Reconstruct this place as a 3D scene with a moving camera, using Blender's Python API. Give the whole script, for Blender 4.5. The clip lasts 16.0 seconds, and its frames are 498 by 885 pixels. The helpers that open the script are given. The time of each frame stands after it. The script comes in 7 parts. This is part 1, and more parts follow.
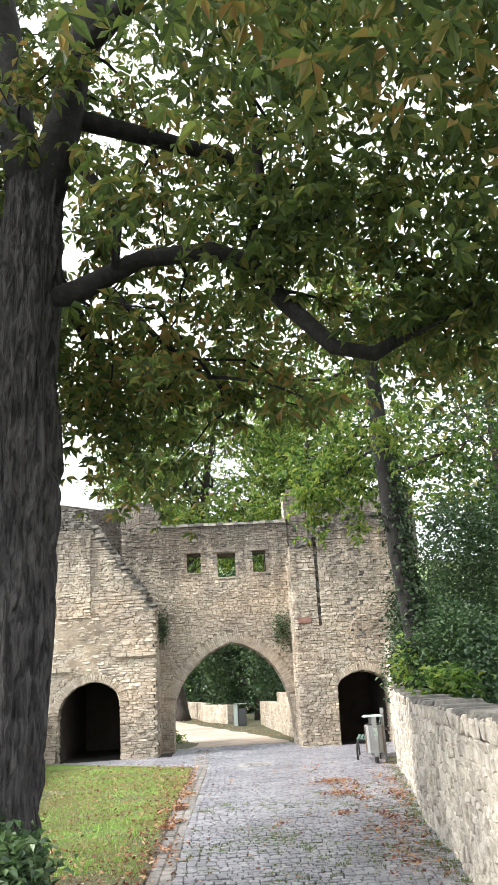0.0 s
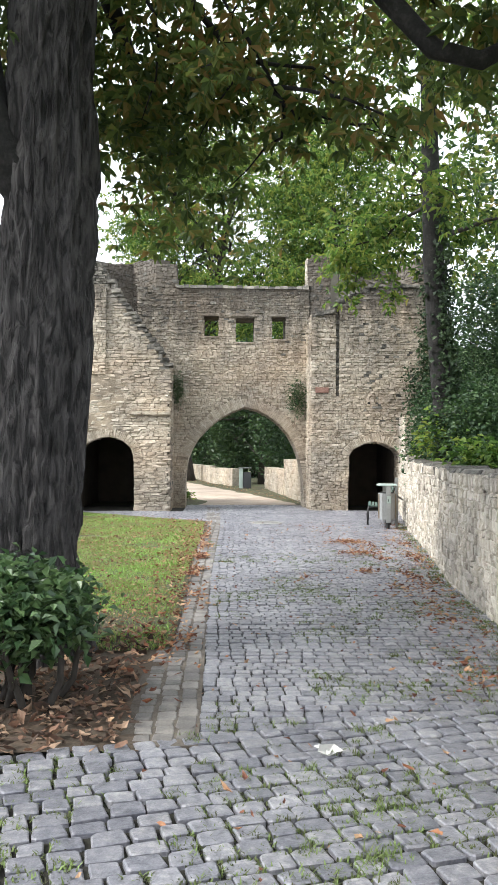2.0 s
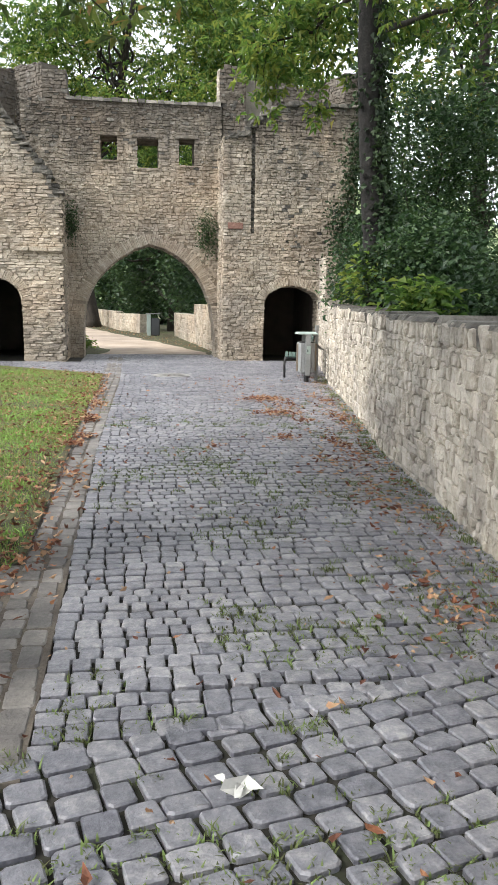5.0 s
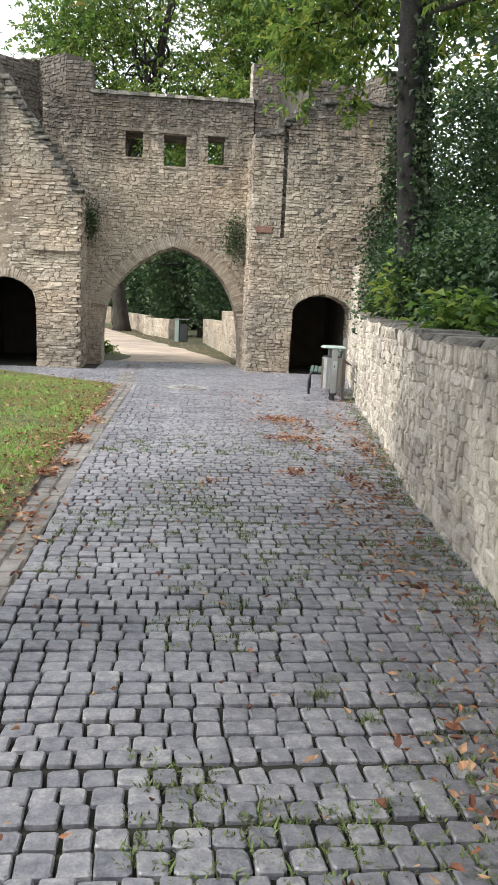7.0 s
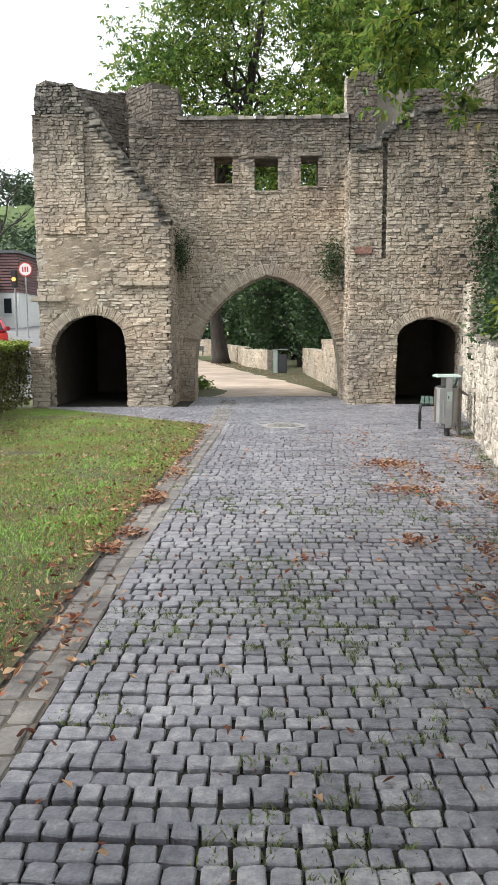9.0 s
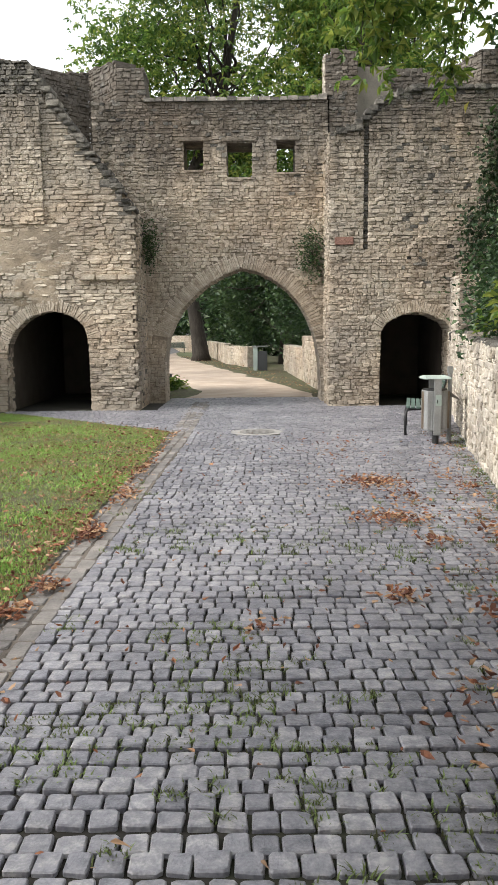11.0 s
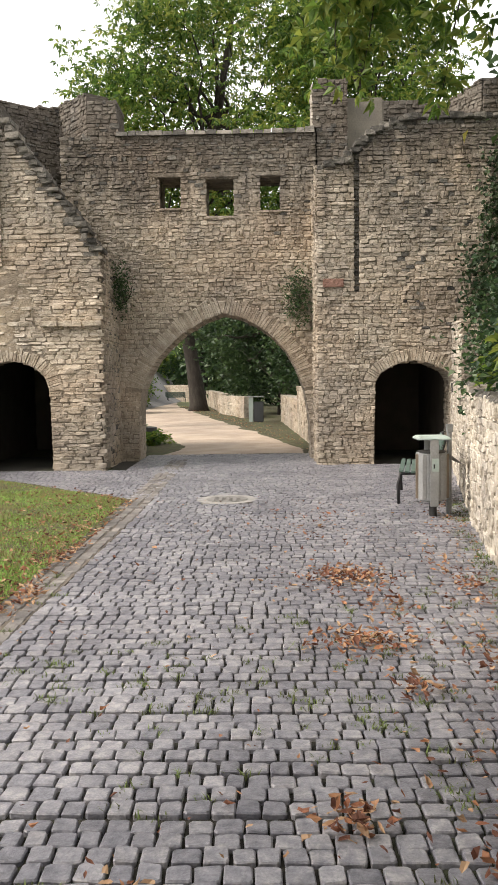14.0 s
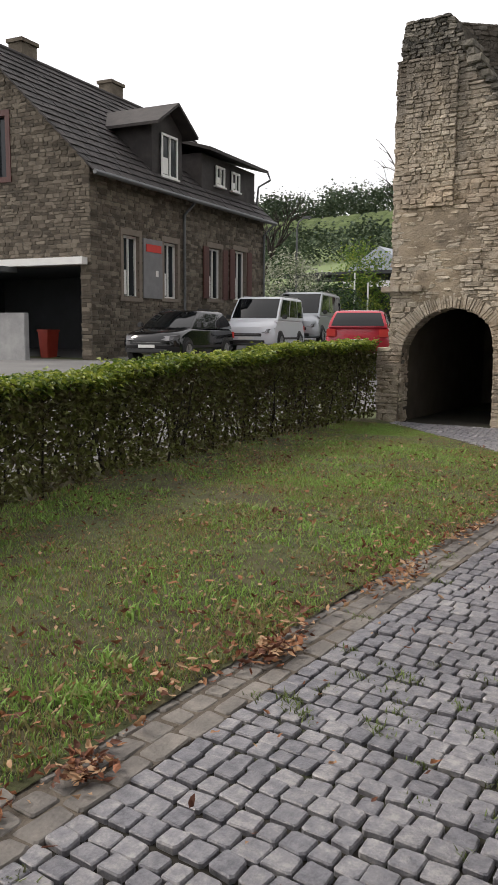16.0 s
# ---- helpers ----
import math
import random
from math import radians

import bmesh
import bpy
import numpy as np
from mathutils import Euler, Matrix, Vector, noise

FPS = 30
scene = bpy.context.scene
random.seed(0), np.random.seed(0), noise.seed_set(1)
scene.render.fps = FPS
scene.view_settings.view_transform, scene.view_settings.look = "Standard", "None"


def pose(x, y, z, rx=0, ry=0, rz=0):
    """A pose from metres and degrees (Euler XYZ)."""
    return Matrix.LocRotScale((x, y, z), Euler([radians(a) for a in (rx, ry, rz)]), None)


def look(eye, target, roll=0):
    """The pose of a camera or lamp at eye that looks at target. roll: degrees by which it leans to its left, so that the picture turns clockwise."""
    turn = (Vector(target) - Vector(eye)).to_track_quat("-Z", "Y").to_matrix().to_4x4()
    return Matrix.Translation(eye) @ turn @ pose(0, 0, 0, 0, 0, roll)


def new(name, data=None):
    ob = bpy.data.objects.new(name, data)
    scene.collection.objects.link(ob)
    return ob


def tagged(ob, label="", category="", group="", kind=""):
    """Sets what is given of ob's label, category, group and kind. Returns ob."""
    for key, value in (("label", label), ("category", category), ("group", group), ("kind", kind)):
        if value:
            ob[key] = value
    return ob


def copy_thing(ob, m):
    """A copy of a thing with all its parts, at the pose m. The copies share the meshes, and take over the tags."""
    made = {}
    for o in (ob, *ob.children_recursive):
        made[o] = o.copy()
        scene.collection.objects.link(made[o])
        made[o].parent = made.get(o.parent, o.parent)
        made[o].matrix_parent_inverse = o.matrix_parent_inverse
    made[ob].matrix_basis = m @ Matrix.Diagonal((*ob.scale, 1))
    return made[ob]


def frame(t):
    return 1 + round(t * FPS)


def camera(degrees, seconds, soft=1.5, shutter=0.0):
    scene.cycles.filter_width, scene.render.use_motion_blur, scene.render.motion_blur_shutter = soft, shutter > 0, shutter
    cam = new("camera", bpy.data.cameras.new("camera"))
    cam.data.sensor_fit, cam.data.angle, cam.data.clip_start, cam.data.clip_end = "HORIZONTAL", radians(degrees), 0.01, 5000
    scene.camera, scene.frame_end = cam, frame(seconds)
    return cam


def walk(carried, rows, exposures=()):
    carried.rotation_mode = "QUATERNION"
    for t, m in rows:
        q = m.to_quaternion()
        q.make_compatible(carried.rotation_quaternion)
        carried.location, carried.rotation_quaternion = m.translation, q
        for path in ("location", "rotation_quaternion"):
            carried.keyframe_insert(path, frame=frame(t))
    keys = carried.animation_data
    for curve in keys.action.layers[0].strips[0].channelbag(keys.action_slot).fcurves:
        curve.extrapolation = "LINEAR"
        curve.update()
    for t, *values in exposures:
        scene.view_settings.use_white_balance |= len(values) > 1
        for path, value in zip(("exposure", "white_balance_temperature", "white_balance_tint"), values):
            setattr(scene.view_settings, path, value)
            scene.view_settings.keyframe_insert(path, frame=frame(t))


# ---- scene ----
cam = camera(34.5, 16.0)
METRES, EYE, TILT, LEAN, TURN = 9.92, 1.6, 0.0, 0.0, -2.9
ROWS = [
    (0.0, 0.0, 0.0, 0.0, 0.98, 17.15, 3.18),
    (0.5, -0.0076, 0.0136, -0.0007, 2.91, 15.42, 2.88),
    (1.0, -0.024, 0.03, -0.0042, 2.52, 12.04, 2.3),
    (1.5, -0.0405, 0.053, -0.0095, 1.54, 4.58, 1.26),
    (2.0, -0.0445, 0.0806, -0.0118, 0.79, 1.11, -0.36),
    (2.5, -0.052, 0.1117, -0.0151, -0.98, -1.52, -0.88),
    (3.0, -0.061, 0.1419, -0.0152, -3.29, -4.74, -0.11),
    (3.5, -0.0588, 0.1749, -0.0158, -3.99, -6.99, -0.41),
    (4.0, -0.0522, 0.2072, -0.0183, -4.71, -8.64, -0.19),
    (6.5, 0.0062, 0.3626, -0.0103, -6.08, -9.97, -1.58),
    (7.0, 0.0094, 0.3955, -0.0105, -2.72, -9.33, -2.4),
    (7.5, 0.0081, 0.4294, -0.0082, 0.71, -8.1, -1.33),
    (8.0, 0.0136, 0.4661, -0.008, 4.67, -7.98, -1.21),
    (10.5, 0.0204, 0.634, -0.0024, 3.0, -6.76, 1.85),
    (11.0, 0.0327, 0.6647, -0.0019, 3.34, -7.83, 0.59),
    (11.5, 0.0408, 0.696, -0.0033, 4.25, -8.71, -0.36),
    (12.0, 0.0464, 0.727, 0.0003, 2.6, -7.82, 0.93),
    (12.5, 0.0567, 0.755, 0.0015, 1.53, -5.93, -0.26),
    (13.0, 0.063, 0.7844, 0.0016, 2.32, -5.12, -1.29),
    (13.5, 0.0665, 0.8177, 0.0033, 2.5, -4.55, 0.91),
    (14.0, 0.0793, 0.8462, 0.0025, 4.02, -4.4, 0.8),
    (14.5, 0.086, 0.8776, 0.0022, 8.58, -5.26, -0.15),
    (15.0, 0.0851, 0.9035, 0.003, 14.94, -5.7, 0.79),
    (15.5, 0.0906, 0.9342, 0.0027, 27.32, -6.31, 0.44),
    (16.0, 0.0884, 0.9577, 0.0016, 36.48, -7.9, -0.43),
]
walk(cam, [(t, pose(0, 0, EYE, TILT, LEAN, TURN) @ pose(METRES * x, METRES * y, METRES * z, 90 + pitch, roll, yaw)) for t, x, y, z, yaw, pitch, roll in ROWS],
     exposures=[(0.0, 1.58, 6350, 9), (2.0, 1.26, 6150, 8), (4.0, 1.05, 6250, 9), (6.5, 1.02, 6300, 9), (8.0, 0.98, 6300, 9), (11.0, 0.86, 6500, 10), (13.5, 0.83, 6850, 12), (15.0, 0.54, 7050, 13), (16.0, 0.12, 6800, 13)])

# ---- world, sun, exposure ----
world = bpy.data.worlds.new("world")
scene.world = world
world.use_nodes = True
wn = world.node_tree.nodes
wl = world.node_tree.links
sky = wn.new("ShaderNodeTexSky")
sky.sky_type = 'NISHITA'
sky.sun_disc = False
sky.sun_elevation, sky.sun_rotation = radians(43), radians(-108)
sky.air_density, sky.dust_density = 1.0, 4.0
hsv = wn.new("ShaderNodeHueSaturation")
hsv.inputs["Saturation"].default_value = 0.22
wl.new(sky.outputs[0], hsv.inputs["Color"])
veil = wn.new("ShaderNodeMixRGB")
veil.inputs["Fac"].default_value = 0.7
veil.inputs["Color2"].default_value = (8.6, 8.8, 9.1, 1)
wl.new(hsv.outputs[0], veil.inputs["Color1"])
bgn = wn["Background"]
wl.new(veil.outputs[0], bgn.inputs["Color"])
bgn.inputs["Strength"].default_value = 0.15
sun = new("sun", bpy.data.lights.new("sun", "SUN"))
sun.data.energy, sun.data.angle, sun.data.color = 2.3, radians(20), (1.0, 0.95, 0.86)
sun.matrix_world = look((-18, -6, 18), (0, 0, 0))

# ---- materials ----
MATS = {}


def material(name, colours, scale=6.0, fine=60.0, rough=0.85, bump=0.3, spread=0.0, metal=0.0, translucent=0.0, stretch=(1, 1, 1), per="island", detail=5.0, mid=(0.3, 0.5, 0.7), stain=0.0, stain_scale=0.7, depth=0.02, crust=None, ochre=0.0):
    """A surface whose colours run through a ramp driven by two scales of noise and by a random value per piece."""
    m = bpy.data.materials.new(name)
    m.use_nodes = True
    nt = m.node_tree
    n, l = nt.nodes, nt.links
    b = n["Principled BSDF"]
    b.inputs["Roughness"].default_value = rough
    b.inputs["Metallic"].default_value = metal
    geo = n.new("ShaderNodeNewGeometry")
    mp = n.new("ShaderNodeMapping")
    mp.inputs["Scale"].default_value = stretch
    l.new(geo.outputs["Position"], mp.inputs["Vector"])
    big = n.new("ShaderNodeTexNoise")
    big.inputs["Scale"].default_value = scale
    big.inputs["Detail"].default_value = detail
    small = n.new("ShaderNodeTexNoise")
    small.inputs["Scale"].default_value = fine
    small.inputs["Detail"].default_value = 4
    l.new(mp.outputs[0], big.inputs["Vector"])
    l.new(mp.outputs[0], small.inputs["Vector"])
    mix = n.new("ShaderNodeMath")
    mix.operation = 'MULTIPLY_ADD'
    mix.inputs[1].default_value = 0.35
    l.new(small.outputs["Fac"], mix.inputs[0])
    sc = n.new("ShaderNodeMath")
    sc.operation = 'MULTIPLY'
    sc.inputs[1].default_value = 0.65
    l.new(big.outputs["Fac"], sc.inputs[0])
    l.new(sc.outputs[0], mix.inputs[2])
    fac = mix.outputs[0]
    if spread:
        if per == "island":
            rnd = geo.outputs["Random Per Island"]
        else:
            oi = n.new("ShaderNodeObjectInfo")
            rnd = oi.outputs["Random"]
        a = n.new("ShaderNodeMath")
        a.operation = 'MULTIPLY_ADD'
        a.inputs[1].default_value = spread
        l.new(rnd, a.inputs[0])
        sub = n.new("ShaderNodeMath")
        sub.operation = 'SUBTRACT'
        sub.inputs[1].default_value = spread * 0.5
        l.new(fac, sub.inputs[0])
        l.new(sub.outputs[0], a.inputs[2])
        fac = a.outputs[0]
    ramp = n.new("ShaderNodeValToRGB")
    els = ramp.color_ramp.elements
    k = len(colours)
    pos = [mid[0] + (mid[2] - mid[0]) * i / max(1, k - 1) for i in range(k)]
    while len(els) < k:
        els.new(0.5)
    for i in range(k):
        els[i].position = pos[i]
        els[i].color = (*colours[i], 1)
    l.new(fac, ramp.inputs["Fac"])
    col = ramp.outputs["Color"]
    if stain:
        st = n.new("ShaderNodeTexNoise")
        st.inputs["Scale"].default_value = stain_scale
        st.inputs["Detail"].default_value = 8
        st.inputs["Roughness"].default_value = 0.62
        l.new(geo.outputs["Position"], st.inputs["Vector"])
        sr = n.new("ShaderNodeValToRGB")
        sr.color_ramp.elements[0].position, sr.color_ramp.elements[1].position = 0.36, 0.62
        sr.color_ramp.elements[0].color = (1 - stain, 1 - stain, 1 - stain * 0.95, 1)
        sr.color_ramp.elements[1].color = (1.0, 1.0, 1.0, 1)
        l.new(st.outputs["Fac"], sr.inputs["Fac"])
        mu = n.new("ShaderNodeMixRGB")
        mu.blend_type = 'MULTIPLY'
        mu.inputs["Fac"].default_value = 1.0
        l.new(col, mu.inputs["Color1"])
        l.new(sr.outputs["Color"], mu.inputs["Color2"])
        col = mu.outputs["Color"]
    if ochre:
        on = n.new("ShaderNodeTexNoise")
        on.inputs["Scale"].default_value = 0.55
        on.inputs["Detail"].default_value = 6
        l.new(geo.outputs["Position"], on.inputs["Vector"])
        orr = n.new("ShaderNodeValToRGB")
        orr.color_ramp.elements[0].position, orr.color_ramp.elements[1].position = 0.46, 0.66
        orr.color_ramp.elements[0].color, orr.color_ramp.elements[1].color = (1, 1, 1, 1), (1.0, 1 - 0.42 * ochre, 1 - 0.75 * ochre, 1)
        l.new(on.outputs["Fac"], orr.inputs["Fac"])
        om = n.new("ShaderNodeMixRGB")
        om.blend_type = 'MULTIPLY'
        om.inputs["Fac"].default_value = 1.0
        l.new(col, om.inputs["Color1"])
        l.new(orr.outputs["Color"], om.inputs["Color2"])
        col = om.outputs["Color"]
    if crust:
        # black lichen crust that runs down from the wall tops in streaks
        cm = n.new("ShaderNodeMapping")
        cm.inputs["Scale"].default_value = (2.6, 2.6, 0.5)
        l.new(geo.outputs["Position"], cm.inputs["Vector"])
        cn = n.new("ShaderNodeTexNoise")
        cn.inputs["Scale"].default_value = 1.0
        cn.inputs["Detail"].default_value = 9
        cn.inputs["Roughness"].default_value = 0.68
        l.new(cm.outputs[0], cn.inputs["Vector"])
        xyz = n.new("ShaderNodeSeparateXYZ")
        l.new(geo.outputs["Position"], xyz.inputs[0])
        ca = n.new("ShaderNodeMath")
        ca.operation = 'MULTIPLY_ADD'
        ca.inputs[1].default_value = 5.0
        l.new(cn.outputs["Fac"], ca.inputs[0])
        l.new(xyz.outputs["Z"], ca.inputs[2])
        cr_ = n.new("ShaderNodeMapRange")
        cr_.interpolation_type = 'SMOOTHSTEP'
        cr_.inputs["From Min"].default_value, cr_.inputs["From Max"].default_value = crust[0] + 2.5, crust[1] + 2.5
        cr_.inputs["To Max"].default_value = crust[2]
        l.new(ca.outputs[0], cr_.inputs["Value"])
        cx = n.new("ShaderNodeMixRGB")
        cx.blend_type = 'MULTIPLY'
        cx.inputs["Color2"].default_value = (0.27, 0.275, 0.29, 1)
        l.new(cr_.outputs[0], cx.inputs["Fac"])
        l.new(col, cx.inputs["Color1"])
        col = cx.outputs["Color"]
    l.new(col, b.inputs["Base Color"])
    if bump:
        bp = n.new("ShaderNodeBump")
        bp.inputs["Strength"].default_value = bump
        bp.inputs["Distance"].default_value = depth
        l.new(fac if not spread else mix.outputs[0], bp.inputs["Height"])
        l.new(bp.outputs[0], b.inputs["Normal"])
    if translucent:
        tr = n.new("ShaderNodeBsdfTranslucent")
        l.new(ramp.outputs["Color"], tr.inputs["Color"])
        ms = n.new("ShaderNodeMixShader")
        ms.inputs[0].default_value = translucent
        l.new(b.outputs[0], ms.inputs[1])
        l.new(tr.outputs[0], ms.inputs[2])
        l.new(ms.outputs[0], n["Material Output"].inputs["Surface"])
    MATS[name] = m
    return m


STONE = [(0.29, 0.235, 0.172), (0.41, 0.35, 0.272), (0.50, 0.435, 0.348), (0.58, 0.515, 0.425)]
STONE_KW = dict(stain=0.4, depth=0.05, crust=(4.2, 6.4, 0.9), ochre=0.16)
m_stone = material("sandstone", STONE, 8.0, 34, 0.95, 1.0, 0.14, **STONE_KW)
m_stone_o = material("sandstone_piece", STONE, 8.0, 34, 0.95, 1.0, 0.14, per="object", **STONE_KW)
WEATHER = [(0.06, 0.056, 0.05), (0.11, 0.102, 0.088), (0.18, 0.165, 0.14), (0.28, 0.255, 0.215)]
# for weathered tops, and for a side whose shade is put into the colour
m_weather = material("weathered_and_shaded_stone", WEATHER, 7.0, 34, 0.95, 1.0, 0.3, depth=0.05, stain=0.4)
m_weather_o = material("weathered_piece", WEATHER, 7.0, 34, 0.95, 1.0, 0.3, per="object", depth=0.05, stain=0.4)
m_red = material("red_sandstone", [(0.24, 0.12, 0.09), (0.36, 0.21, 0.16)], 7, 40, 0.92, 0.9, 0.1, stain=0.4, depth=0.04)
# mortar set darker than the stone, partly to put crevice shade into its colour
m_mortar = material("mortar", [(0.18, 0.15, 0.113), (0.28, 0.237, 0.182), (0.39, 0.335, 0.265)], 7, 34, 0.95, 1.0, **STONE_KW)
m_plaster = material("old_plaster", [(0.20, 0.18, 0.15), (0.30, 0.27, 0.22), (0.36, 0.32, 0.27)], 1.2, 30, 0.95, 0.5, stain=0.4)
RUB = [(0.33, 0.285, 0.225), (0.46, 0.41, 0.335), (0.56, 0.505, 0.425), (0.64, 0.585, 0.505)]
m_rubble = material("pale_rubble_stone", RUB, 9.0, 40, 0.95, 1.0, 0.26, stain=0.42, stain_scale=1.6, depth=0.045)
m_rubble_o = material("pale_rubble_piece", RUB, 9.0, 40, 0.95, 1.0, 0.26, per="object", stain=0.42, stain_scale=1.6, depth=0.045)
m_limemortar = material("lime_mortar", [(0.29, 0.25, 0.195), (0.42, 0.37, 0.30), (0.53, 0.48, 0.40)], 9, 40, 0.95, 1.0, stain=0.42, stain_scale=1.6, depth=0.05)
SETT = [(0.113, 0.114, 0.134), (0.185, 0.183, 0.207), (0.255, 0.250, 0.270), (0.39, 0.375, 0.38)]
m_sett = material("basalt_sett", SETT, 22, 95, 0.36, 0.7, 0.2, stain=0.35, stain_scale=1.1, depth=0.012)
m_sett_o = material("basalt_sett_piece", SETT, 22, 95, 0.36, 0.7, 0.2, per="object", stain=0.35, stain_scale=1.1, depth=0.012)
m_strip = material("gutter_stone", [(0.13, 0.12, 0.112), (0.20, 0.183, 0.168), (0.28, 0.255, 0.23)], 9, 60, 0.75, 0.7, 0.3, stain=0.5, stain_scale=2.2)
m_grit = material("sandy_grit", [(0.07, 0.056, 0.042), (0.13, 0.108, 0.085), (0.20, 0.17, 0.14)], 6, 80, 1.0, 0.9, stain=0.5, stain_scale=2.0)
m_joint = material("joint_soil", [(0.012, 0.011, 0.009), (0.024, 0.021, 0.016), (0.032, 0.040, 0.016)], 1.3, 30, 1.0, 0.6)
m_soil = material("leaf_litter_soil", [(0.035, 0.026, 0.018), (0.075, 0.055, 0.038), (0.13, 0.085, 0.055)], 5, 50, 1.0, 0.8)
m_lawn = material("lawn_ground", [(0.075, 0.055, 0.032), (0.09, 0.085, 0.038), (0.085, 0.12, 0.036)], 1.6, 110, 1.0, 1.0, stain=0.55, stain_scale=6.0)
m_ground = material("far_ground", [(0.05, 0.065, 0.025), (0.08, 0.095, 0.035), (0.11, 0.11, 0.05)], 0.3, 8, 1.0, 0.4)
m_sand = material("sandy_path", [(0.33, 0.255, 0.195), (0.43, 0.345, 0.27), (0.50, 0.415, 0.335)], 1.6, 40, 0.95, 0.5, stain=0.3, stain_scale=0.5)
m_asphalt = material("asphalt", [(0.10, 0.10, 0.10), (0.14, 0.14, 0.14), (0.18, 0.175, 0.17)], 0.8, 60, 0.85, 0.2)
m_bark = material("dark_bark", [(0.008, 0.007, 0.007), (0.020, 0.018, 0.0175), (0.055, 0.050, 0.047)], 9, 40, 0.95, 1.0, stretch=(1, 1, 0.22), depth=0.06)
bn_ = m_bark.node_tree
_cr = bn_.nodes.new("ShaderNodeTexNoise")
_cr.inputs["Scale"].default_value, _cr.inputs["Detail"].default_value, _cr.inputs["Distortion"].default_value = 19.0, 9.0, 0.9
_mp = bn_.nodes.new("ShaderNodeMapping")
_mp.inputs["Scale"].default_value = (1.0, 1.0, 0.2)
_ge = bn_.nodes.new("ShaderNodeNewGeometry")
bn_.links.new(_ge.outputs["Position"], _mp.inputs["Vector"])
bn_.links.new(_mp.outputs[0], _cr.inputs["Vector"])
_ra = bn_.nodes.new("ShaderNodeValToRGB")
_ra.color_ramp.elements[0].position, _ra.color_ramp.elements[1].position = 0.40, 0.62
_ra.color_ramp.elements[0].color, _ra.color_ramp.elements[1].color = (0.008, 0.007, 0.007, 1), (0.058, 0.053, 0.052, 1)
bn_.links.new(_cr.outputs["Fac"], _ra.inputs["Fac"])
_pb = bn_.nodes["Principled BSDF"]
bn_.links.new(_ra.outputs["Color"], _pb.inputs["Base Color"])
_bu = bn_.nodes.new("ShaderNodeBump")
_bu.inputs["Strength"].default_value, _bu.inputs["Distance"].default_value = 1.0, 0.09
bn_.links.new(_cr.outputs["Fac"], _bu.inputs["Height"])
bn_.links.new(_bu.outputs[0], _pb.inputs["Normal"])
# darker copy of the bark: the backlit look of the boughs put into colour
m_bough = material("backlit_dark_bark", [(0.006, 0.005, 0.005), (0.013, 0.012, 0.011), (0.03, 0.027, 0.025)], 10, 40, 0.95, 0.8)
m_privet = material("privet_leaf", [(0.03, 0.065, 0.025), (0.055, 0.105, 0.038), (0.10, 0.16, 0.06)], 0.6, 20, 0.4, 0, 0.6, translucent=0.3)
m_litter = material("litter_leaf", [(0.05, 0.03, 0.02), (0.12, 0.065, 0.04), (0.20, 0.11, 0.07), (0.27, 0.18, 0.12)], 4, 40, 0.85, 0.2, 0.8)
m_bark2 = material("brown_bark", [(0.015, 0.012, 0.010), (0.034, 0.028, 0.022), (0.06, 0.051, 0.042)], 9, 40, 0.95, 0.9, stretch=(1, 1, 0.3))
m_leaf = material("chestnut_leaf", [(0.05, 0.08, 0.022), (0.095, 0.145, 0.034), (0.16, 0.20, 0.045), (0.30, 0.19, 0.06)], 0.6, 20, 0.5, 0, 0.5, translucent=0.6, mid=(0.25, 0.5, 0.82))
m_leaf_light = material("light_leaf", [(0.05, 0.105, 0.02), (0.10, 0.18, 0.032), (0.16, 0.25, 0.045), (0.25, 0.29, 0.055)], 0.5, 20, 0.5, 0, 0.5, translucent=0.55)
m_leaf_dark = material("dark_leaf", [(0.018, 0.042, 0.016), (0.035, 0.075, 0.026), (0.065, 0.115, 0.036)], 0.6, 20, 0.5, 0, 0.5, translucent=0.3)
# hedge side leaves: the shade below the crest is put into this browner colour
m_leaf_side = material("shaded_hornbeam_leaf", [(0.075, 0.06, 0.025), (0.10, 0.105, 0.03), (0.14, 0.16, 0.04)], 0.8, 20, 0.6, 0, 0.5, translucent=0.25)
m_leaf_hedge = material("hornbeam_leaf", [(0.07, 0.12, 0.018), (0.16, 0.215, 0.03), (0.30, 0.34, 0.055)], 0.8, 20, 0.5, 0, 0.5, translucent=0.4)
m_ivy = material("ivy_leaf", [(0.014, 0.03, 0.012), (0.026, 0.05, 0.018), (0.045, 0.075, 0.026)], 1.0, 20, 0.65, 0, 0.5, translucent=0.2)
m_fall = material("fallen_leaf", [(0.12, 0.045, 0.026), (0.26, 0.10, 0.05), (0.36, 0.17, 0.085), (0.42, 0.27, 0.16)], 4, 40, 0.8, 0.2, 0.8, translucent=0.1)
m_grass = material("grass_blade", [(0.30, 0.22, 0.115), (0.23, 0.225, 0.075), (0.18, 0.34, 0.065), (0.29, 0.47, 0.105)], 0.9, 20, 0.7, 0, 0.4, translucent=0.3)
m_moss = material("joint_moss", [(0.07, 0.075, 0.03), (0.115, 0.145, 0.048), (0.17, 0.235, 0.075)], 2.0, 30, 0.9, 0, 0.5, translucent=0.15)
# stone for the rooms behind the doorways, darkened in colour to stand for shade
m_dark = material("shade_dark_stone", [(0.06, 0.05, 0.04), (0.12, 0.10, 0.078)], 3, 40, 0.95, 0.4)

# ---- mesh helpers ----
Z = Vector((0, 0, 1))
rng = random.Random(7)
nrng = np.random.default_rng(11)


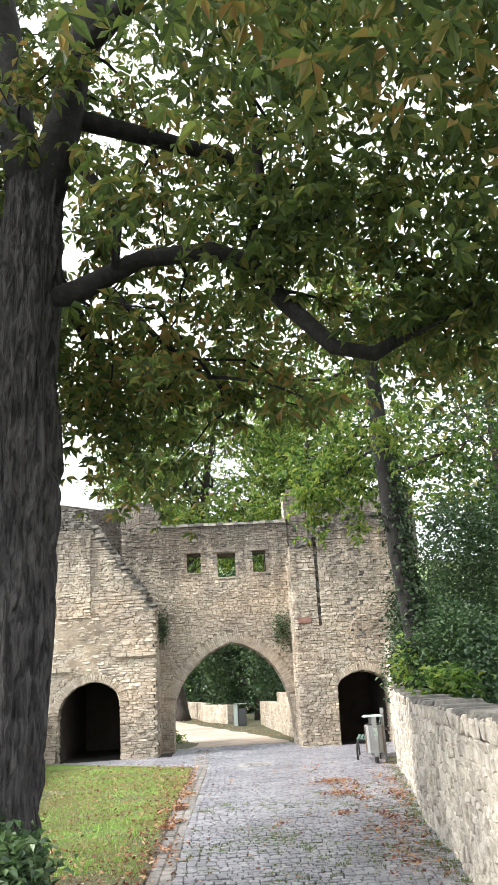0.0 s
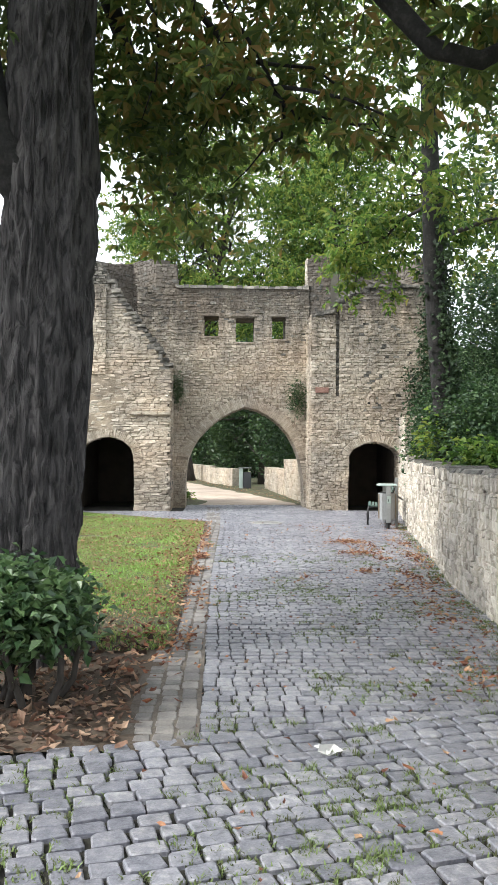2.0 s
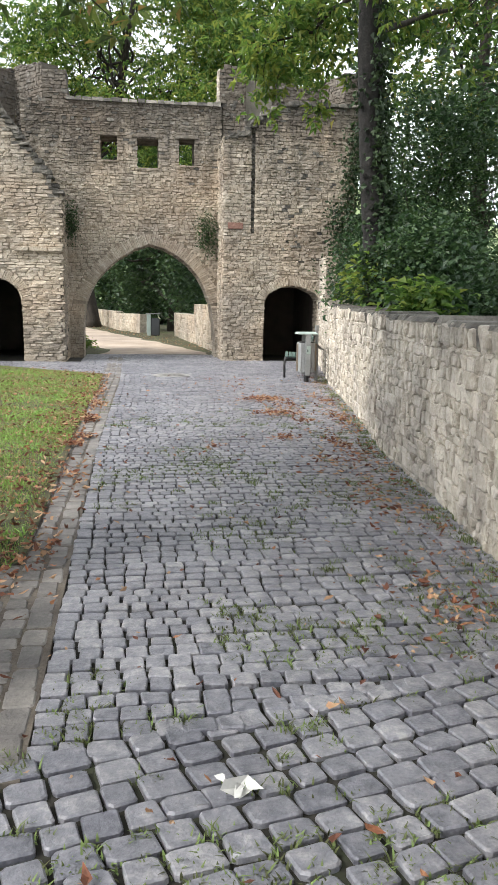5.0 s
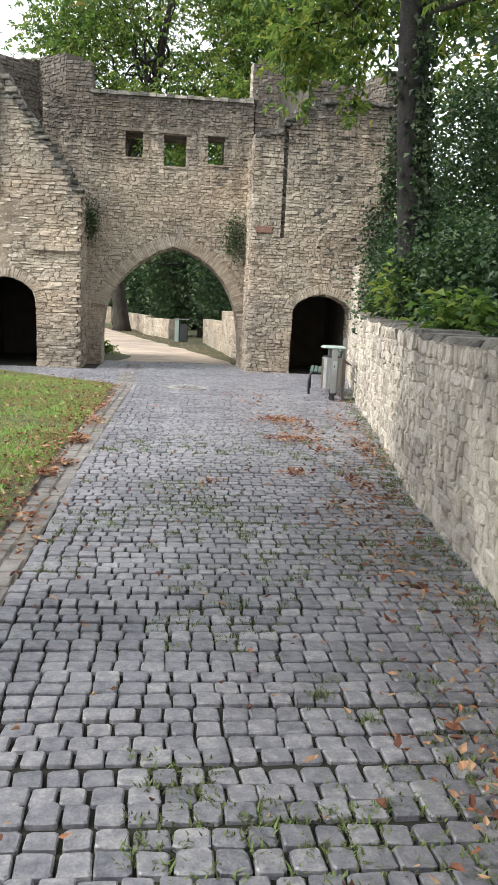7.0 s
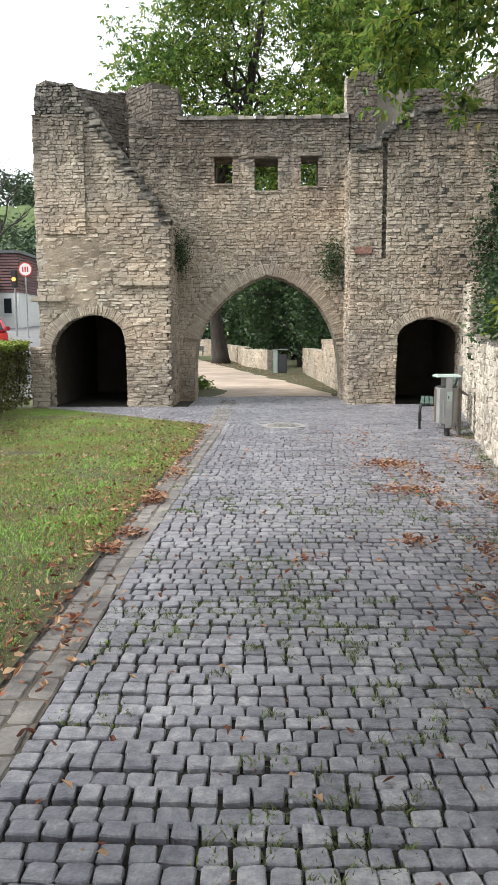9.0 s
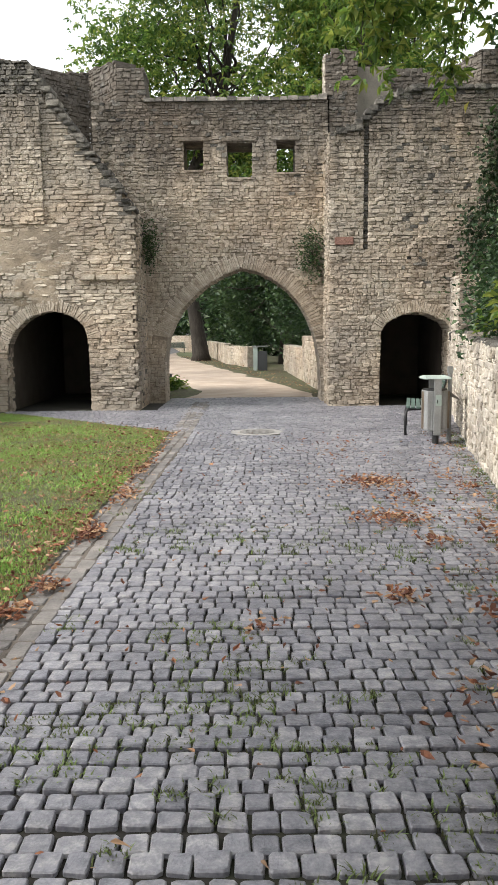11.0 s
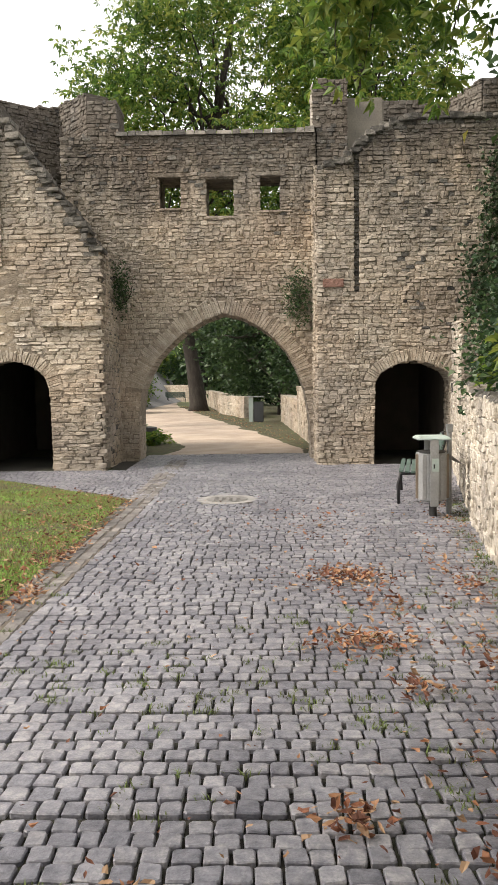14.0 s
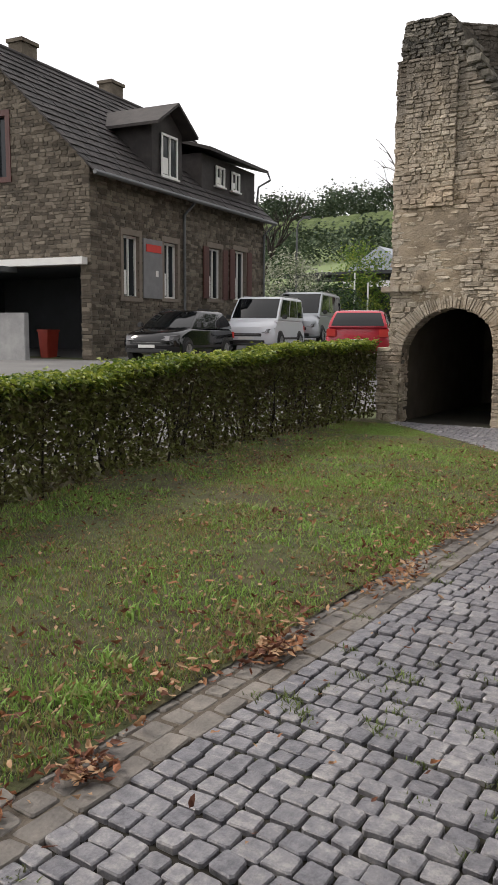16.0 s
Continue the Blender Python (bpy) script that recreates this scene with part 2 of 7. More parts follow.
class Shape:
    """Collects corners and faces of one mesh."""

    def __init__(self):
        self.v, self.f, self.mi = [], [], []

    def add(self, verts, faces, slot=0):
        k = len(self.v)
        self.v.extend([tuple(p) for p in verts])
        self.f.extend([tuple(i + k for i in q) for q in faces])
        self.mi.extend([slot] * len(faces))
        return self

    def box(self, x0, x1, y0, y1, z0, z1, slot=0):
        return self.add([(x0, y0, z0), (x1, y0, z0), (x1, y1, z0), (x0, y1, z0), (x0, y0, z1), (x1, y0, z1), (x1, y1, z1), (x0, y1, z1)],
                        [(0, 3, 2, 1), (4, 5, 6, 7), (0, 1, 5, 4), (1, 2, 6, 5), (2, 3, 7, 6), (3, 0, 4, 7)], slot)

    def tube(self, pts, radii, n=8, slot=0, caps=True, wob=0.0):
        pts = [Vector(p) for p in pts]
        k = len(self.v)
        prev = None
        for i, p in enumerate(pts):
            d = (pts[min(i + 1, len(pts) - 1)] - pts[max(i - 1, 0)]).normalized()
            if prev is None:
                a = d.orthogonal().normalized()
            else:
                a = (prev - d * prev.dot(d)).normalized()
            prev = a
            b = d.cross(a)
            for j in range(n):
                t = 2 * math.pi * j / n
                r = radii[i] * (1 + (wob * (noise.noise(p * 1.7 + Vector((math.cos(t), math.sin(t), 0)) * 1.3)) if wob else 0))
                self.v.append(tuple(p + (a * math.cos(t) + b * math.sin(t)) * r))
        for i in range(len(pts) - 1):
            for j in range(n):
                j2 = (j + 1) % n
                self.f.append((k + i * n + j, k + i * n + j2, k + (i + 1) * n + j2, k + (i + 1) * n + j))
                self.mi.append(slot)
        if caps:
            self.f.append(tuple(k + j for j in reversed(range(n))))
            self.f.append(tuple(k + (len(pts) - 1) * n + j for j in range(n)))
            self.mi += [slot, slot]
        return self

    def prism(self, outline, d0, d1, to, slot=0):
        """A closed outline (u, w) swept from depth d0 to d1; to(u, w, d) gives the place."""
        n = len(outline)
        vs = [to(u, w, d0) for u, w in outline] + [to(u, w, d1) for u, w in outline]
        fs = [tuple(range(n - 1, -1, -1)), tuple(range(n, 2 * n))] + [(i, (i + 1) % n, n + (i + 1) % n, n + i) for i in range(n)]
        return self.add(vs, fs, slot)

    def make(self, name, mats, parent=None, smooth=False, bevel=0.0, fix=False):
        me = bpy.data.meshes.new(name)
        me.from_pydata(self.v, [], self.f)
        mats = mats if isinstance(mats, (list, tuple)) else [mats]
        for m in mats:
            me.materials.append(m)
        if len(mats) > 1:
            me.polygons.foreach_set("material_index", self.mi)
        if fix or bevel:
            bm = bmesh.new()
            bm.from_mesh(me)
            bmesh.ops.recalc_face_normals(bm, faces=bm.faces)
            if bevel:
                bmesh.ops.bevel(bm, geom=[e for e in bm.edges if len(e.link_faces) == 2 and e.calc_face_angle(0) > 0.6], offset=bevel, segments=2, affect='EDGES', clamp_overlap=True)
            bm.to_mesh(me)
            bm.free()
        if smooth:
            me.polygons.foreach_set("use_smooth", [True] * len(me.polygons))
        me.update()
        ob = new(name, me)
        if parent:
            ob.parent = parent
        return ob


def empty(name, at=(0, 0, 0)):
    ob = new(name)
    ob.location = at
    ob.empty_display_size = 0.1
    return ob


def array_mesh(name, verts, faces, mats, parent=None, slots=None, smooth=False):
    """One mesh from arrays of corners (n, 3) and equal-sided faces (m, k)."""
    me = bpy.data.meshes.new(name)
    k = faces.shape[1]
    me.vertices.add(len(verts))
    me.vertices.foreach_set("co", np.ascontiguousarray(verts, dtype=np.float32).ravel())
    me.loops.add(faces.size)
    me.loops.foreach_set("vertex_index", np.ascontiguousarray(faces, dtype=np.int32).ravel())
    me.polygons.add(len(faces))
    me.polygons.foreach_set("loop_start", np.arange(0, faces.size, k, dtype=np.int32))
    me.polygons.foreach_set("loop_total", np.full(len(faces), k, dtype=np.int32))
    mats = mats if isinstance(mats, (list, tuple)) else [mats]
    for m in mats:
        me.materials.append(m)
    if slots is not None:
        me.polygons.foreach_set("material_index", np.ascontiguousarray(slots, dtype=np.int32))
    me.polygons.foreach_set("use_smooth", np.full(len(faces), smooth, dtype=bool))
    me.update(calc_edges=True)
    ob = new(name, me)
    if parent:
        ob.parent = parent
    return ob


# ---- blocks: one rounded stone, in a dozen shapes, laid in rows ----
def block_faces():
    f = []
    for ring in (0, 8):
        f += [(ring + i, ring + (i + 1) % 8, ring + 8 + (i + 1) % 8, ring + 8 + i) for i in range(8)]
    return np.array(f + [(16, 17, 18, 19), (16, 19, 20, 23), (20, 21, 22, 23)])


BLOCK_F = block_faces()


def block_shapes(seed, n=12, inset=0.09, jit=0.035, tilt=0.25, clip=0.14, foot=0.8):
    """Stones with clipped, uneven corners: a foot, a shoulder and a top ring of eight corners each."""
    r = np.random.default_rng(seed)
    out = []
    for _ in range(n):
        c = np.array([(-.5, -.5), (.5, -.5), (.5, .5), (-.5, .5)]) * 0.985 + r.uniform(-jit, jit, (4, 2))
        ring = []
        for k in range(4):
            k0 = r.uniform(0.4, 1.2) * clip
            ring += [c[k] + (c[k - 1] - c[k]) * k0, c[k] + (c[(k + 1) % 4] - c[k]) * k0 * r.uniform(0.7, 1.2)]
        ring = np.array(ring) + r.uniform(-jit, jit, (8, 2)) * 0.35
        sl = r.uniform(-tilt, tilt, 2)
        h = 1.0 + ring[:, :1] * sl[0] + ring[:, 1:] * sl[1] + r.uniform(-tilt, tilt, (8, 1)) * 0.25
        out.append(np.vstack([np.hstack([ring, np.full((8, 1), -foot)]), np.hstack([ring, h - 0.42]), np.hstack([ring * (1 - 2 * inset), h])]))
    return out


ROUGH = block_shapes(3, 48, 0.085, 0.11, 0.7, 0.18)
COBBLE = block_shapes(5, 48, 0.055, 0.055, 0.3, 0.12, 2.4)
RUBBLE = block_shapes(9, 48, 0.07, 0.15, 0.9, 0.2)


def lay(parent, stones, shapes, U, V, N, mat, mat_piece, piece_name, stuff_name, stuff_label, pick=None, limit=300, mats_extra=(), smooth=False):
    """stones: rows (centre, width, height, proud, slot). Those that pick() takes, up to a limit, become pieces; the rest is one mesh."""
    U, V, N = (np.array(a, float) for a in (U, V, N))
    data = {}
    vs, sl = [], []
    pieces = 0
    for (c, w, h, p, s) in stones:
        i = rng.randrange(len(shapes))
        if pick and pieces < limit and s == 0 and pick(c):
            if i not in data:
                me = bpy.data.meshes.new(piece_name)
                me.from_pydata([tuple(q) for q in shapes[i]], [], [tuple(q) for q in BLOCK_F])
                me.materials.append(mat_piece)
                me.polygons.foreach_set("use_smooth", [smooth] * len(me.polygons))
                data[i] = me
            ob = new(piece_name, data[i])
            m = Matrix.Identity(4)
            for k, (ax, z) in enumerate(((U, w), (V, h), (N, p))):
                for q in range(3):
                    m[q][k] = ax[q] * z
            for q in range(3):
                m[q][3] = c[q]
            ob.parent = parent
            ob.matrix_world = m
            pieces += 1
            continue
        sh = shapes[i]
        vs.append(np.array(c)[None, :] + sh[:, :1] * w * U + sh[:, 1:2] * h * V + sh[:, 2:] * p * N)
        sl.append(s)
    if vs:
        n = len(vs)
        F = (BLOCK_F[None] + 24 * np.arange(n)[:, None, None]).reshape(-1, 4)
        ob = array_mesh(stuff_name, np.vstack(vs), F, [mat, *mats_extra], parent, np.repeat(sl, len(BLOCK_F)), smooth)
        tagged(ob, stuff_label, kind="stuff")


class Opening:
    """An opening in a wall: its two sides as functions of height, with an outward growth."""

    def __init__(self, pts, spring):
        self.spring = spring
        self.pts = [Vector((a, b)) for a, b in pts]
        self.apex = max(range(len(pts)), key=lambda i: pts[i][1])

    def grown(self, g):
        out = []
        n = len(self.pts)
        for i, p in enumerate(self.pts):
            d = (self.pts[min(i + 1, n - 1)] - self.pts[max(i - 1, 0)]).normalized()
            out.append(p + Vector((-d.y, d.x)) * g)
        return out

    def span(self, v, g):
        q = self.grown(g)
        L, R = q[:self.apex + 1], q[self.apex:][::-1]
        if v > q[self.apex].y:
            return None
        a = np.interp(v, [p.y for p in L], [p.x for p in L])
        b = np.interp(v, [p.y for p in R], [p.x for p in R])
        return (float(a), float(b))


def cut(spans, hole):
    if hole is None:
        return spans
    out = []
    for a, b in spans:
        if hole[1] <= a or hole[0] >= b:
            out.append((a, b))
        else:
            if hole[0] > a:
                out.append((a, hole[0]))
            if hole[1] < b:
                out.append((hole[1], b))
    return out


def masonry(name, O, U, N, v0, v1, ends, thick, arches=(), windows=(), ring=0.3, course=(0.045, 0.098), width=(0.07, 0.21), proud=(0.005, 0.03), pick=None,
            limit=300, label="", mats=None, dark_share=None, parent=None, core=True, core_mat=None, seed=1, gap=0.004, shapes=None, kind="structure"):
    """A wall of coursed stones before a mortared core. ends(v) gives the outline's span at a height; arches and windows go through it."""
    r = random.Random(seed)
    O, U, N = Vector(O), Vector(U).normalized(), Vector(N).normalized()
    mats = mats or (m_stone, m_stone_o)
    shapes = shapes or ROUGH
    stones, body = [], Shape()
    v = v0
    while v < v1 - 0.03:
        h = min(r.uniform(*course), v1 - v)
        vm = v + h / 2
        e = ends(vm)
        if e:
            for grow, use in ((0.004, "core"), (ring, "stone")):
                spans = [e]
                for a in arches:
                    spans = cut(spans, a.span(vm, grow if vm > a.spring else min(grow, 0.01)))
                for (a, b, c, d) in windows:
                    if c < vm < d:
                        spans = cut(spans, (a, b))
                for a, b in spans:
                    if use == "core":
                        if core:
                            P = [O + U * x + N * dd + Z * zz for x in (a + 0.006, b - 0.006) for dd in (-thick, 0) for zz in (v, v + h)]
                            body.add(P, [(0, 1, 3, 2), (4, 6, 7, 5), (0, 4, 5, 1), (2, 3, 7, 6), (0, 2, 6, 4), (1, 5, 7, 3)])
                        continue
                    x = a
                    while x < b - 0.03:
                        w = r.uniform(*width) * (0.7 + 3 * h)
                        if b - x - w < width[0] * 0.7:
                            w = b - x
                        s = 0
                        if dark_share and r.random() < dark_share(x + w / 2, vm):
                            s = 1
                        stones.append((tuple(O + U * (x + w / 2) + Z * (vm + r.uniform(-.008, .008))), w - gap, h * r.uniform(0.85, 1.2) - gap, r.uniform(*proud), s))
                        x += w
        v += h
    if parent is None:
        parent = body.make(name, core_mat or m_mortar)
        tagged(parent, label, kind=kind)
    elif core:
        body.make("core", core_mat or m_mortar, parent)
    lay(parent, stones, shapes, U, Z, N, mats[0], mats[1], "stone", "masonry", "coursed rubble stones of the wall", pick, limit, (m_weather,))
    return parent


def voussoirs(parent, O, U, N, opening, spring, depth, thick, mat, step=0.1, proud=0.03, seed=4):
    """The wedge stones of an arch, each through the wall's thickness."""
    r = random.Random(seed)
    O, U, N = Vector(O), Vector(U).normalized(), Vector(N).normalized()
    fine = []
    p = opening.pts
    for i in range(len(p) - 1):
        k = max(1, int((p[i + 1] - p[i]).length / 0.02))
        fine += [p[i].lerp(p[i + 1], j / k) for j in range(k)]
    fine.append(p[-1])
    op = Opening([(q.x, q.y) for q in fine], spring)
    inner, outer = op.grown(-0.004), op.grown(depth)
    i = 0
    me = None
    while i < len(fine) - 2:
        n = max(2, int(step * r.uniform(0.75, 1.3) / 0.02))
        j = min(i + n, len(fine) - 1)
        if fine[i].y >= spring - 0.001 and fine[j].y >= spring - 0.001:
            g = 0.07
            a0, a1 = inner[i].lerp(inner[j], g), inner[j].lerp(inner[i], g)
            dd = r.uniform(0.75, 1.05)
            b0, b1 = inner[i].lerp(outer[i], dd).lerp(inner[j].lerp(outer[j], dd), g), inner[j].lerp(outer[j], dd).lerp(inner[i].lerp(outer[i], dd), g)
            f = r.uniform(0.3, 1) * proud
            s = Shape()
            P = [O + U * q.x + Z * q.y + N * d for d in (-thick, f * 0.6) for q in (a0, a1, b1, b0)]
            c = (a0 + a1 + b1 + b0) / 4
            P += [O + U * (q.x * 0.86 + c.x * 0.14) + Z * (q.y * 0.86 + c.y * 0.14) + N * f for q in (a0, a1, b1, b0)]
            s.add(P, [(0, 1, 5, 4), (1, 2, 6, 5), (2, 3, 7, 6), (3, 0, 4, 7), (4, 5, 9, 8), (5, 6, 10, 9), (6, 7, 11, 10), (7, 4, 8, 11), (8, 9, 10, 11), (3, 2, 1, 0)])
            s.make("voussoir", mat, parent, fix=True)
        i = j


# ---- leaves ----
def frames_random(n, flat=0.0, r=nrng):
    """n random turns; flat near 1 keeps the leaf's face upward."""
    nrm = r.normal(size=(n, 3))
    nrm[:, 2] = np.abs(nrm[:, 2]) + flat * 3
    nrm /= np.linalg.norm(nrm, axis=1)[:, None]
    a = r.normal(size=(n, 3))
    a -= (a * nrm).sum(1)[:, None] * nrm
    a /= np.linalg.norm(a, axis=1)[:, None]
    return a, np.cross(nrm, a), nrm


def leaf_arrays(P, size, flat=0.3, palm=False, droop=0.25, slim=0.42, r=nrng):
    """Corners and triangles of folded leaves at the points P; palm: five leaflets from one stalk."""
    n = len(P)
    a, b, c = frames_random(n, flat, r)
    s = size * r.uniform(0.6, 1.25, n)
    if not palm:
        x = np.array([0, .5, 1.0, .5])
        y = np.array([0, slim, 0, -slim])
        z = np.array([0, .12, -droop, .12])
        V = P[:, None] + s[:, None, None] * (x[None, :, None] * a[:, None] + y[None, :, None] * b[:, None] + z[None, :, None] * c[:, None])
        F = np.array([(0, 2, 1), (0, 3, 2)])
        k = 4
    else:
        vv, ff = [], []
        for q, ang in enumerate(np.radians([-105, -52, 0, 52, 105])):
            ln = (0.72, 0.92, 1.0, 0.92, 0.72)[q]
            ca, sa = math.cos(ang), math.sin(ang)
            for (px, py, pz) in ((0.03, 0, 0), (.62 * ln, .2 * ln, .04), (ln, 0, -droop), (.62 * ln, -.2 * ln, .04)):
                vv.append((px * ca - py * sa, px * sa + py * ca, pz - 0.15 * px))
            ff += [(q * 4, q * 4 + 2, q * 4 + 1), (q * 4, q * 4 + 3, q * 4 + 2)]
        T = np.array(vv)
        V = P[:, None] + s[:, None, None] * (T[None, :, 0:1] * a[:, None] + T[None, :, 1:2] * b[:, None] + T[None, :, 2:3] * c[:, None])
        F = np.array(ff)
        k = 20
    return V.reshape(-1, 3), (F[None] + k * np.arange(n)[:, None, None]).reshape(-1, 3)


def curled_leaves(P, size, r=nrng):
    """Dry leaves on the ground, bent along and across."""
    n = len(P)
    a, b, c = frames_random(n, 1.2, r)
    s = size * r.uniform(0.5, 1.35, n)
    curl = r.uniform(-0.1, 0.9, n)
    w = r.uniform(0.13, 0.30, n)
    cols = []
    for (x, y, z) in ((0, 0, 0), (.25, .9, .5), (.68, .8, .7), (1, 0, 1.0), (.72, -.8, .75), (.3, -1, .45), (.45, 0, 0)):
        jx, jy, jz = r.normal(0, 0.09, n), r.normal(0, 0.32, n), r.normal(0, 0.22, n)
        cols.append(P + (s * (x + jx))[:, None] * a + (s * w * (y + jy))[:, None] * b + (s * (curl * z * 0.6 + np.abs(jz) * 0.5))[:, None] * c + (s * 0.02)[:, None] * c)
    V = np.stack(cols, 1).reshape(-1, 3)
    F = np.array([(0, 6, 1), (1, 6, 2), (2, 6, 3), (3, 6, 4), (4, 6, 5), (5, 6, 0)])
    return V, (F[None] + 7 * np.arange(n)[:, None, None]).reshape(-1, 3)


def clumps(centres, per, spread, r=nrng):
    """Leaf points about clump centres, flattened like sprays."""
    C = np.repeat(np.array(centres, float), per, axis=0)
    return C + r.normal(size=C.shape) * np.array(spread)


def foliage(name, P, size, mat, parent=None, **kw):
    V, F = leaf_arrays(P, size, **kw)
    return array_mesh(name, V, F, mat, parent)


def in_blob(n, centre, radii, r=nrng, shell=0.0):
    d = r.normal(size=(n, 3))
    d /= np.linalg.norm(d, axis=1)[:, None]
    q = r.uniform(shell, 1, n) ** (1 / 2.2)
    return np.array(centre) + d * q[:, None] * np.array(radii)


def limb_path(a, b, bend, n=7, seed=0):
    r = random.Random(seed)
    a, b = Vector(a), Vector(b)
    off = Vector((r.uniform(-1, 1), r.uniform(-1, 1), r.uniform(0, 1))) * bend
    out = []
    for i in range(n):
        t = i / (n - 1)
        w = Vector((r.uniform(-1, 1), r.uniform(-1, 1), r.uniform(-1, 1))) * bend * 0.18 * (0 < i < n - 1)
        out.append(a.lerp(b, t) + off * math.sin(math.pi * t) + w)
    return out


# ---- the plan ----
def ground_z(x, y):
    """The ground's height: level at the gate, rising to the street."""
    t = min(1, max(0, (-5.9 - x) / 3.2))
    return t * t * (3 - 2 * t) * (0.70 + 0.048 * min(40, max(0, y - 28)))


RW = [(0.9, -2.0), (1.25, 1.5), (1.75, 5.2), (1.98, 7.1), (2.18, 8.5), (2.37, 10.4), (2.75, 12.4), (3.08, 14.4), (3.29, 15.8), (3.53, 17.3), (3.75, 18.4), (4.76, 23.65)]


def wall_x(y):
    return float(np.interp(y, [p[1] for p in RW], [p[0] for p in RW]))


def lawn_back(x):
    return 19.35 + (-0.8 - x) * 0.93


def line_b(x):
    """Where the large setts end and the small ones begin."""
    return 5.24 + 0.27 * x

# ---- ground ----
def sheet(name, x0, x1, y0, y1, step, height, mat, label, inside=None, kind="structure"):
    nx, ny = max(2, int((x1 - x0) / step) + 1), max(2, int((y1 - y0) / step) + 1)
    X, Y = np.linspace(x0, x1, nx), np.linspace(y0, y1, ny)
    V = np.array([(x, y, height(x, y)) for y in Y for x in X])
    F = []
    for j in range(ny - 1):
        for i in range(nx - 1):
            cx, cy = (X[i] + X[i + 1]) / 2, (Y[j] + Y[j + 1]) / 2
            if inside is None or inside(cx, cy):
                F.append((j * nx + i, j * nx + i + 1, (j + 1) * nx + i + 1, (j + 1) * nx + i))
    ob = array_mesh(name, V, np.array(F), mat, smooth=True)
    return tagged(ob, label, kind=kind)


g = Shape()
GX = [-3000, -600, -150, -60, -30, -20, -14, -11, -9.5, -9, -8.5, -8, -7.5, -7, -6.5, -6, -5.9, -3, 0, 3, 6, 12, 30, 100, 600, 3000]
GY = [-3000, -600, -100, -30, -10, 0, 10, 20, 26, 30, 40, 60, 100, 200, 700, 3000]
gv = [(x, y, ground_z(x, y) - 0.05) for y in GY for x in GX]
n = len(GX)
g.add(gv, [(j * n + i, j * n + i + 1, (j + 1) * n + i + 1, (j + 1) * n + i) for j in range(len(GY) - 1) for i in range(n - 1)])
ground = tagged(g.make("ground", m_ground, smooth=True), "grassy earth reaching to the horizon", kind="structure")


def bumpy(x, y):
    return 0.025 * noise.noise(Vector((x * 0.8, y * 0.8, 0))) + 0.01 * noise.noise(Vector((x * 3, y * 3, 5)))


lawn = sheet("lawn", -5.6, -0.66, 6.9, 23.2, 0.1, lambda x, y: 0.012 + bumpy(x, y), m_lawn, "patchy mown lawn strewn with leaves",
             lambda x, y: x < -0.80 + 0.13 * max(0, min(1, (y - 11) / 7)) and y < lawn_back(x) + 0.12 and x > -5.6 and y > 7.2 + 0.5 * noise.noise(Vector((x * 1.3, y, 2))))
bed = sheet("planting_bed", -8.0, -0.80, 4.3, 8.2, 0.2, lambda x, y: -0.002 + 0.8 * bumpy(x, y), m_soil, "bare soil bed covered with brown leaf litter",
            lambda x, y: y > line_b(x) + 0.02)
street = sheet("street", -60, -5.75, -30, 120, 1.0, lambda x, y: ground_z(x, y) - 0.012, m_asphalt, "grey asphalt street rising to the house")
gpv, gpf = [], []
for k_ in range(166):
    y = 26.15 + 0.4 * k_
    xa = np.interp(y, [26, 28.3, 33, 43, 71, 92], [-1.3, -1.0, -2.0, -4.4, -8.6, -14]) + 0.22 * noise.noise(Vector((1, y * 0.6, 0)))
    xb = np.interp(y, [26, 29.6, 37, 64, 92], [2.4, 1.9, 0.4, -4.9, -8]) + 0.25 * noise.noise(Vector((9, y * 0.6, 3)))
    gpv += [(xa + (xb - xa) * j_ / 8, y, 0.006 + 0.5 * bumpy(xa + (xb - xa) * j_ / 8, y) - 0.03 * (j_ in (0, 8))) for j_ in range(9)]
    if k_:
        gpf += [((k_ - 1) * 9 + j_, (k_ - 1) * 9 + j_ + 1, k_ * 9 + j_ + 1, k_ * 9 + j_) for j_ in range(8)]
garden = tagged(array_mesh("garden_path", np.array(gpv), np.array(gpf), m_sand, smooth=True), "pale sandy path winding beyond the gate", kind="structure")
bedding = sheet("sett_bedding", -12, 5.2, -6, 26.3, 0.5, lambda x, y: -0.023, m_joint, "dark earth in the joints between the setts",
                lambda x, y: x < wall_x(y) + 0.3 and not (x < -1.2 and 5.5 < y < lawn_back(x) - 0.6) and not (x < -5))

# ---- gate wall with its pointed arch ----
ARCH = Opening([(-1.43, -0.12), (-1.40, 1.0), (-1.33, 1.5), (-1.20, 1.80), (-1.03, 2.08), (-0.78, 2.35), (-0.46, 2.63), (-0.05, 2.87), (0.36, 3.02),
                (0.74, 2.93), (1.08, 2.76), (1.40, 2.52), (1.67, 2.22), (1.87, 1.87), (2.01, 1.50), (2.12, 0.85), (2.17, -0.12)], 1.45)
WIN = [(-0.88, -0.46, 5.15, 5.76), (0.07, 0.62, 4.98, 5.75), (1.17, 1.57, 5.08, 5.76)]
O_GATE = (0, 25.0, 0)


def gate_ends(v):
    if v < 6.68:
        return (-2.9, 2.30)
    return None


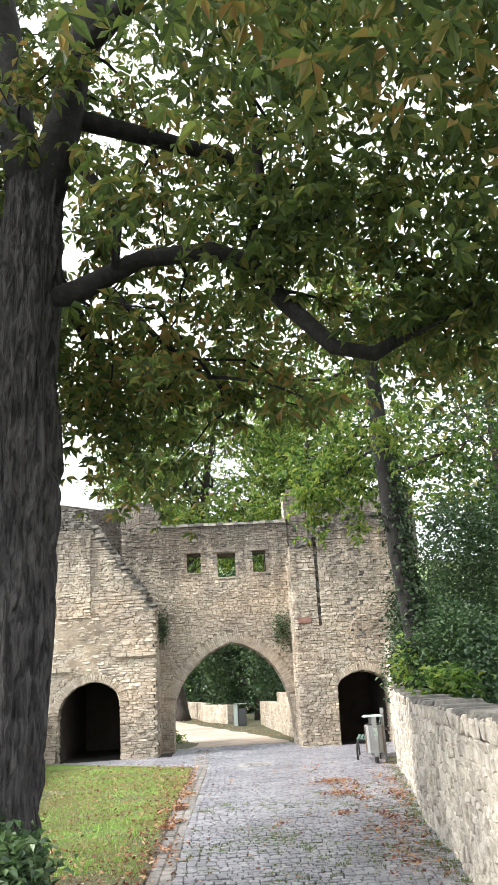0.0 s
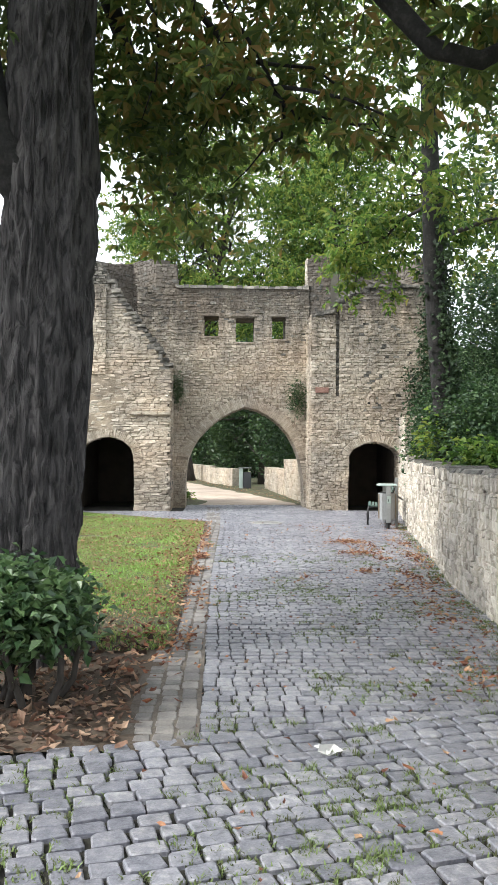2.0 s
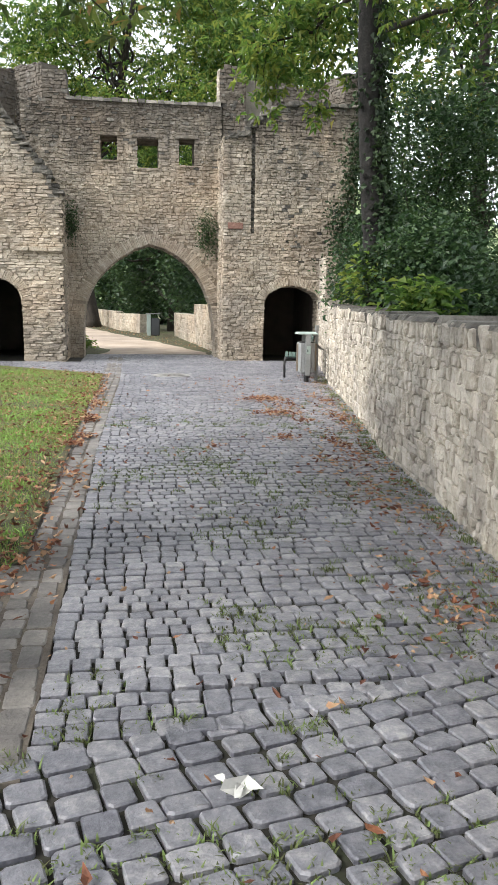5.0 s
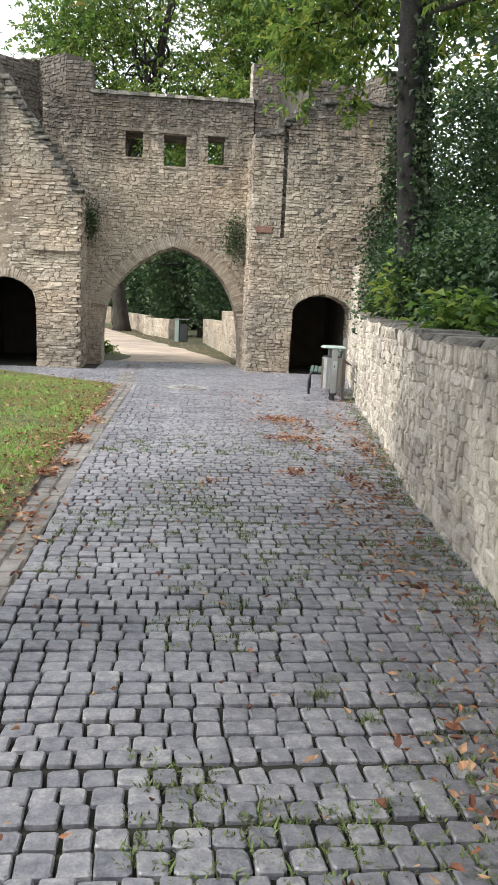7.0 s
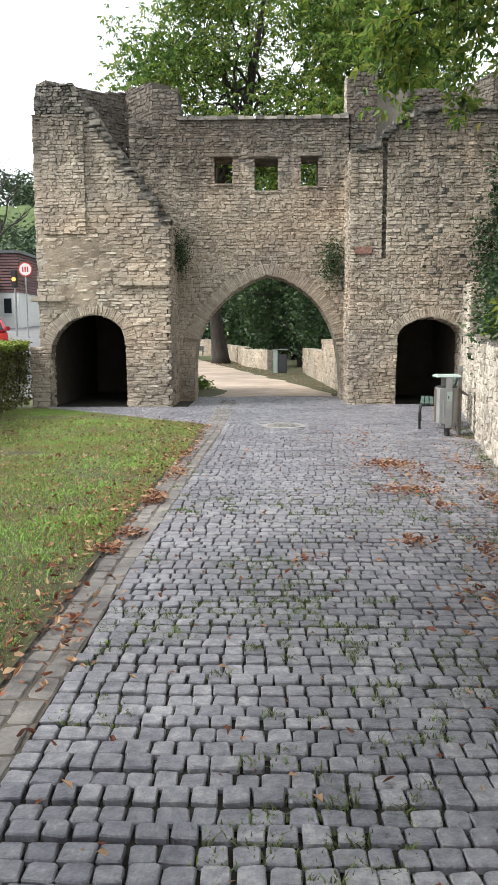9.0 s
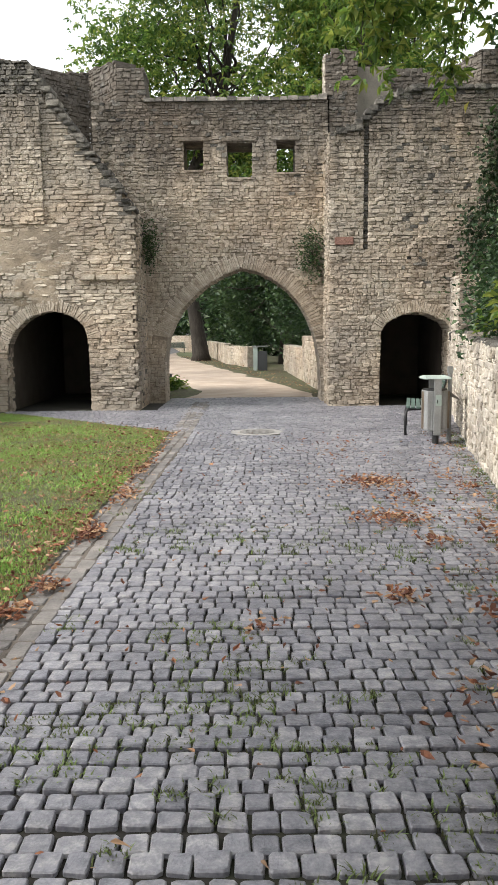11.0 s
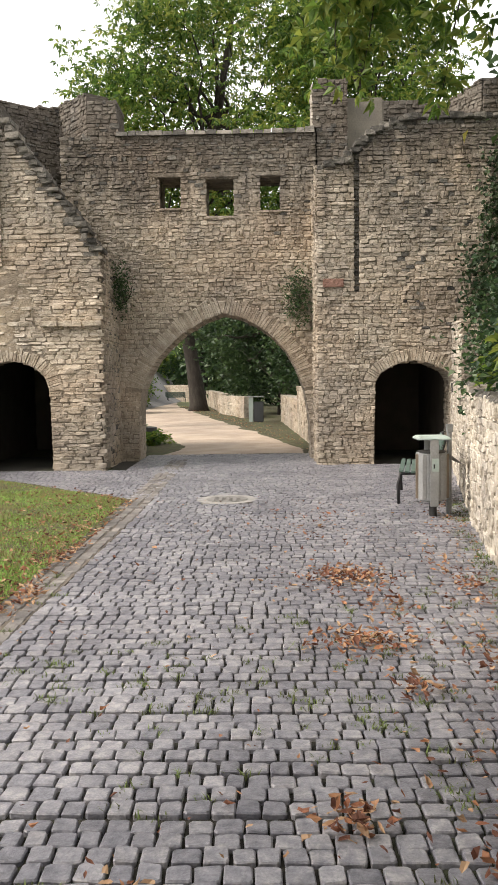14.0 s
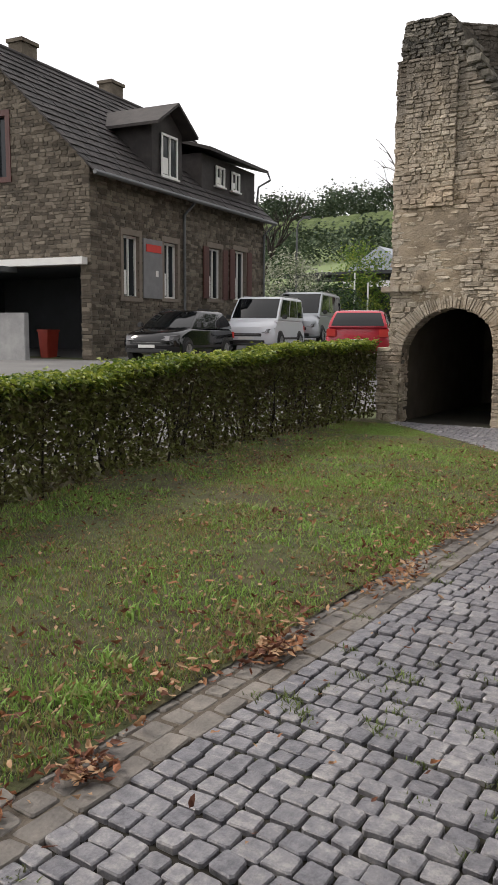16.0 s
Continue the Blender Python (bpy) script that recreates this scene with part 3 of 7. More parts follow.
wall_gate = masonry("wall_gate", O_GATE, (1, 0, 0), (0, -1, 0), -0.15, 6.62, gate_ends, 0.95, (ARCH,), WIN, 0.36, label="rubble stone gate wall with a pointed arch and three small windows",
                    dark_share=lambda u, v: 0.12 * max(0, (v - 4.4) / 1.8), pick=lambda c: 3.6 < c[2] < 4.9, seed=2)
voussoirs(wall_gate, O_GATE, (1, 0, 0), (0, -1, 0), ARCH, 1.45, 0.36, 0.95, m_stone_o, 0.06)
r = random.Random(9)
x = -1.75
while x < 2.25:
    w = r.uniform(0.16, 0.34)
    w = min(w, 2.28 - x)
    s = Shape()
    h = r.uniform(0.06, 0.10)
    s.add([(x + .008, 24.93, 6.60), (x + w - .008, 24.93, 6.60), (x + w - .008, 25.97, 6.60), (x + .008, 25.97, 6.60),
           (x + .012, 24.96, 6.62 + h), (x + w - .012, 24.96, 6.62 + h * r.uniform(.75, 1.2)), (x + w - .012, 25.93, 6.62 + h), (x + .012, 25.93, 6.62 + h * r.uniform(.8, 1.1))],
          [(0, 3, 2, 1), (4, 5, 6, 7), (0, 1, 5, 4), (1, 2, 6, 5), (2, 3, 7, 6), (3, 0, 4, 7)])
    s.make("coping_stone", m_weather_o, wall_gate)
    x += w
for (a, b, c, d) in WIN:
    s = Shape().box(a - 0.12, b + 0.10, 24.95, 25.6, d, d + 0.085)
    s.make("lintel", m_stone_o, wall_gate, bevel=0.012)
    s = Shape().box(a - 0.02, b + 0.02, 24.96, 25.9, c - 0.05, c + 0.004)
    s.make("window_sill", m_stone_o, wall_gate, bevel=0.012)

for (xx, nx, sd) in ((-1.425, 1, 81), (2.165, -1, 82)):
    masonry("reveal", (xx, 25.0, 0), (0, nx, 0), (nx, 0, 0), -0.1, 1.42, (lambda v: (0.02, 0.93)) if nx > 0 else (lambda v: (-0.93, -0.02)), 0.1, parent=wall_gate, core=False, seed=sd, proud=(0.004, 0.016))

# raised end of the wall by the broken tower
wall_step = masonry("wall_step", O_GATE, (1, 0, 0), (0, -1, 0), 6.62, 7.32, lambda v: (-2.33, -1.71 - 0.02 * math.sin(v * 9)), 0.9, dark_share=lambda u, v: 0.15, seed=5,
                    label="raised stub of weathered gate masonry")

# ---- broken tower beside the arch, with its own vaulted passage ----
LARCH = Opening([(-4.50, -0.12), (-4.47, 0.8), (-4.42, 1.40), (-4.28, 1.66), (-4.02, 1.90), (-3.75, 2.01), (-3.52, 2.05), (-3.25, 2.01), (-3.02, 1.90), (-2.86, 1.74), (-2.79, 1.52), (-2.78, 0.8), (-2.77, -0.12)], 1.38)


def ltower_ends(v):
    left = -4.93 + 0.02 * math.sin(v * 11) if v < 1.36 else -4.68 + 0.03 * math.sin(v * 7) + (0.06 if v > 6 else 0)
    right = float(np.interp(v, [0, 3.9, 4.25, 4.7, 5.2, 5.55, 5.9, 6.15, 6.25, 6.5], [-1.80, -1.78, -1.9, -2.22, -2.63, -2.85, -3.14, -3.3, -3.5, -3.52]))
    right += 0.05 * math.sin(v * 23)
    return (left, right) if v < 6.35 else None


O_LT = (0, 23.2, 0)
tower_left = masonry("wall_tower_left", O_LT, (1, 0, 0), (0, -1, 0), -0.12, 6.32, ltower_ends, 0.35, (LARCH,), ring=0.27, label="broken stone tower front with a round-arched passage",
                     dark_share=lambda u, v: 1.0 if v > 3.95 and u > ltower_ends(v)[1] - 0.16 else 0.0, pick=lambda c: 0 < c[2] < 1.9 and c[0] > -2.9, seed=3, width=(0.11, 0.34))
voussoirs(tower_left, O_LT, (1, 0, 0), (0, -1, 0), LARCH, 1.38, 0.27, 0.35, m_stone_o, 0.06, seed=8)
# proud panel, groove and string courses
masonry("panel", (0, 23.155, 0), (1, 0, 0), (0, -1, 0), 3.78, 6.2, lambda v: (-4.5, -3.57), 0.08, parent=tower_left, seed=11, core=True)
r = random.Random(21)
for (a, b, z, out) in ((-2.92, -1.76, 2.66, 0.10), (-4.86, -4.06, 2.33, 0.09)):
    x = a
    while x < b - 0.05:
        w = min(r.uniform(0.3, 0.6), b - x)
        s = Shape().box(x + .006, x + w - .006, 23.2 - out - r.uniform(0, .03), 23.3, z, z + 0.11 + r.uniform(-.015, .015))
        s.make("string_course_stone", m_stone_o, tower_left, bevel=0.015)
        x += w
m_render_old = material("crumbling_lime_render", [(0.25, 0.195, 0.135), (0.37, 0.30, 0.215), (0.46, 0.385, 0.29)], 3.0, 40, 0.95, 0.9, stain=0.45, stain_scale=1.4, depth=0.04)


def render_patch(parent, x0, x1, z0, z1, y, seed, lift=0.035):
    """A remnant of render with a ragged edge, bulging off the wall and thinning out at its rim."""
    nx, nz = int((x1 - x0) / 0.05), int((z1 - z0) / 0.05)
    V, F = [], []
    for k in range(nz + 1):
        for i in range(nx + 1):
            u, w = i / nx * 2 - 1, k / nz * 2 - 1
            x, z = x0 + (x1 - x0) * i / nx, z0 + (z1 - z0) * k / nz
            edge = 1 - max(abs(u) ** 3, abs(w) ** 3) + 0.75 * noise.noise(Vector((x * 2.3, z * 2.3, seed))) - 0.1
            d = lift * max(-0.6, min(1, edge * 3)) + 0.012 * noise.noise(Vector((x * 9, z * 9, seed)))
            V.append((x, y - d, z))
    for k in range(nz):
        for i in range(nx):
            F.append((k * (nx + 1) + i, k * (nx + 1) + i + 1, (k + 1) * (nx + 1) + i + 1, (k + 1) * (nx + 1) + i))
    array_mesh("render_remnant", np.array(V), np.array(F), m_render_old, parent, smooth=True)


render_patch(tower_left, -4.62, -3.0, 2.75, 3.80, 23.2, 4, 0.02)
render_patch(tower_left, -4.3, -3.3, 2.15, 2.75, 23.2, 9, 0.018)


def rubble_edge(parent, line, y, deep, seed):
    """Loose dark stones along a broken wall's edge."""
    r = random.Random(seed)
    for (a, b) in zip(line[:-1], line[1:]):
        a, b = Vector(a), Vector(b)
        k = max(1, int((b - a).length / 0.13))
        for i in range(k):
            c = a.lerp(b, (i + r.uniform(0.2, 0.8)) / k)
            w, h = r.uniform(0.07, 0.13), r.uniform(0.04, 0.075)
            y0, y1 = y - r.uniform(0.0, 0.07), y + deep * r.uniform(0.7, 1.0)
            P = [(c.x + sx * w * r.uniform(0.75, 1.1), yy + r.uniform(-.02, .02), c.y + sz * h * r.uniform(0.7, 1.15)) for yy in (y0, y1) for sx, sz in ((-1, -1), (1, -1), (1, 1), (-1, 1))]
            Shape().add(P, [(0, 1, 2, 3), (7, 6, 5, 4), (0, 4, 5, 1), (1, 5, 6, 2), (2, 6, 7, 3), (3, 7, 4, 0)]).make("edge_stone", m_weather_o, parent, bevel=0.015)


rubble_edge(tower_left, [(-1.80, 3.98), (-1.95, 4.3), (-2.25, 4.72), (-2.66, 5.22), (-2.88, 5.56), (-3.16, 5.92), (-3.34, 6.18), (-3.48, 6.5)], 23.17, 0.5, 53)
# the dark crown of rubble on top, set back
masonry("crown", (0, 23.32, 0), (1, 0, 0), (0, -1, 0), 6.2, 6.98,
        lambda v: (-4.66 + 0.25 * max(0, v - 6.7), float(np.interp(v, [6.2, 6.6, 6.8, 6.98], [-3.46, -3.55, -3.66, -3.85]))), 0.85, parent=tower_left, dark_share=lambda u, v: 1.0, seed=12, proud=(0.02, 0.06), gap=0.0)
# its side towards the arch, and the far side
masonry("side", (-1.80, 23.2, 0), (0, 1, 0), (1, 0, 0), -0.12, 4.1, lambda v: (0.0, 1.8), 0.5, parent=tower_left, dark_share=lambda u, v: 0.04, seed=13, core=False)
# rear of this side all in dark stone: the shade by the arch, as colour
masonry("side", (-1.80, 23.95, 0), (0, 1, 0), (1, 0, 0), -0.12, 4.1, lambda v: (0.0, 1.05), 0.6, parent=tower_left, dark_share=lambda u, v: 1.0, seed=13, core=True, proud=(0.004, 0.01))
masonry("flank", (-4.68, 23.2, 0), (0, -1, 0), (-1, 0, 0), -0.12, 6.3, lambda v: (-2.6, 0.0), 0.13, parent=tower_left, dark_share=lambda u, v: 0.03, seed=14)

# shell of the tower behind: two walls meeting in a hollow
def slanted(name, a, b, z0, top, thick, seed, dark_share, label):
    a, b = Vector((*a, 0)), Vector((*b, 0))
    U = (b - a).normalized()
    N = Vector((U.y, -U.x, 0))
    ln = (b - a).length
    zmax = max(top(t * ln / 20) for t in range(21))
    steps = [top(t * ln / 40) for t in range(41)]

    def ends(v):
        ok = [t * ln / 40 for t in range(41) if steps[t] > v]
        return (min(ok), max(ok)) if len(ok) > 1 else None
    return masonry(name, a, U, N, z0, zmax, ends, thick, dark_share=dark_share, seed=seed, label=label)


slanted("wall_shell_a", (-3.15, 26.05), (-2.33, 25.0), 3.5, lambda u: 7.60 - 0.12 * u / 1.3, 0.5, 31, lambda u, v: 0.1, "pale inner face of the ruined tower shell")
slanted("wall_shell_b", (-4.75, 24.6), (-3.15, 26.05), 3.5, lambda u: 7.45 - 0.10 * math.sin(min(1, u / 2.2) * math.pi) + 0.12 * u / 2.2, 0.5, 32, lambda u, v: 0.1, "shaded inner face of the ruined tower shell")

# passage behind the round arch, its gloom put into the wall colour
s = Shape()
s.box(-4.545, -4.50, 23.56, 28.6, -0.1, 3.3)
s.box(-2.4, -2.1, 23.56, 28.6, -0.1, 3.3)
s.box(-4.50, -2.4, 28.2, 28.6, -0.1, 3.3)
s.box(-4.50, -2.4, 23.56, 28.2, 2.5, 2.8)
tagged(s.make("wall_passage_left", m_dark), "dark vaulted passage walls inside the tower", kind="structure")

masonry("reveal", (-4.465, 23.2, 0), (0, 1, 0), (1, 0, 0), -0.1, 1.4, lambda v: (0.02, 0.34), 0.1, parent=tower_left, core=False, seed=83, dark_share=lambda u, v: 0.04)

# ---- buttress tower on the other side of the arch ----
RARCH = Opening([(3.30, -0.15), (3.31, 0.8), (3.33, 1.60), (3.42, 1.74), (3.60, 1.85), (3.82, 1.94), (4.03, 1.97), (4.26, 1.94), (4.48, 1.86), (4.68, 1.76), (4.78, 1.62), (4.80, 0.8), (4.81, -0.15)], 1.58)
O_RT = (0, 23.7, 0)


def rtower_ends(v):
    left = float(np.interp(v, [0, 5.62, 5.66, 5.92, 6.05, 6.2, 6.33, 6.5], [2.22, 2.23, 2.4, 2.95, 3.12, 3.28, 3.6, 4.0])) + 0.012 * math.sin(v * 31)
    return (left, 5.68 + 0.03 * math.sin(v * 6)) if v < 6.45 else None


def rtop(u):
    """The broken top of the tower front over u."""
    return float(np.interp(u, [2.2, 2.45, 2.95, 3.28, 3.6, 4.0], [5.6, 5.66, 5.92, 6.2, 6.33, 6.45]))


tower_right = masonry("wall_tower_right", O_RT, (1, 0, 0), (0, -1, 0), -0.15, 6.42, rtower_ends, 0.8, (RARCH,), ((2.93, 3.02, 3.3, 5.98),), ring=0.26, seed=6,
                      label="tall stone tower front with a low dark doorway", dark_share=lambda u, v: 0.05 * (v > 2.4 and u > 3.5) + 0.7 * (v > rtop(u) - 0.14), pick=lambda c: c[2] < 1.7 and c[0] < 3.3)
voussoirs(tower_right, O_RT, (1, 0, 0), (0, -1, 0), RARCH, 1.58, 0.26, 0.8, m_stone_o, 0.06, seed=18)
# recessed groove, every stone in the dark material
masonry("groove", (0, 23.78, 0), (1, 0, 0), (0, -1, 0), 3.3, 5.98, lambda v: (2.9, 3.05), 0.2, parent=tower_right, dark_share=lambda u, v: 1.0, seed=15, width=(0.1, 0.16))
masonry("side", (2.22, 23.7, 0), (0, -1, 0), (-1, 0, 0), -0.12, 5.62, lambda v: (-1.3, 0.0), 0.3, parent=tower_right, seed=16, core=False)
s = Shape().box(2.232, 2.6, 24.5, 24.99, -0.12, 5.6)
s.make("core", m_mortar, tower_right)
masonry("flank", (5.68, 23.7, 0), (0, 1, 0), (1, 0, 0), -0.12, 6.4, lambda v: (0.0, 2.6), 0.4, parent=tower_right, seed=17, dark_share=lambda u, v: 0.04)
s = Shape().box(2.33, 2.72, 23.655, 23.76, 3.36, 3.52)
s.make("red_block", m_red, tower_right, bevel=0.012)
masonry("reveal", (4.80, 23.7, 0), (0, -1, 0), (-1, 0, 0), -0.1, 1.6, lambda v: (-0.78, -0.02), 0.1, parent=tower_right, core=False, seed=84)
rubble_edge(tower_right, [(2.3, 5.62), (2.92, 5.70), (2.98, 5.95), (3.28, 6.22), (3.6, 6.36), (4.0, 6.46), (5.6, 6.46)], 23.66, 0.45, 54)
# stub by the doorway
stub = masonry("wall_stub", (0, 22.95, 0), (1, 0, 0), (0, -1, 0), -0.1, 2.68, lambda v: (4.76, 5.7 - 0.3 * max(0, v - 1.8)), 0.72, seed=19, label="low wall stub beside the doorway", dark_share=lambda u, v: 0.04)
# side towards the light in paler stone: its brightness is put into the colour
masonry("side", (4.76, 22.95, 0), (0, -1, 0), (-1, 0, 0), -0.1, 2.66, lambda v: (-0.7, 0.0), 0.3, parent=stub, seed=20, core=False, mats=(m_rubble, m_rubble_o))
# shell above
tur = masonry("wall_turret", (0, 25.05, 0), (1, 0, 0), (0, -1, 0), 5.3, 7.66, lambda v: (2.32 if v < 6.7 else 2.24 + (0.12 if v > 7.55 else 0), 2.95), 0.7, seed=22, dark_share=lambda u, v: 0.12, label="narrow raised stub of the ruined tower shell")
# turret's lit side, likewise lightened by a paler stone colour
masonry("side", (2.24, 25.05, 0), (0, -1, 0), (-1, 0, 0), 6.5, 7.6, lambda v: (-0.7, 0.0), 0.1, parent=tur, seed=23, core=False, mats=(m_rubble, m_rubble_o))
s = Shape().box(2.95, 3.75, 25.5, 25.9, 5.2, 7.45)
tagged(s.make("wall_plaster", m_plaster, bevel=0.04), "plastered inner wall of the ruined tower shell", kind="structure")
masonry("wall_shell_c", (0, 26.2, 0), (1, 0, 0), (0, -1, 0), 5.2, 7.62, lambda v: (3.6, 5.35 if v < 7.5 else 4.6), 0.5, seed=24, dark_share=lambda u, v: 0.0, label="pale rear wall of the ruined tower shell")
slanted("wall_shell_d", (5.25, 26.2), (5.72, 25.3), 5.2, lambda u: 7.6 + 0.12 * u, 0.35, 25, lambda u, v: 0.0, "sunlit slanted face of the ruined tower shell")
masonry("wall_shell_e", (0, 25.3, 0), (1, 0, 0), (0, -1, 0), 5.2, 7.72, lambda v: (5.74, 6.5), 0.5, seed=26, dark_share=lambda u, v: 0.12, label="weathered end of the ruined tower shell")
# room behind the doorway, walls coloured dark for the shade inside
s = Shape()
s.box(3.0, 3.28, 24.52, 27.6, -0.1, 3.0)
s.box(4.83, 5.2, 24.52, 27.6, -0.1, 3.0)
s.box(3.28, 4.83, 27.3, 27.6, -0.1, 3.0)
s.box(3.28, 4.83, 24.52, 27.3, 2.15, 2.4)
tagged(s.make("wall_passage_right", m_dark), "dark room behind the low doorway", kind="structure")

# ---- boundary wall of pale rubble ----
bw = None
for i in range(len(RW) - 1):
    a, b = Vector((*RW[i], 0)), Vector((*RW[i + 1], 0))
    U = (a - b).normalized()
    N = Vector((-1, 0, 0))
    N = (N - U * N.dot(U)).normalized()
    ln = (a - b).length
    ym = (a.y + b.y) / 2
    top = float(np.interp(ym, [-2, 7, 12, 17, 23], [1.30, 1.33, 1.38, 1.46, 1.58]))
    o = bw
    bw2 = masonry("wall_boundary", b, U, N, -0.1, top - 0.16, lambda v, ln=ln: (0.0, ln), 0.48, course=(0.05, 0.12), width=(0.05, 0.2), proud=(0.002, 0.026), seed=40 + i, gap=0.002, shapes=RUBBLE,
                  label="pale mortared rubble boundary wall", mats=(m_rubble, m_rubble_o), core_mat=m_limemortar, parent=bw, pick=(lambda c: True) if 3 <= i <= 6 else None, limit=75)
    bw = bw or bw2
    masonry("top_course", b, U, N, top - 0.16, top - 0.02, lambda v, ln=ln: (0.0, ln), 0.48, course=(0.12, 0.15), width=(0.05, 0.12), proud=(0.004, 0.03), seed=140 + i, gap=0.008, shapes=RUBBLE,
            mats=(m_rubble, m_rubble_o), core_mat=m_limemortar, parent=bw, dark_share=lambda u, v: 0.04)
    x = 0
    r = random.Random(60 + i)
    while x < ln - 0.05:
        w = min(r.uniform(0.22, 0.5), ln - x)
        h = r.uniform(0.03, 0.055)
        s = Shape()
        P = []
        for (z, ins) in ((top - 0.025, 0.0), (top - 0.025 + h, 0.03)):
            for (uu, dd) in ((x + .008 + ins, 0.012 - ins + r.uniform(-.015, .015)), (x + w - .008 - ins, 0.012 - ins + r.uniform(-.015, .015)), (x + w - .008 - ins, -0.5 + ins), (x + .008 + ins, -0.5 + ins)):
                P.append(b + U * uu + N * dd + Z * (z + r.uniform(-.008, .008) * (ins > 0)))
        s.add(P, [(0, 3, 2, 1), (4, 5, 6, 7), (0, 1, 5, 4), (1, 2, 6, 5), (2, 3, 7, 6), (3, 0, 4, 7)])
        s.make("coping_stone", m_weather_o, bw, fix=True)
        x += w

# ---- chestnut tree ----
chestnut = tagged(empty("chestnut_tree", (-1.78, 6.95, 0)), "old chestnut tree with dark furrowed trunk and spreading crown", "tree")
s = Shape()
base = [(-1.80, 6.95, -0.1), (-1.80, 6.95, 0.15), (-1.80, 6.95, 0.6), (-1.78, 6.95, 1.5), (-1.74, 6.97, 2.6), (-1.72, 7.0, 3.6), (-1.72, 7.02, 4.6), (-1.70, 7.05, 5.6), (-1.66, 7.1, 6.6)]
rad = [0.52, 0.44, 0.37, 0.345, 0.335, 0.34, 0.30, 0.31, 0.27]
zs = [p[2] for p in base]
NR, NA = 210, 84
for i in range(NR):
    zz = -0.1 + 6.7 * i / (NR - 1)
    cx, cy, rr = (float(np.interp(zz, zs, [q[j] for q in base])) for j in (0, 1, 0))
    rr = float(np.interp(zz, zs, rad))
    for j in range(NA):
        a = 2 * math.pi * j / NA
        ca, sa = math.cos(a), math.sin(a)
        q = Vector((ca * 2.6, sa * 2.6, zz * 0.55))
        warp = 0.8 * noise.noise(Vector((ca, sa, zz * 0.9)))
        ridge = abs(noise.noise(q * 2.0 + Vector((warp, warp, 0)))) * 0.085 + abs(noise.noise(q * 4.6 + Vector((3, 1, zz * 1.5)))) * 0.045
        rr2 = rr * (1 + 0.16 * noise.noise(Vector((ca * 1.2, sa * 1.2, zz * 0.55)))) + min(0.085, ridge * 1.7) - 0.05
        s.v.append((cx + ca * rr2, cy + sa * rr2, zz))
for i in range(NR - 1):
    for j in range(NA):
        s.f.append((i * NA + j, i * NA + (j + 1) % NA, (i + 1) * NA + (j + 1) % NA, (i + 1) * NA + j))
s.mi = [0] * len(s.f)
trunk = s.make("trunk", m_bark, None, smooth=True)


def under(ob, parent):
    """Hang a part made in world places under its thing."""
    ob.parent = parent
    ob.matrix_parent_inverse = Matrix.Translation(parent.location).inverted()
    return ob


under(trunk, chestnut)
BOUGHS = [
    ([(-1.66, 7.1, 6.3), (-1.9, 7.2, 7.4), (-2.15, 7.5, 9.0), (-2.5, 8.0, 11)], [0.24, 0.2, 0.17, 0.1]),
    ([(-1.66, 7.1, 6.3), (-1.38, 7.0, 7.2), (-1.22, 7.0, 8.2), (-0.9, 7.4, 10), (-0.5, 8.2, 12)], [0.22, 0.19, 0.16, 0.13, 0.06]),
    ([(-1.7, 6.95, 3.3), (-2.25, 6.9, 4.1), (-2.45, 6.9, 5.5), (-2.75, 7.0, 7.5), (-3.6, 7.2, 10)], [0.22, 0.24, 0.22, 0.18, 0.08]),
    ([(-1.62, 7.05, 5.2), (-1.15, 7.05, 5.42), (-0.6, 7.05, 5.72), (0.1, 7.0, 5.74), (0.45, 6.9, 5.55), (0.75, 6.75, 5.05), (1.15, 6.6, 4.5), (1.5, 6.6, 4.42), (1.9, 6.8, 4.7), (2.6, 7.0, 5.0), (3.4, 7.3, 5.0)],
     [0.15, 0.115, 0.095, 0.09, 0.09, 0.088, 0.08, 0.07, 0.055, 0.04, 0.025]),
    ([(-1.3, 7.0, 6.9), (-1.0, 6.95, 6.5), (-0.82, 6.95, 6.0), (-0.84, 6.95, 5.55)], [0.06, 0.05, 0.045, 0.035]),
    ([(0.45, 6.9, 5.6), (0.6, 6.7, 6.4), (0.55, 6.6, 7.4), (0.9, 6.5, 8.6)], [0.05, 0.045, 0.04, 0.02]),
    ([(-0.9, 7.05, 5.4), (-0.5, 7.3, 5.0), (-0.1, 7.6, 4.75), (0.3, 7.9, 4.5)], [0.035, 0.03, 0.022, 0.012]),
    ([(-1.2, 7.0, 8.2), (0.2, 6.0, 8.8), (1.8, 5.2, 8.9), (3.5, 5, 8.4)], [0.12, 0.1, 0.07, 0.03]),
    ([(-2.4, 7.0, 5.6), (-3.5, 8.0, 6.4), (-4.8, 9.5, 6.6)], [0.12, 0.09, 0.03]),
    ([(-1.7, 7.1, 6.0), (-1.5, 8.4, 5.9), (-1.2, 9.8, 5.3), (-0.9, 10.8, 4.5)], [0.12, 0.09, 0.06, 0.02]),
    ([(-1.4, 7.0, 7.4), (0.3, 8.0, 7.6), (2.2, 9.2, 7.0), (3.6, 10.0, 6.0)], [0.12, 0.09, 0.06, 0.02]),
]
lr = random.Random(17)
tips = []
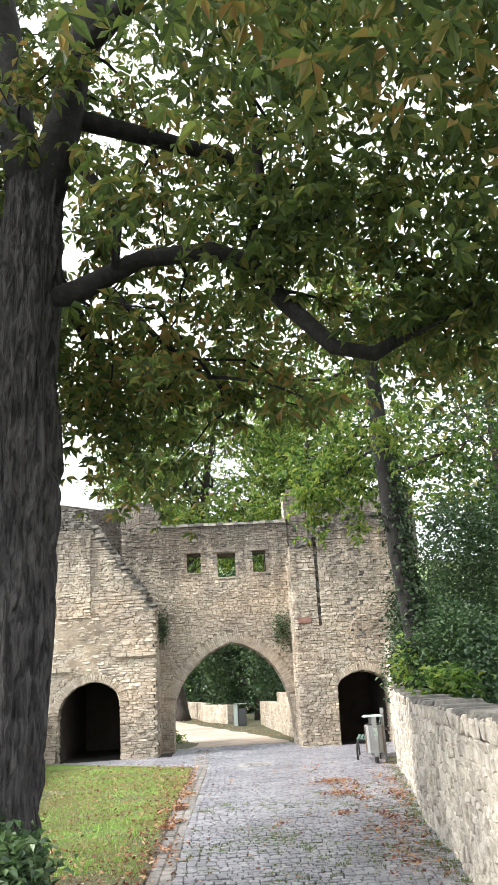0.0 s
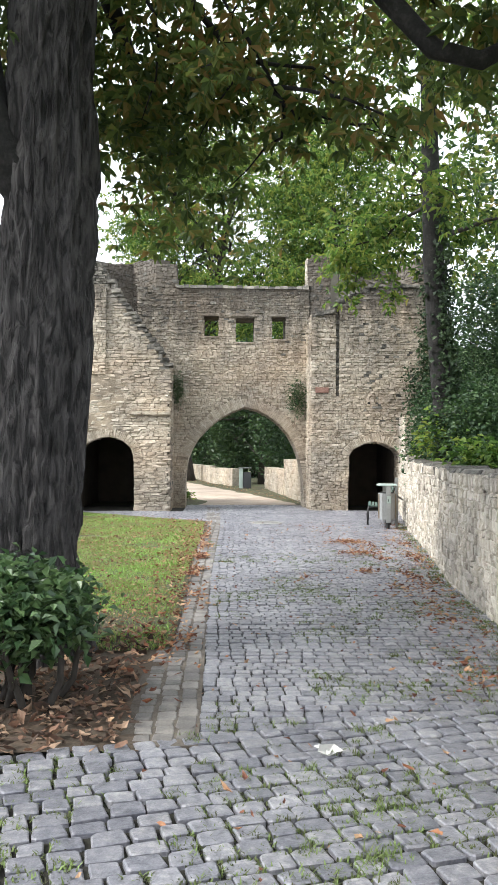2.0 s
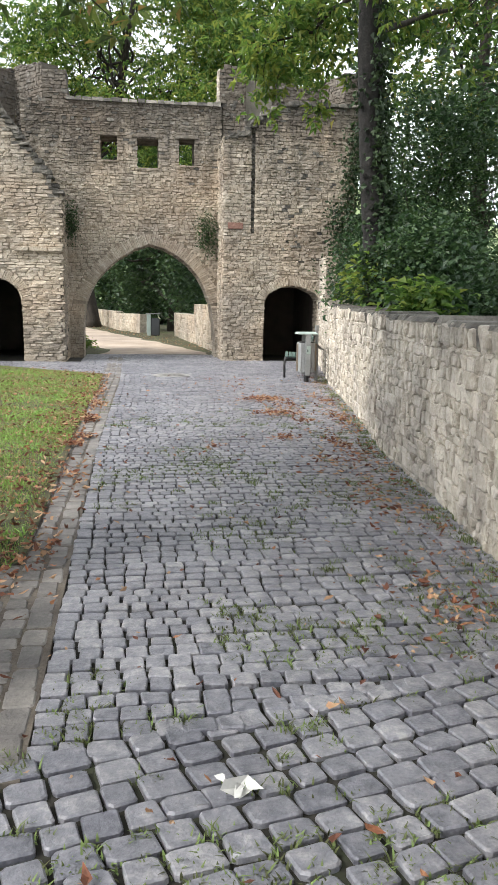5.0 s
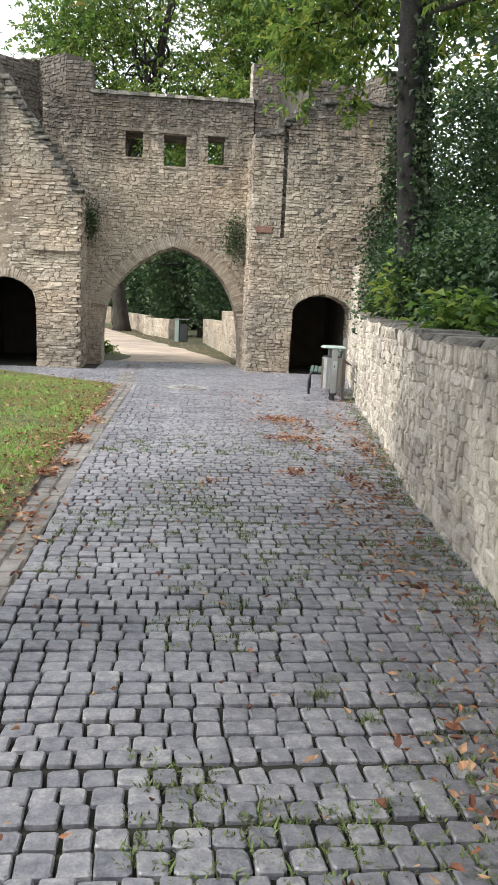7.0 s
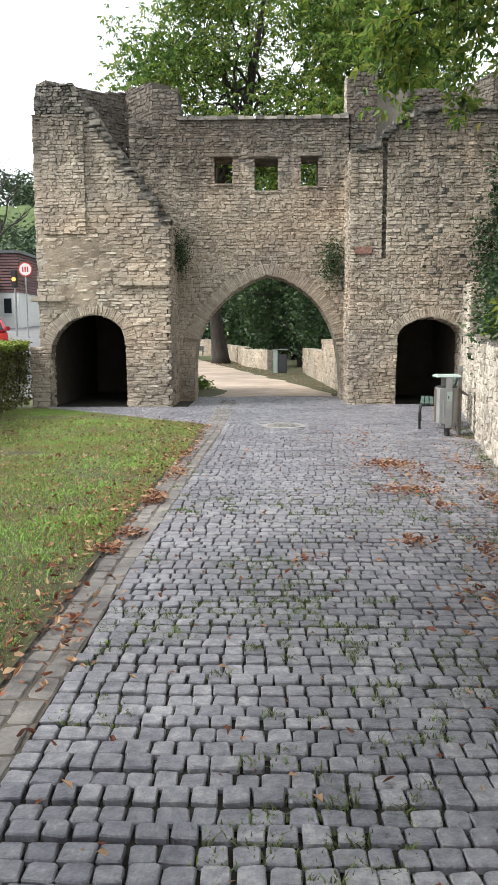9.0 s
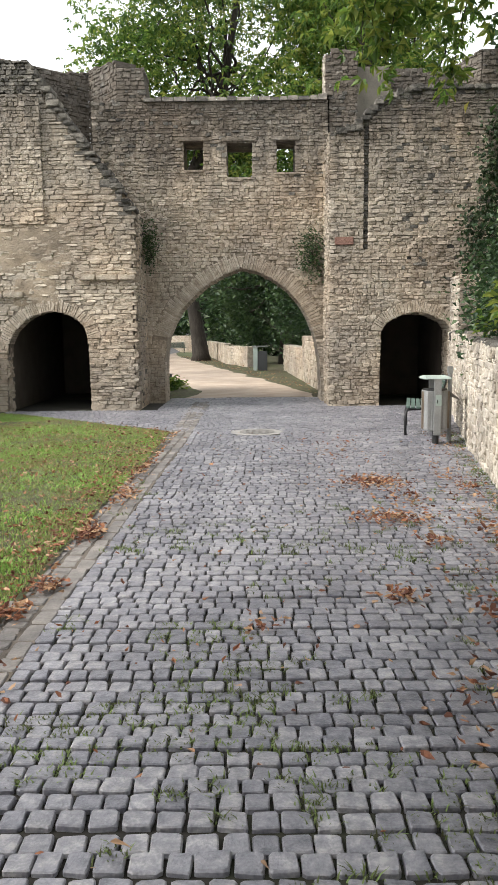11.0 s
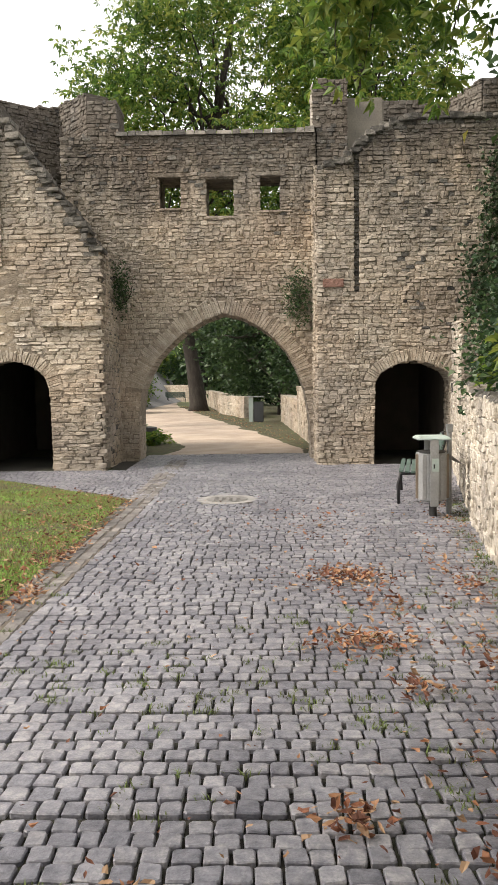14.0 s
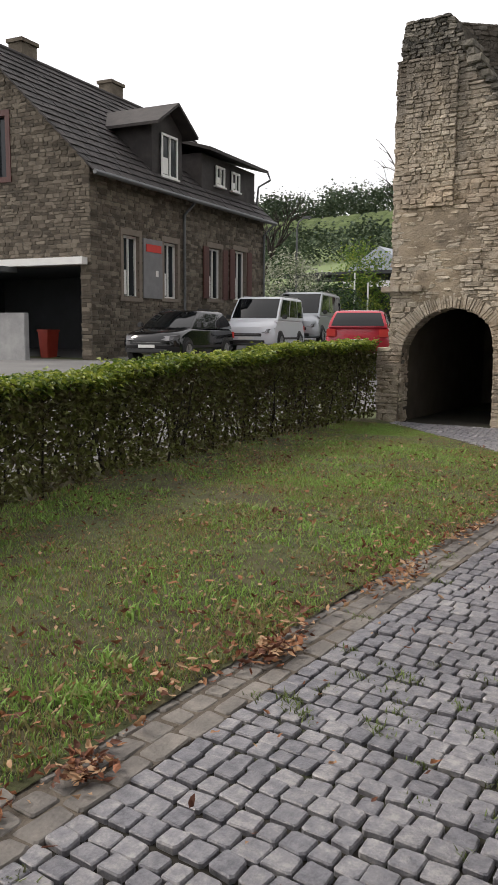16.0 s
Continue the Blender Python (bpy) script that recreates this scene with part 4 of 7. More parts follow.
for k, (pts, rad) in enumerate(BOUGHS):
    s = Shape()
    s.tube(pts, rad, 9, wob=0.25)
    for _ in range(7 if k not in (4,) else 2):
        j = lr.randrange(1, len(pts))
        p = Vector(pts[j]).lerp(Vector(pts[j - 1]), lr.random())
        d = Vector((lr.uniform(-1, 1.2), lr.uniform(-1, 1), lr.uniform(-0.75, 0.5))).normalized() * lr.uniform(0.7, 1.7)
        q = limb_path(p, p + d, 0.25, 6, lr.randrange(10**6))
        s.tube(q, [0.022, 0.018, 0.014, 0.011, 0.008, 0.004], 5, caps=False)
        tips += q[2:]
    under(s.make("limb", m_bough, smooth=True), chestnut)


def canopy_floor(x, y):
    return max(4.5, 1.6 + (y - 0.6) * 0.44) + 0.6 * noise.noise(Vector((x * 0.7, y * 0.7, 1))) - 1.75 * math.exp(-((x + 0.75) ** 2 + (y - 9.0) ** 2) / 1.1) - 0.5 * math.exp(-((x - 2.2) ** 2 + (y - 7) ** 2) / 2.0)


cr = random.Random(23)
cl = []
while len(cl) < 720:
    x, y = cr.uniform(-6, 5.5), cr.uniform(0.5, 12.6)
    if (x + 0.2) ** 2 / 34 + (y - 5.6) ** 2 / 27 > 1:
        continue
    f = canopy_floor(x, y)
    z = f + 6.5 * cr.random() ** 1.7
    # leaves left out here to fit the camera's view of the stem
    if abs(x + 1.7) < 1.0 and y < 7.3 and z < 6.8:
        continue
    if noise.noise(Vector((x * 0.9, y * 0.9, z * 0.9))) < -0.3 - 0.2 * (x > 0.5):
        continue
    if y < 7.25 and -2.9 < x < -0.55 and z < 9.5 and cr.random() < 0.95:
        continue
    # cleared below a sight slope so the camera sees the low bough and fork
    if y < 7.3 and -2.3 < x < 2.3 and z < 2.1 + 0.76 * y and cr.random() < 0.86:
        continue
    cl.append((x, y, z))
cl += [tuple(q) for q in in_blob(75, (-3.0, 8.7, 7.4), (1.3, 1.4, 2.6))]
cl += [tuple(q) for q in in_blob(40, (-3.6, 8.6, 5.4), (0.9, 1.2, 1.5))]
cl += [tuple(q) for q in in_blob(50, (1.4, 5.6, 6.9), (1.5, 1.5, 1.7))]
cl += [tuple(q) for q in in_blob(20, (0.9, 6.5, 5.5), (1.0, 0.5, 0.6))]
cl += [tuple(q) for q in in_blob(26, (2.3, 6.6, 5.0), (0.8, 0.6, 0.6))]
cl += [tuple(q) for q in in_blob(24, (1.6, 9.2, 6.9), (3.2, 1.5, 1.9))]
cl += [tuple(q) for q in in_blob(90, (3.5, 5.8, 6.6), (1.4, 2.0, 1.7))]
cl += [tuple(q) for q in in_blob(26, (-0.8, 8.3, 4.75), (0.85, 0.7, 0.85))]
# dense upper crown, mostly out of view, added to shade the ground below
while len(cl) < 1650:
    x, y = cr.uniform(-7.5, 7), cr.uniform(-4.5, 13)
    if (x + 0.5) ** 2 / 50 + (y - 4.5) ** 2 / 62 < 1:
        cl.append((x, y, max(8.6, 2.2 + 1.0 * (y - 0.3)) + 4.0 * cr.random()))
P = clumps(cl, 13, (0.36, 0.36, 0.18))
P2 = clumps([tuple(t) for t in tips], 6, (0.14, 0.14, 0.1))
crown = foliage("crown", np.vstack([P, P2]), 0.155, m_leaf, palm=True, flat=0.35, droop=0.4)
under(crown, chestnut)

# ---- slender ivy-clad tree behind the boundary wall ----
ivytree = tagged(empty("ivy_clad_tree", (3.95, 15.3, 0)), "slender tree with ivy on its trunk behind the wall", "tree")
s = Shape()
RT = [(3.92, 15.3, -0.1), (3.84, 15.25, 1.2), (3.62, 15.1, 2.6), (3.47, 15.0, 3.8), (3.38, 14.9, 5.0), (3.32, 14.85, 6.4), (3.25, 14.8, 8.0), (3.2, 14.9, 10.5)]
s.tube(RT, [0.27, 0.23, 0.2, 0.185, 0.175, 0.165, 0.14, 0.06], 14, wob=0.15)
# trunk in the same bark colour, darkened for backlight
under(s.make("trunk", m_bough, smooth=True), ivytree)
tips2 = []
lr = random.Random(29)
for a, b, rr in (((3.4, 14.85, 6.2), (1.9, 16.6, 5.6), .05), ((3.45, 14.9, 5.4), (5.5, 15.0, 6.2), .06), ((3.3, 14.8, 7.6), (1.0, 15.2, 7.6), .07), ((3.3, 14.8, 7.0), (3.2, 17.6, 6.2), .05), ((3.3, 14.8, 8), (5.6, 14, 8.6), .06),
                 ((3.3, 14.85, 8.4), (2.0, 12.5, 8.0), .06), ((3.45, 14.9, 5.6), (2.2, 13.6, 6.0), .04), ((3.3, 14.9, 6.6), (4.6, 16.8, 5.4), .045)):
    q = limb_path(a, b, 0.5, 7, lr.randrange(10**6))
    s = Shape().tube(q, [rr * (1 - 0.14 * i) for i in range(7)], 6, caps=False)
    for _ in range(5):
        p = q[lr.randrange(2, 7)]
        d = Vector((lr.uniform(-1, 1), lr.uniform(-1, 1), lr.uniform(-0.9, 0.2))).normalized() * lr.uniform(0.6, 1.3)
        w = limb_path(p, p + d, 0.2, 5, lr.randrange(10**6))
        s.tube(w, [0.014, 0.011, 0.008, 0.006, 0.003], 4, caps=False)
        tips2 += w[1:]
    under(s.make("limb", m_bark2, smooth=True), ivytree)
    tips2 += q[3:]
P = clumps([tuple(t) for t in tips2], 5, (0.26, 0.26, 0.16))
P2 = clumps(in_blob(120, (3.4, 14.6, 8.8), (3.6, 3.4, 2.0)), 7, (0.35, 0.35, 0.2))
spr = [(2.25, 16.8, 4.75), (2.2, 16.8, 5.0), (2.3, 16.75, 5.25), (3.2, 17.5, 4.75), (3.22, 17.5, 5.0), (3.15, 17.4, 5.25)] + [(lr.uniform(1.7, 3.7), lr.uniform(16, 17.6), lr.uniform(5.4, 6.6)) for _ in range(26)]
for q in ((2.25, 16.8, 4.75), (3.2, 17.5, 4.75)):
    s = Shape().tube(limb_path((q[0] + 0.2, q[1] - 0.5, 6.2), q, 0.1, 6, 5), [0.014, 0.012, 0.01, 0.008, 0.006, 0.003], 5, caps=False)
    under(s.make("twig", m_bark2), ivytree)
P = np.vstack([P, clumps(spr[:6], 8, (0.10, 0.10, 0.11)), clumps(spr[6:], 8, (0.24, 0.22, 0.15))])
under(foliage("crown", np.vstack([P, P2]), 0.17, m_leaf_light, palm=True, droop=0.4, flat=0.2), ivytree)
ip = []
for _ in range(9000):
    t = lr.uniform(0.2, 4.9)
    i = int(t)
    c = Vector(RT[i]).lerp(Vector(RT[i + 1]), t - i)
    if lr.random() > 1.15 - t * 0.16:
        continue
    an = lr.uniform(0, 2 * math.pi)
    if t > 1.8 and math.cos(an + 0.3) < 0.2 and lr.random() < 0.9:
        continue
    rad = 0.2 + lr.random() ** 2 * 0.12
    ip.append((c.x + math.cos(an) * rad, c.y + math.sin(an) * rad, c.z))
under(foliage("ivy", np.array(ip), 0.085, m_ivy, slim=0.5, flat=0.0), ivytree)


# ---- trees and shrubs further off ----
def broad_tree(name, base, height, crown_c, crown_r, trunk_r, nclump, per, leaf, mat, label, seed, bark=None, spread=0.45, twigs=14, slim=0.36, palm=False):
    r = random.Random(seed)
    rr = np.random.default_rng(seed)
    t = tagged(empty(name, base), label, "tree")
    b = Vector(base)
    c = Vector(crown_c)
    s = Shape()
    s.tube([b + Vector((0, 0, -0.1)), b.lerp(c, 0.25) + Vector((0.1, 0, 0)), b.lerp(c, 0.55), b.lerp(c, 0.85), c + Vector((0, 0, crown_r[2] * 0.5))],
           [trunk_r * 1.25, trunk_r, trunk_r * 0.85, trunk_r * 0.6, trunk_r * 0.2], 12, wob=0.15)
    under(s.make("trunk", bark or m_bark2, smooth=True), t)
    cc = in_blob(nclump, c, crown_r, rr, 0.15)
    keep = [p for p in cc if noise.noise(Vector(p) * (2.2 / max(crown_r))) > -0.22]
    for k in range(twigs):
        p = Vector(keep[r.randrange(len(keep))])
        a = b.lerp(c, r.uniform(0.45, 0.95))
        s = Shape().tube(limb_path(a, p, 1.1, 9, r.randrange(10**6)), [trunk_r * 0.2 * (1 - 0.1 * i) for i in range(9)], 6, caps=False)
        under(s.make("limb", bark or m_bark2, smooth=True), t)
    under(foliage("crown", clumps(keep, per, (spread, spread, spread * 0.5), rr), leaf, mat, slim=slim, flat=0.3, palm=palm, droop=0.35 if palm else 0.25, r=rr), t)
    return t


broad_tree("maple_tree", (-4.9, 37, 0), 15, (0.3, 37, 11.5), (5.6, 4.5, 5.8), 0.3, 520, 28, 0.22, m_leaf_light, "tall light-green tree rising behind the gate", 51, spread=0.6, twigs=30, palm=True)
broad_tree("maple_tree", (5.2, 34, 0), 15, (4.1, 33, 10.6), (3.2, 3.6, 5.0), 0.25, 270, 26, 0.21, m_leaf_light, "light-green tree rising behind the gate", 52, spread=0.55, twigs=22, palm=True)
broad_tree("yew_tree", (2.2, 47, 0), 9, (2.0, 46, 6.0), (5.2, 3.5, 4.8), 0.35, 320, 30, 0.26, m_leaf_dark, "dark evergreen tree overhanging the garden wall", 53, spread=0.5)
broad_tree("lime_tree", (-3.5, 67, 0), 14, (-3.2, 66, 10.5), (8, 5, 6.5), 0.45, 300, 26, 0.42, m_leaf_dark, "leaning tree with dark trunk beside the garden path", 54, spread=0.8, bark=m_bark)
broad_tree("maple_tree", (-10.5, 84, 0), 9, (-10, 84, 5.2), (6, 4, 4), 0.25, 200, 24, 0.45, m_leaf_light, "yellow-green tree at the end of the path", 55, spread=0.8)
broad_tree("beech_tree", (12, 24, 0), 13, (11, 23, 8.5), (5.5, 5, 6), 0.3, 340, 26, 0.26, m_leaf_dark, "dense dark tree behind the boundary wall", 56, spread=0.5)
broad_tree("beech_tree", (9.5, 16.5, 0), 9, (8.2, 17.5, 6.4), (3.0, 3.4, 3.6), 0.2, 130, 24, 0.17, m_leaf_dark, "dark shrubby tree behind the boundary wall", 57, spread=0.45)


broad_tree("beech_tree", (8.6, 22.5, 0), 13, (8.2, 22, 8.2), (2.6, 2.6, 4.2), 0.22, 130, 34, 0.19, m_leaf, "dense green tree behind the ruined tower", 58, spread=0.45)


def shrub(name, blobs, n, per, leaf, mat, label, seed, spread=0.25, slim=0.4, stems=8, at=None, flat=0.3, cat="shrub"):
    rr = np.random.default_rng(seed)
    r = random.Random(seed)
    at = at or (blobs[0][0][0], blobs[0][0][1], 0)
    t = tagged(empty(name, at), label, cat)
    pts = np.vstack([in_blob(n, c, q, rr, 0.35) for c, q in blobs])
    pts[:, 2] = np.maximum(pts[:, 2], at[2] + 0.08)
    for _ in range(stems):
        p = pts[r.randrange(len(pts))]
        b = Vector((at[0] + r.uniform(-.25, .25), at[1] + r.uniform(-.25, .25), at[2] - 0.03))
        s = Shape().tube(limb_path(b, p, 0.2, 6, r.randrange(10**6)), [0.028, 0.022, 0.018, 0.013, 0.01, 0.005], 5, caps=False)
        under(s.make("stem", m_bark2, smooth=True), t)
    under(foliage("leaves", clumps(pts, per, (spread, spread, spread * 0.7), rr), leaf, mat, slim=slim, flat=flat, r=rr), t)
    return t


for i, (c, q, mt) in enumerate((((5.6, 19.2, 1.9), (1.4, 1.6, 1.6), m_leaf_dark), ((6.6, 21.4, 2.6), (1.3, 1.6, 2.4), m_leaf_dark), ((5.3, 16.2, 1.5), (1.1, 1.8, 1.2), m_leaf_dark),
                                ((5.0, 12.6, 1.2), (1.4, 2.0, 1.1), m_leaf_dark), ((7.4, 18.5, 3.2), (1.6, 2.4, 2.6), m_leaf_dark), ((7.0, 14.0, 2.4), (1.8, 2.4, 2.4), m_leaf_dark), ((5.0, 9.0, 0.9), (1.6, 2.2, 0.9), m_leaf_dark), ((4.6, 15.4, 1.7), (0.75, 1.5, 1.15), m_leaf_dark), ((4.75, 18.4, 2.0), (0.7, 1.5, 1.2), m_leaf_dark), ((7.6, 21.0, 4.4), (2.0, 2.2, 2.2), m_leaf_dark), ((4.1, 14.2, 1.75), (0.45, 1.0, 0.95), m_leaf_dark), ((4.3, 16.6, 2.1), (0.5, 0.9, 1.0), m_leaf_dark), ((5.7, 18.8, 4.0), (0.9, 1.4, 1.7), m_leaf_dark))):
    shrub("laurel_shrub", [(c, q)], 170, 44, 0.085, mt, "dense dark-green shrub behind the boundary wall", 70 + i)
shrub("elder_shrub", [((3.72, 15.2, 1.95), (0.38, 0.6, 0.42)), ((3.25, 12.0, 1.5), (0.3, 0.5, 0.16)), ((4.0, 16.6, 1.8), (0.35, 0.6, 0.3))], 40, 12, 0.15, m_leaf_light, "light-green shrub leaning over the boundary wall", 81, spread=0.14, slim=0.28, flat=0.8)
# climbers on the masonry
climb = [((5.5, 23.45, 3.2), (0.75, 0.12, 1.3), 120), ((5.6, 23.5, 4.9), (0.3, 0.1, 1.2), 60)]
iv = tagged(empty("ivy", (5.6, 23.5, 0)), "ivy climbing over the tower's corner", "climber")
P = np.vstack([clumps(in_blob(k, c, q), 12, (0.12, 0.05, 0.12)) for c, q, k in climb])
under(foliage("leaves", P, 0.085, m_ivy, slim=0.5, flat=0), iv)
for (c, q, k, nm, lab) in (((1.92, 24.75, 3.3), (0.30, 0.2, 0.62), 60, "wall_shrub", "small shrub growing from the wall above the arch"), ((-1.64, 24.5, 3.45), (0.12, 0.3, 0.62), 50, "wall_shrub", "dark plant growing in the wall's corner")):
    t = tagged(empty(nm, c), lab, "shrub")
    under(foliage("leaves", clumps(in_blob(k, c, q), 14, (0.09, 0.06, 0.10)), 0.06, m_leaf_dark, slim=0.3, flat=0.2), t)
    for _ in range(8):
        e = Vector(c) + Vector((rng.uniform(-.2, .2), rng.uniform(-.2, .1), rng.uniform(-.3, .3)))
        s = Shape().tube(limb_path((c[0], 24.98, c[2] - 0.2), e, 0.08, 5, rng.randrange(10**6)), [.012, .01, .008, .005, .003], 5, caps=False)
        under(s.make("stem", m_bark2), t)

# clipped bush by the chestnut
shrub("privet_bush", [((-1.72, 5.75, 0.56), (0.55, 0.52, 0.26))], 240, 18, 0.08, m_privet, "clipped dark-green bush at the bed's corner", 90, spread=0.08, stems=14, at=(-1.65, 5.75, 0), slim=0.33)

# ---- setts ----
def setts(parent, rows, mat, mat_o, pick, name="sett", label="grey basalt setts", U=(1, 0, 0), V=(0, 1, 0)):
    lay(parent, rows, COBBLE, U, V, (0, 0, 1), mat, mat_o, name, "setts", label, pick, 300)


r = random.Random(101)
path = tagged(Shape().box(-0.2, 0.2, 25.2, 25.6, -0.06, -0.03).make("pavement_path", m_joint), "paved path of small grey basalt setts", kind="structure")
rows = []
y = 5.0
k = 0
while y < 26.1:
    h = r.uniform(0.095, 0.112)
    k += 1
    wig = [r.uniform(0, 6) for _ in range(2)]
    xl = -0.515 + 0.13 * max(0, min(1, (y - 11) / 7)) if y < lawn_back(-0.8) else (-0.8 - (y - 19.35) / 0.93 if y < 23.05 else -1.42)
    if y > 19.35:
        xl = max(xl, -4.5)
    xr = wall_x(y) - 0.02 if y < 23.6 else 2.2
    x = xl + r.uniform(0, 0.02)
    while x < xr:
        w = r.uniform(0.086, 0.118)
        yc = y + h / 2 + 0.012 * math.sin(x * 0.9 + wig[0]) + 0.02 * math.sin(x * 0.5 + y * 0.3)
        if yc > line_b(x) - 0.005 and not (0.3 < x + w / 2 < 1.05 and 18.95 < yc < 19.65):
            rows.append(((x + w / 2, yc, -0.012 + 0.008 * noise.noise(Vector((x, yc, 0)))), w - r.uniform(0.005, 0.013), h - r.uniform(0.009, 0.017), 0.013 * r.uniform(0.7, 1.3), 0))
        x += w
    y += h
setts(path, rows, m_sett, m_sett_o, lambda c: 10.6 < c[1] < 12.6 and 0.2 < c[0] < 2.6)

forecourt = tagged(Shape().box(-0.2, 0.2, 1, 1.4, -0.06, -0.03).make("pavement_forecourt", m_joint), "forecourt of larger worn grey setts with grassy joints", kind="structure")
rows = []
ang = radians(15)
U, V = Vector((math.cos(ang), math.sin(ang), 0)), Vector((-math.sin(ang), math.cos(ang), 0))
q = -7.0
while q < 6.2:
    h = r.uniform(0.112, 0.135)
    p = -9.0 + r.uniform(0, .1)
    while p < 6:
        w = r.uniform(0.112, 0.165)
        c = U * (p + w / 2) + V * (q + h / 2 + 0.012 * math.sin(p * 1.3 + q))
        if c.y < line_b(c.x) + 0.0 and c.x < wall_x(c.y) - 0.08 and c.y > -4:
            rows.append(((c.x, c.y, -0.012 + 0.01 * noise.noise(Vector((c.x * 1.5, c.y * 1.5, 4)))), w - r.uniform(.008, .02), h - r.uniform(.010, .02), 0.014 * r.uniform(0.7, 1.3), 0))
        p += w
    q += h
setts(forecourt, rows, m_sett, m_sett_o, lambda c: 3.2 < c[1] < 5.2 and -0.9 < c[0] < 1.6, U=U, V=V)

gut = Shape().box(-0.92, -0.50, 5.0, 11.0, -0.06, -0.004)
for k_ in range(28):
    y0_ = 11.0 + 0.5 * k_
    sh_ = 0.13 * max(0, min(1, (y0_ + 0.25 - 11) / 7))
    gut.box(-0.90 + sh_, -0.50 + sh_, y0_, min(24.9, y0_ + 0.5), -0.06, -0.004)
gutter = tagged(gut.make("pavement_gutter", m_grit), "flat stone edging strip between path and lawn", kind="structure")
rows = []
for k_, (a, b, ha, hb) in enumerate(((-0.86, -0.75, 0.08, 0.15), (-0.745, -0.625, 0.09, 0.17), (-0.62, -0.505, 0.13, 0.26))):
    y = 5.0 + r.uniform(0, .1)
    while y < 24.9:
        h = r.uniform(ha, hb)
        shift = 0.13 * max(0, min(1, (y - 11) / 7)) + 0.015 * math.sin(y * 0.7)
        if r.random() > (0.06, 0.02, 0.0)[k_]:
            rows.append((((a + b) / 2 + shift + r.uniform(-.008, .008), y + h / 2, -0.012), b - a - r.uniform(0.0, 0.02), h - r.uniform(0.004, 0.02), r.uniform(0.011, 0.019), 0))
        y += h
setts(gutter, rows, m_strip, m_strip, lambda c: 8 < c[1] < 16)

# ---- hedge ----
m_glass = bpy.data.materials.new("window_glass")
m_glass.use_nodes = True
_b = m_glass.node_tree.nodes["Principled BSDF"]
_b.inputs["Base Color"].default_value = (0.02, 0.024, 0.028, 1)
_b.inputs["Roughness"].default_value = 0.08
_b.inputs["Specular IOR Level"].default_value = 0.35
m_white = material("white_paint", [(0.66, 0.66, 0.64), (0.76, 0.76, 0.74)], 3, 40, 0.5, 0.1)
m_grey = material("grey_metal", [(0.20, 0.205, 0.205), (0.28, 0.285, 0.285), (0.35, 0.355, 0.355)], 5, 60, 0.45, 0.1, metal=0.35)
m_paletop = material("pale_green_metal", [(0.30, 0.37, 0.345), (0.40, 0.46, 0.43)], 4, 50, 0.5, 0.1)
m_green = material("green_bench_slats", [(0.06, 0.10, 0.085), (0.10, 0.15, 0.125)], 6, 60, 0.6, 0.2)
m_black = material("black_plastic", [(0.012, 0.012, 0.013), (0.03, 0.03, 0.03)], 6, 60, 0.55, 0.1)
m_rubber = material("tyre_rubber", [(0.015, 0.015, 0.015), (0.03, 0.03, 0.03)], 8, 60, 0.85, 0.2)
m_woodpost = material("weathered_wood", [(0.12, 0.09, 0.07), (0.20, 0.16, 0.12), (0.28, 0.23, 0.18)], 8, 60, 0.85, 0.4, stretch=(1, 1, 0.2))
m_iron = material("cast_iron", [(0.16, 0.152, 0.145), (0.26, 0.25, 0.235)], 6, 70, 0.7, 0.4, metal=0.3)
m_slate = material("dark_roof_tile", [(0.014, 0.012, 0.012), (0.026, 0.022, 0.022), (0.045, 0.038, 0.037)], 3, 40, 0.75, 0.4, 0.4)
m_house = material("dark_house_stone", [(0.055, 0.044, 0.032), (0.085, 0.069, 0.051), (0.115, 0.095, 0.072), (0.165, 0.14, 0.108)], 3, 40, 0.9, 0.5, 0.5)
m_housemortar = material("house_mortar", [(0.075, 0.066, 0.054), (0.11, 0.098, 0.08)], 3, 40, 0.95, 0.4)
m_redframe = material("red_brown_wood", [(0.06, 0.022, 0.02), (0.10, 0.036, 0.03)], 6, 60, 0.6, 0.2, stretch=(1, 1, 0.2))
m_sandframe = material("sandstone_surround", [(0.15, 0.125, 0.10), (0.21, 0.175, 0.145)], 6, 60, 0.85, 0.2)
m_greyboard = material("grey_boards", [(0.15, 0.15, 0.155), (0.21, 0.21, 0.215)], 4, 60, 0.7, 0.15)
m_signred = material("red_sign", [(0.50, 0.025, 0.02), (0.58, 0.04, 0.03)], 5, 60, 0.5, 0.05)
m_redbin = material("red_plastic", [(0.26, 0.028, 0.018), (0.33, 0.045, 0.025)], 5, 60, 0.5, 0.05)
m_zinc = material("zinc_gutter", [(0.10, 0.105, 0.11), (0.16, 0.165, 0.17)], 5, 60, 0.5, 0.1, metal=0.5)
m_vine = material("vineyard_green", [(0.12, 0.165, 0.065), (0.175, 0.225, 0.10)], 0.1, 2, 0.9, 0, 0.4)
# distance haze is mixed into the woods' leaf colour
m_forest = material("hazy_forest_leaf", [(0.04, 0.065, 0.038), (0.06, 0.09, 0.05), (0.09, 0.12, 0.065)], 0.02, 0.5, 0.9, 0, 0.5)
m_bluegrey = material("blue_grey_roof", [(0.26, 0.30, 0.34), (0.34, 0.38, 0.42)], 2, 30, 0.5, 0.1)
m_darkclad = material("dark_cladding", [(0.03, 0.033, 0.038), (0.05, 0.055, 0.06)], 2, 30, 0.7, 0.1)
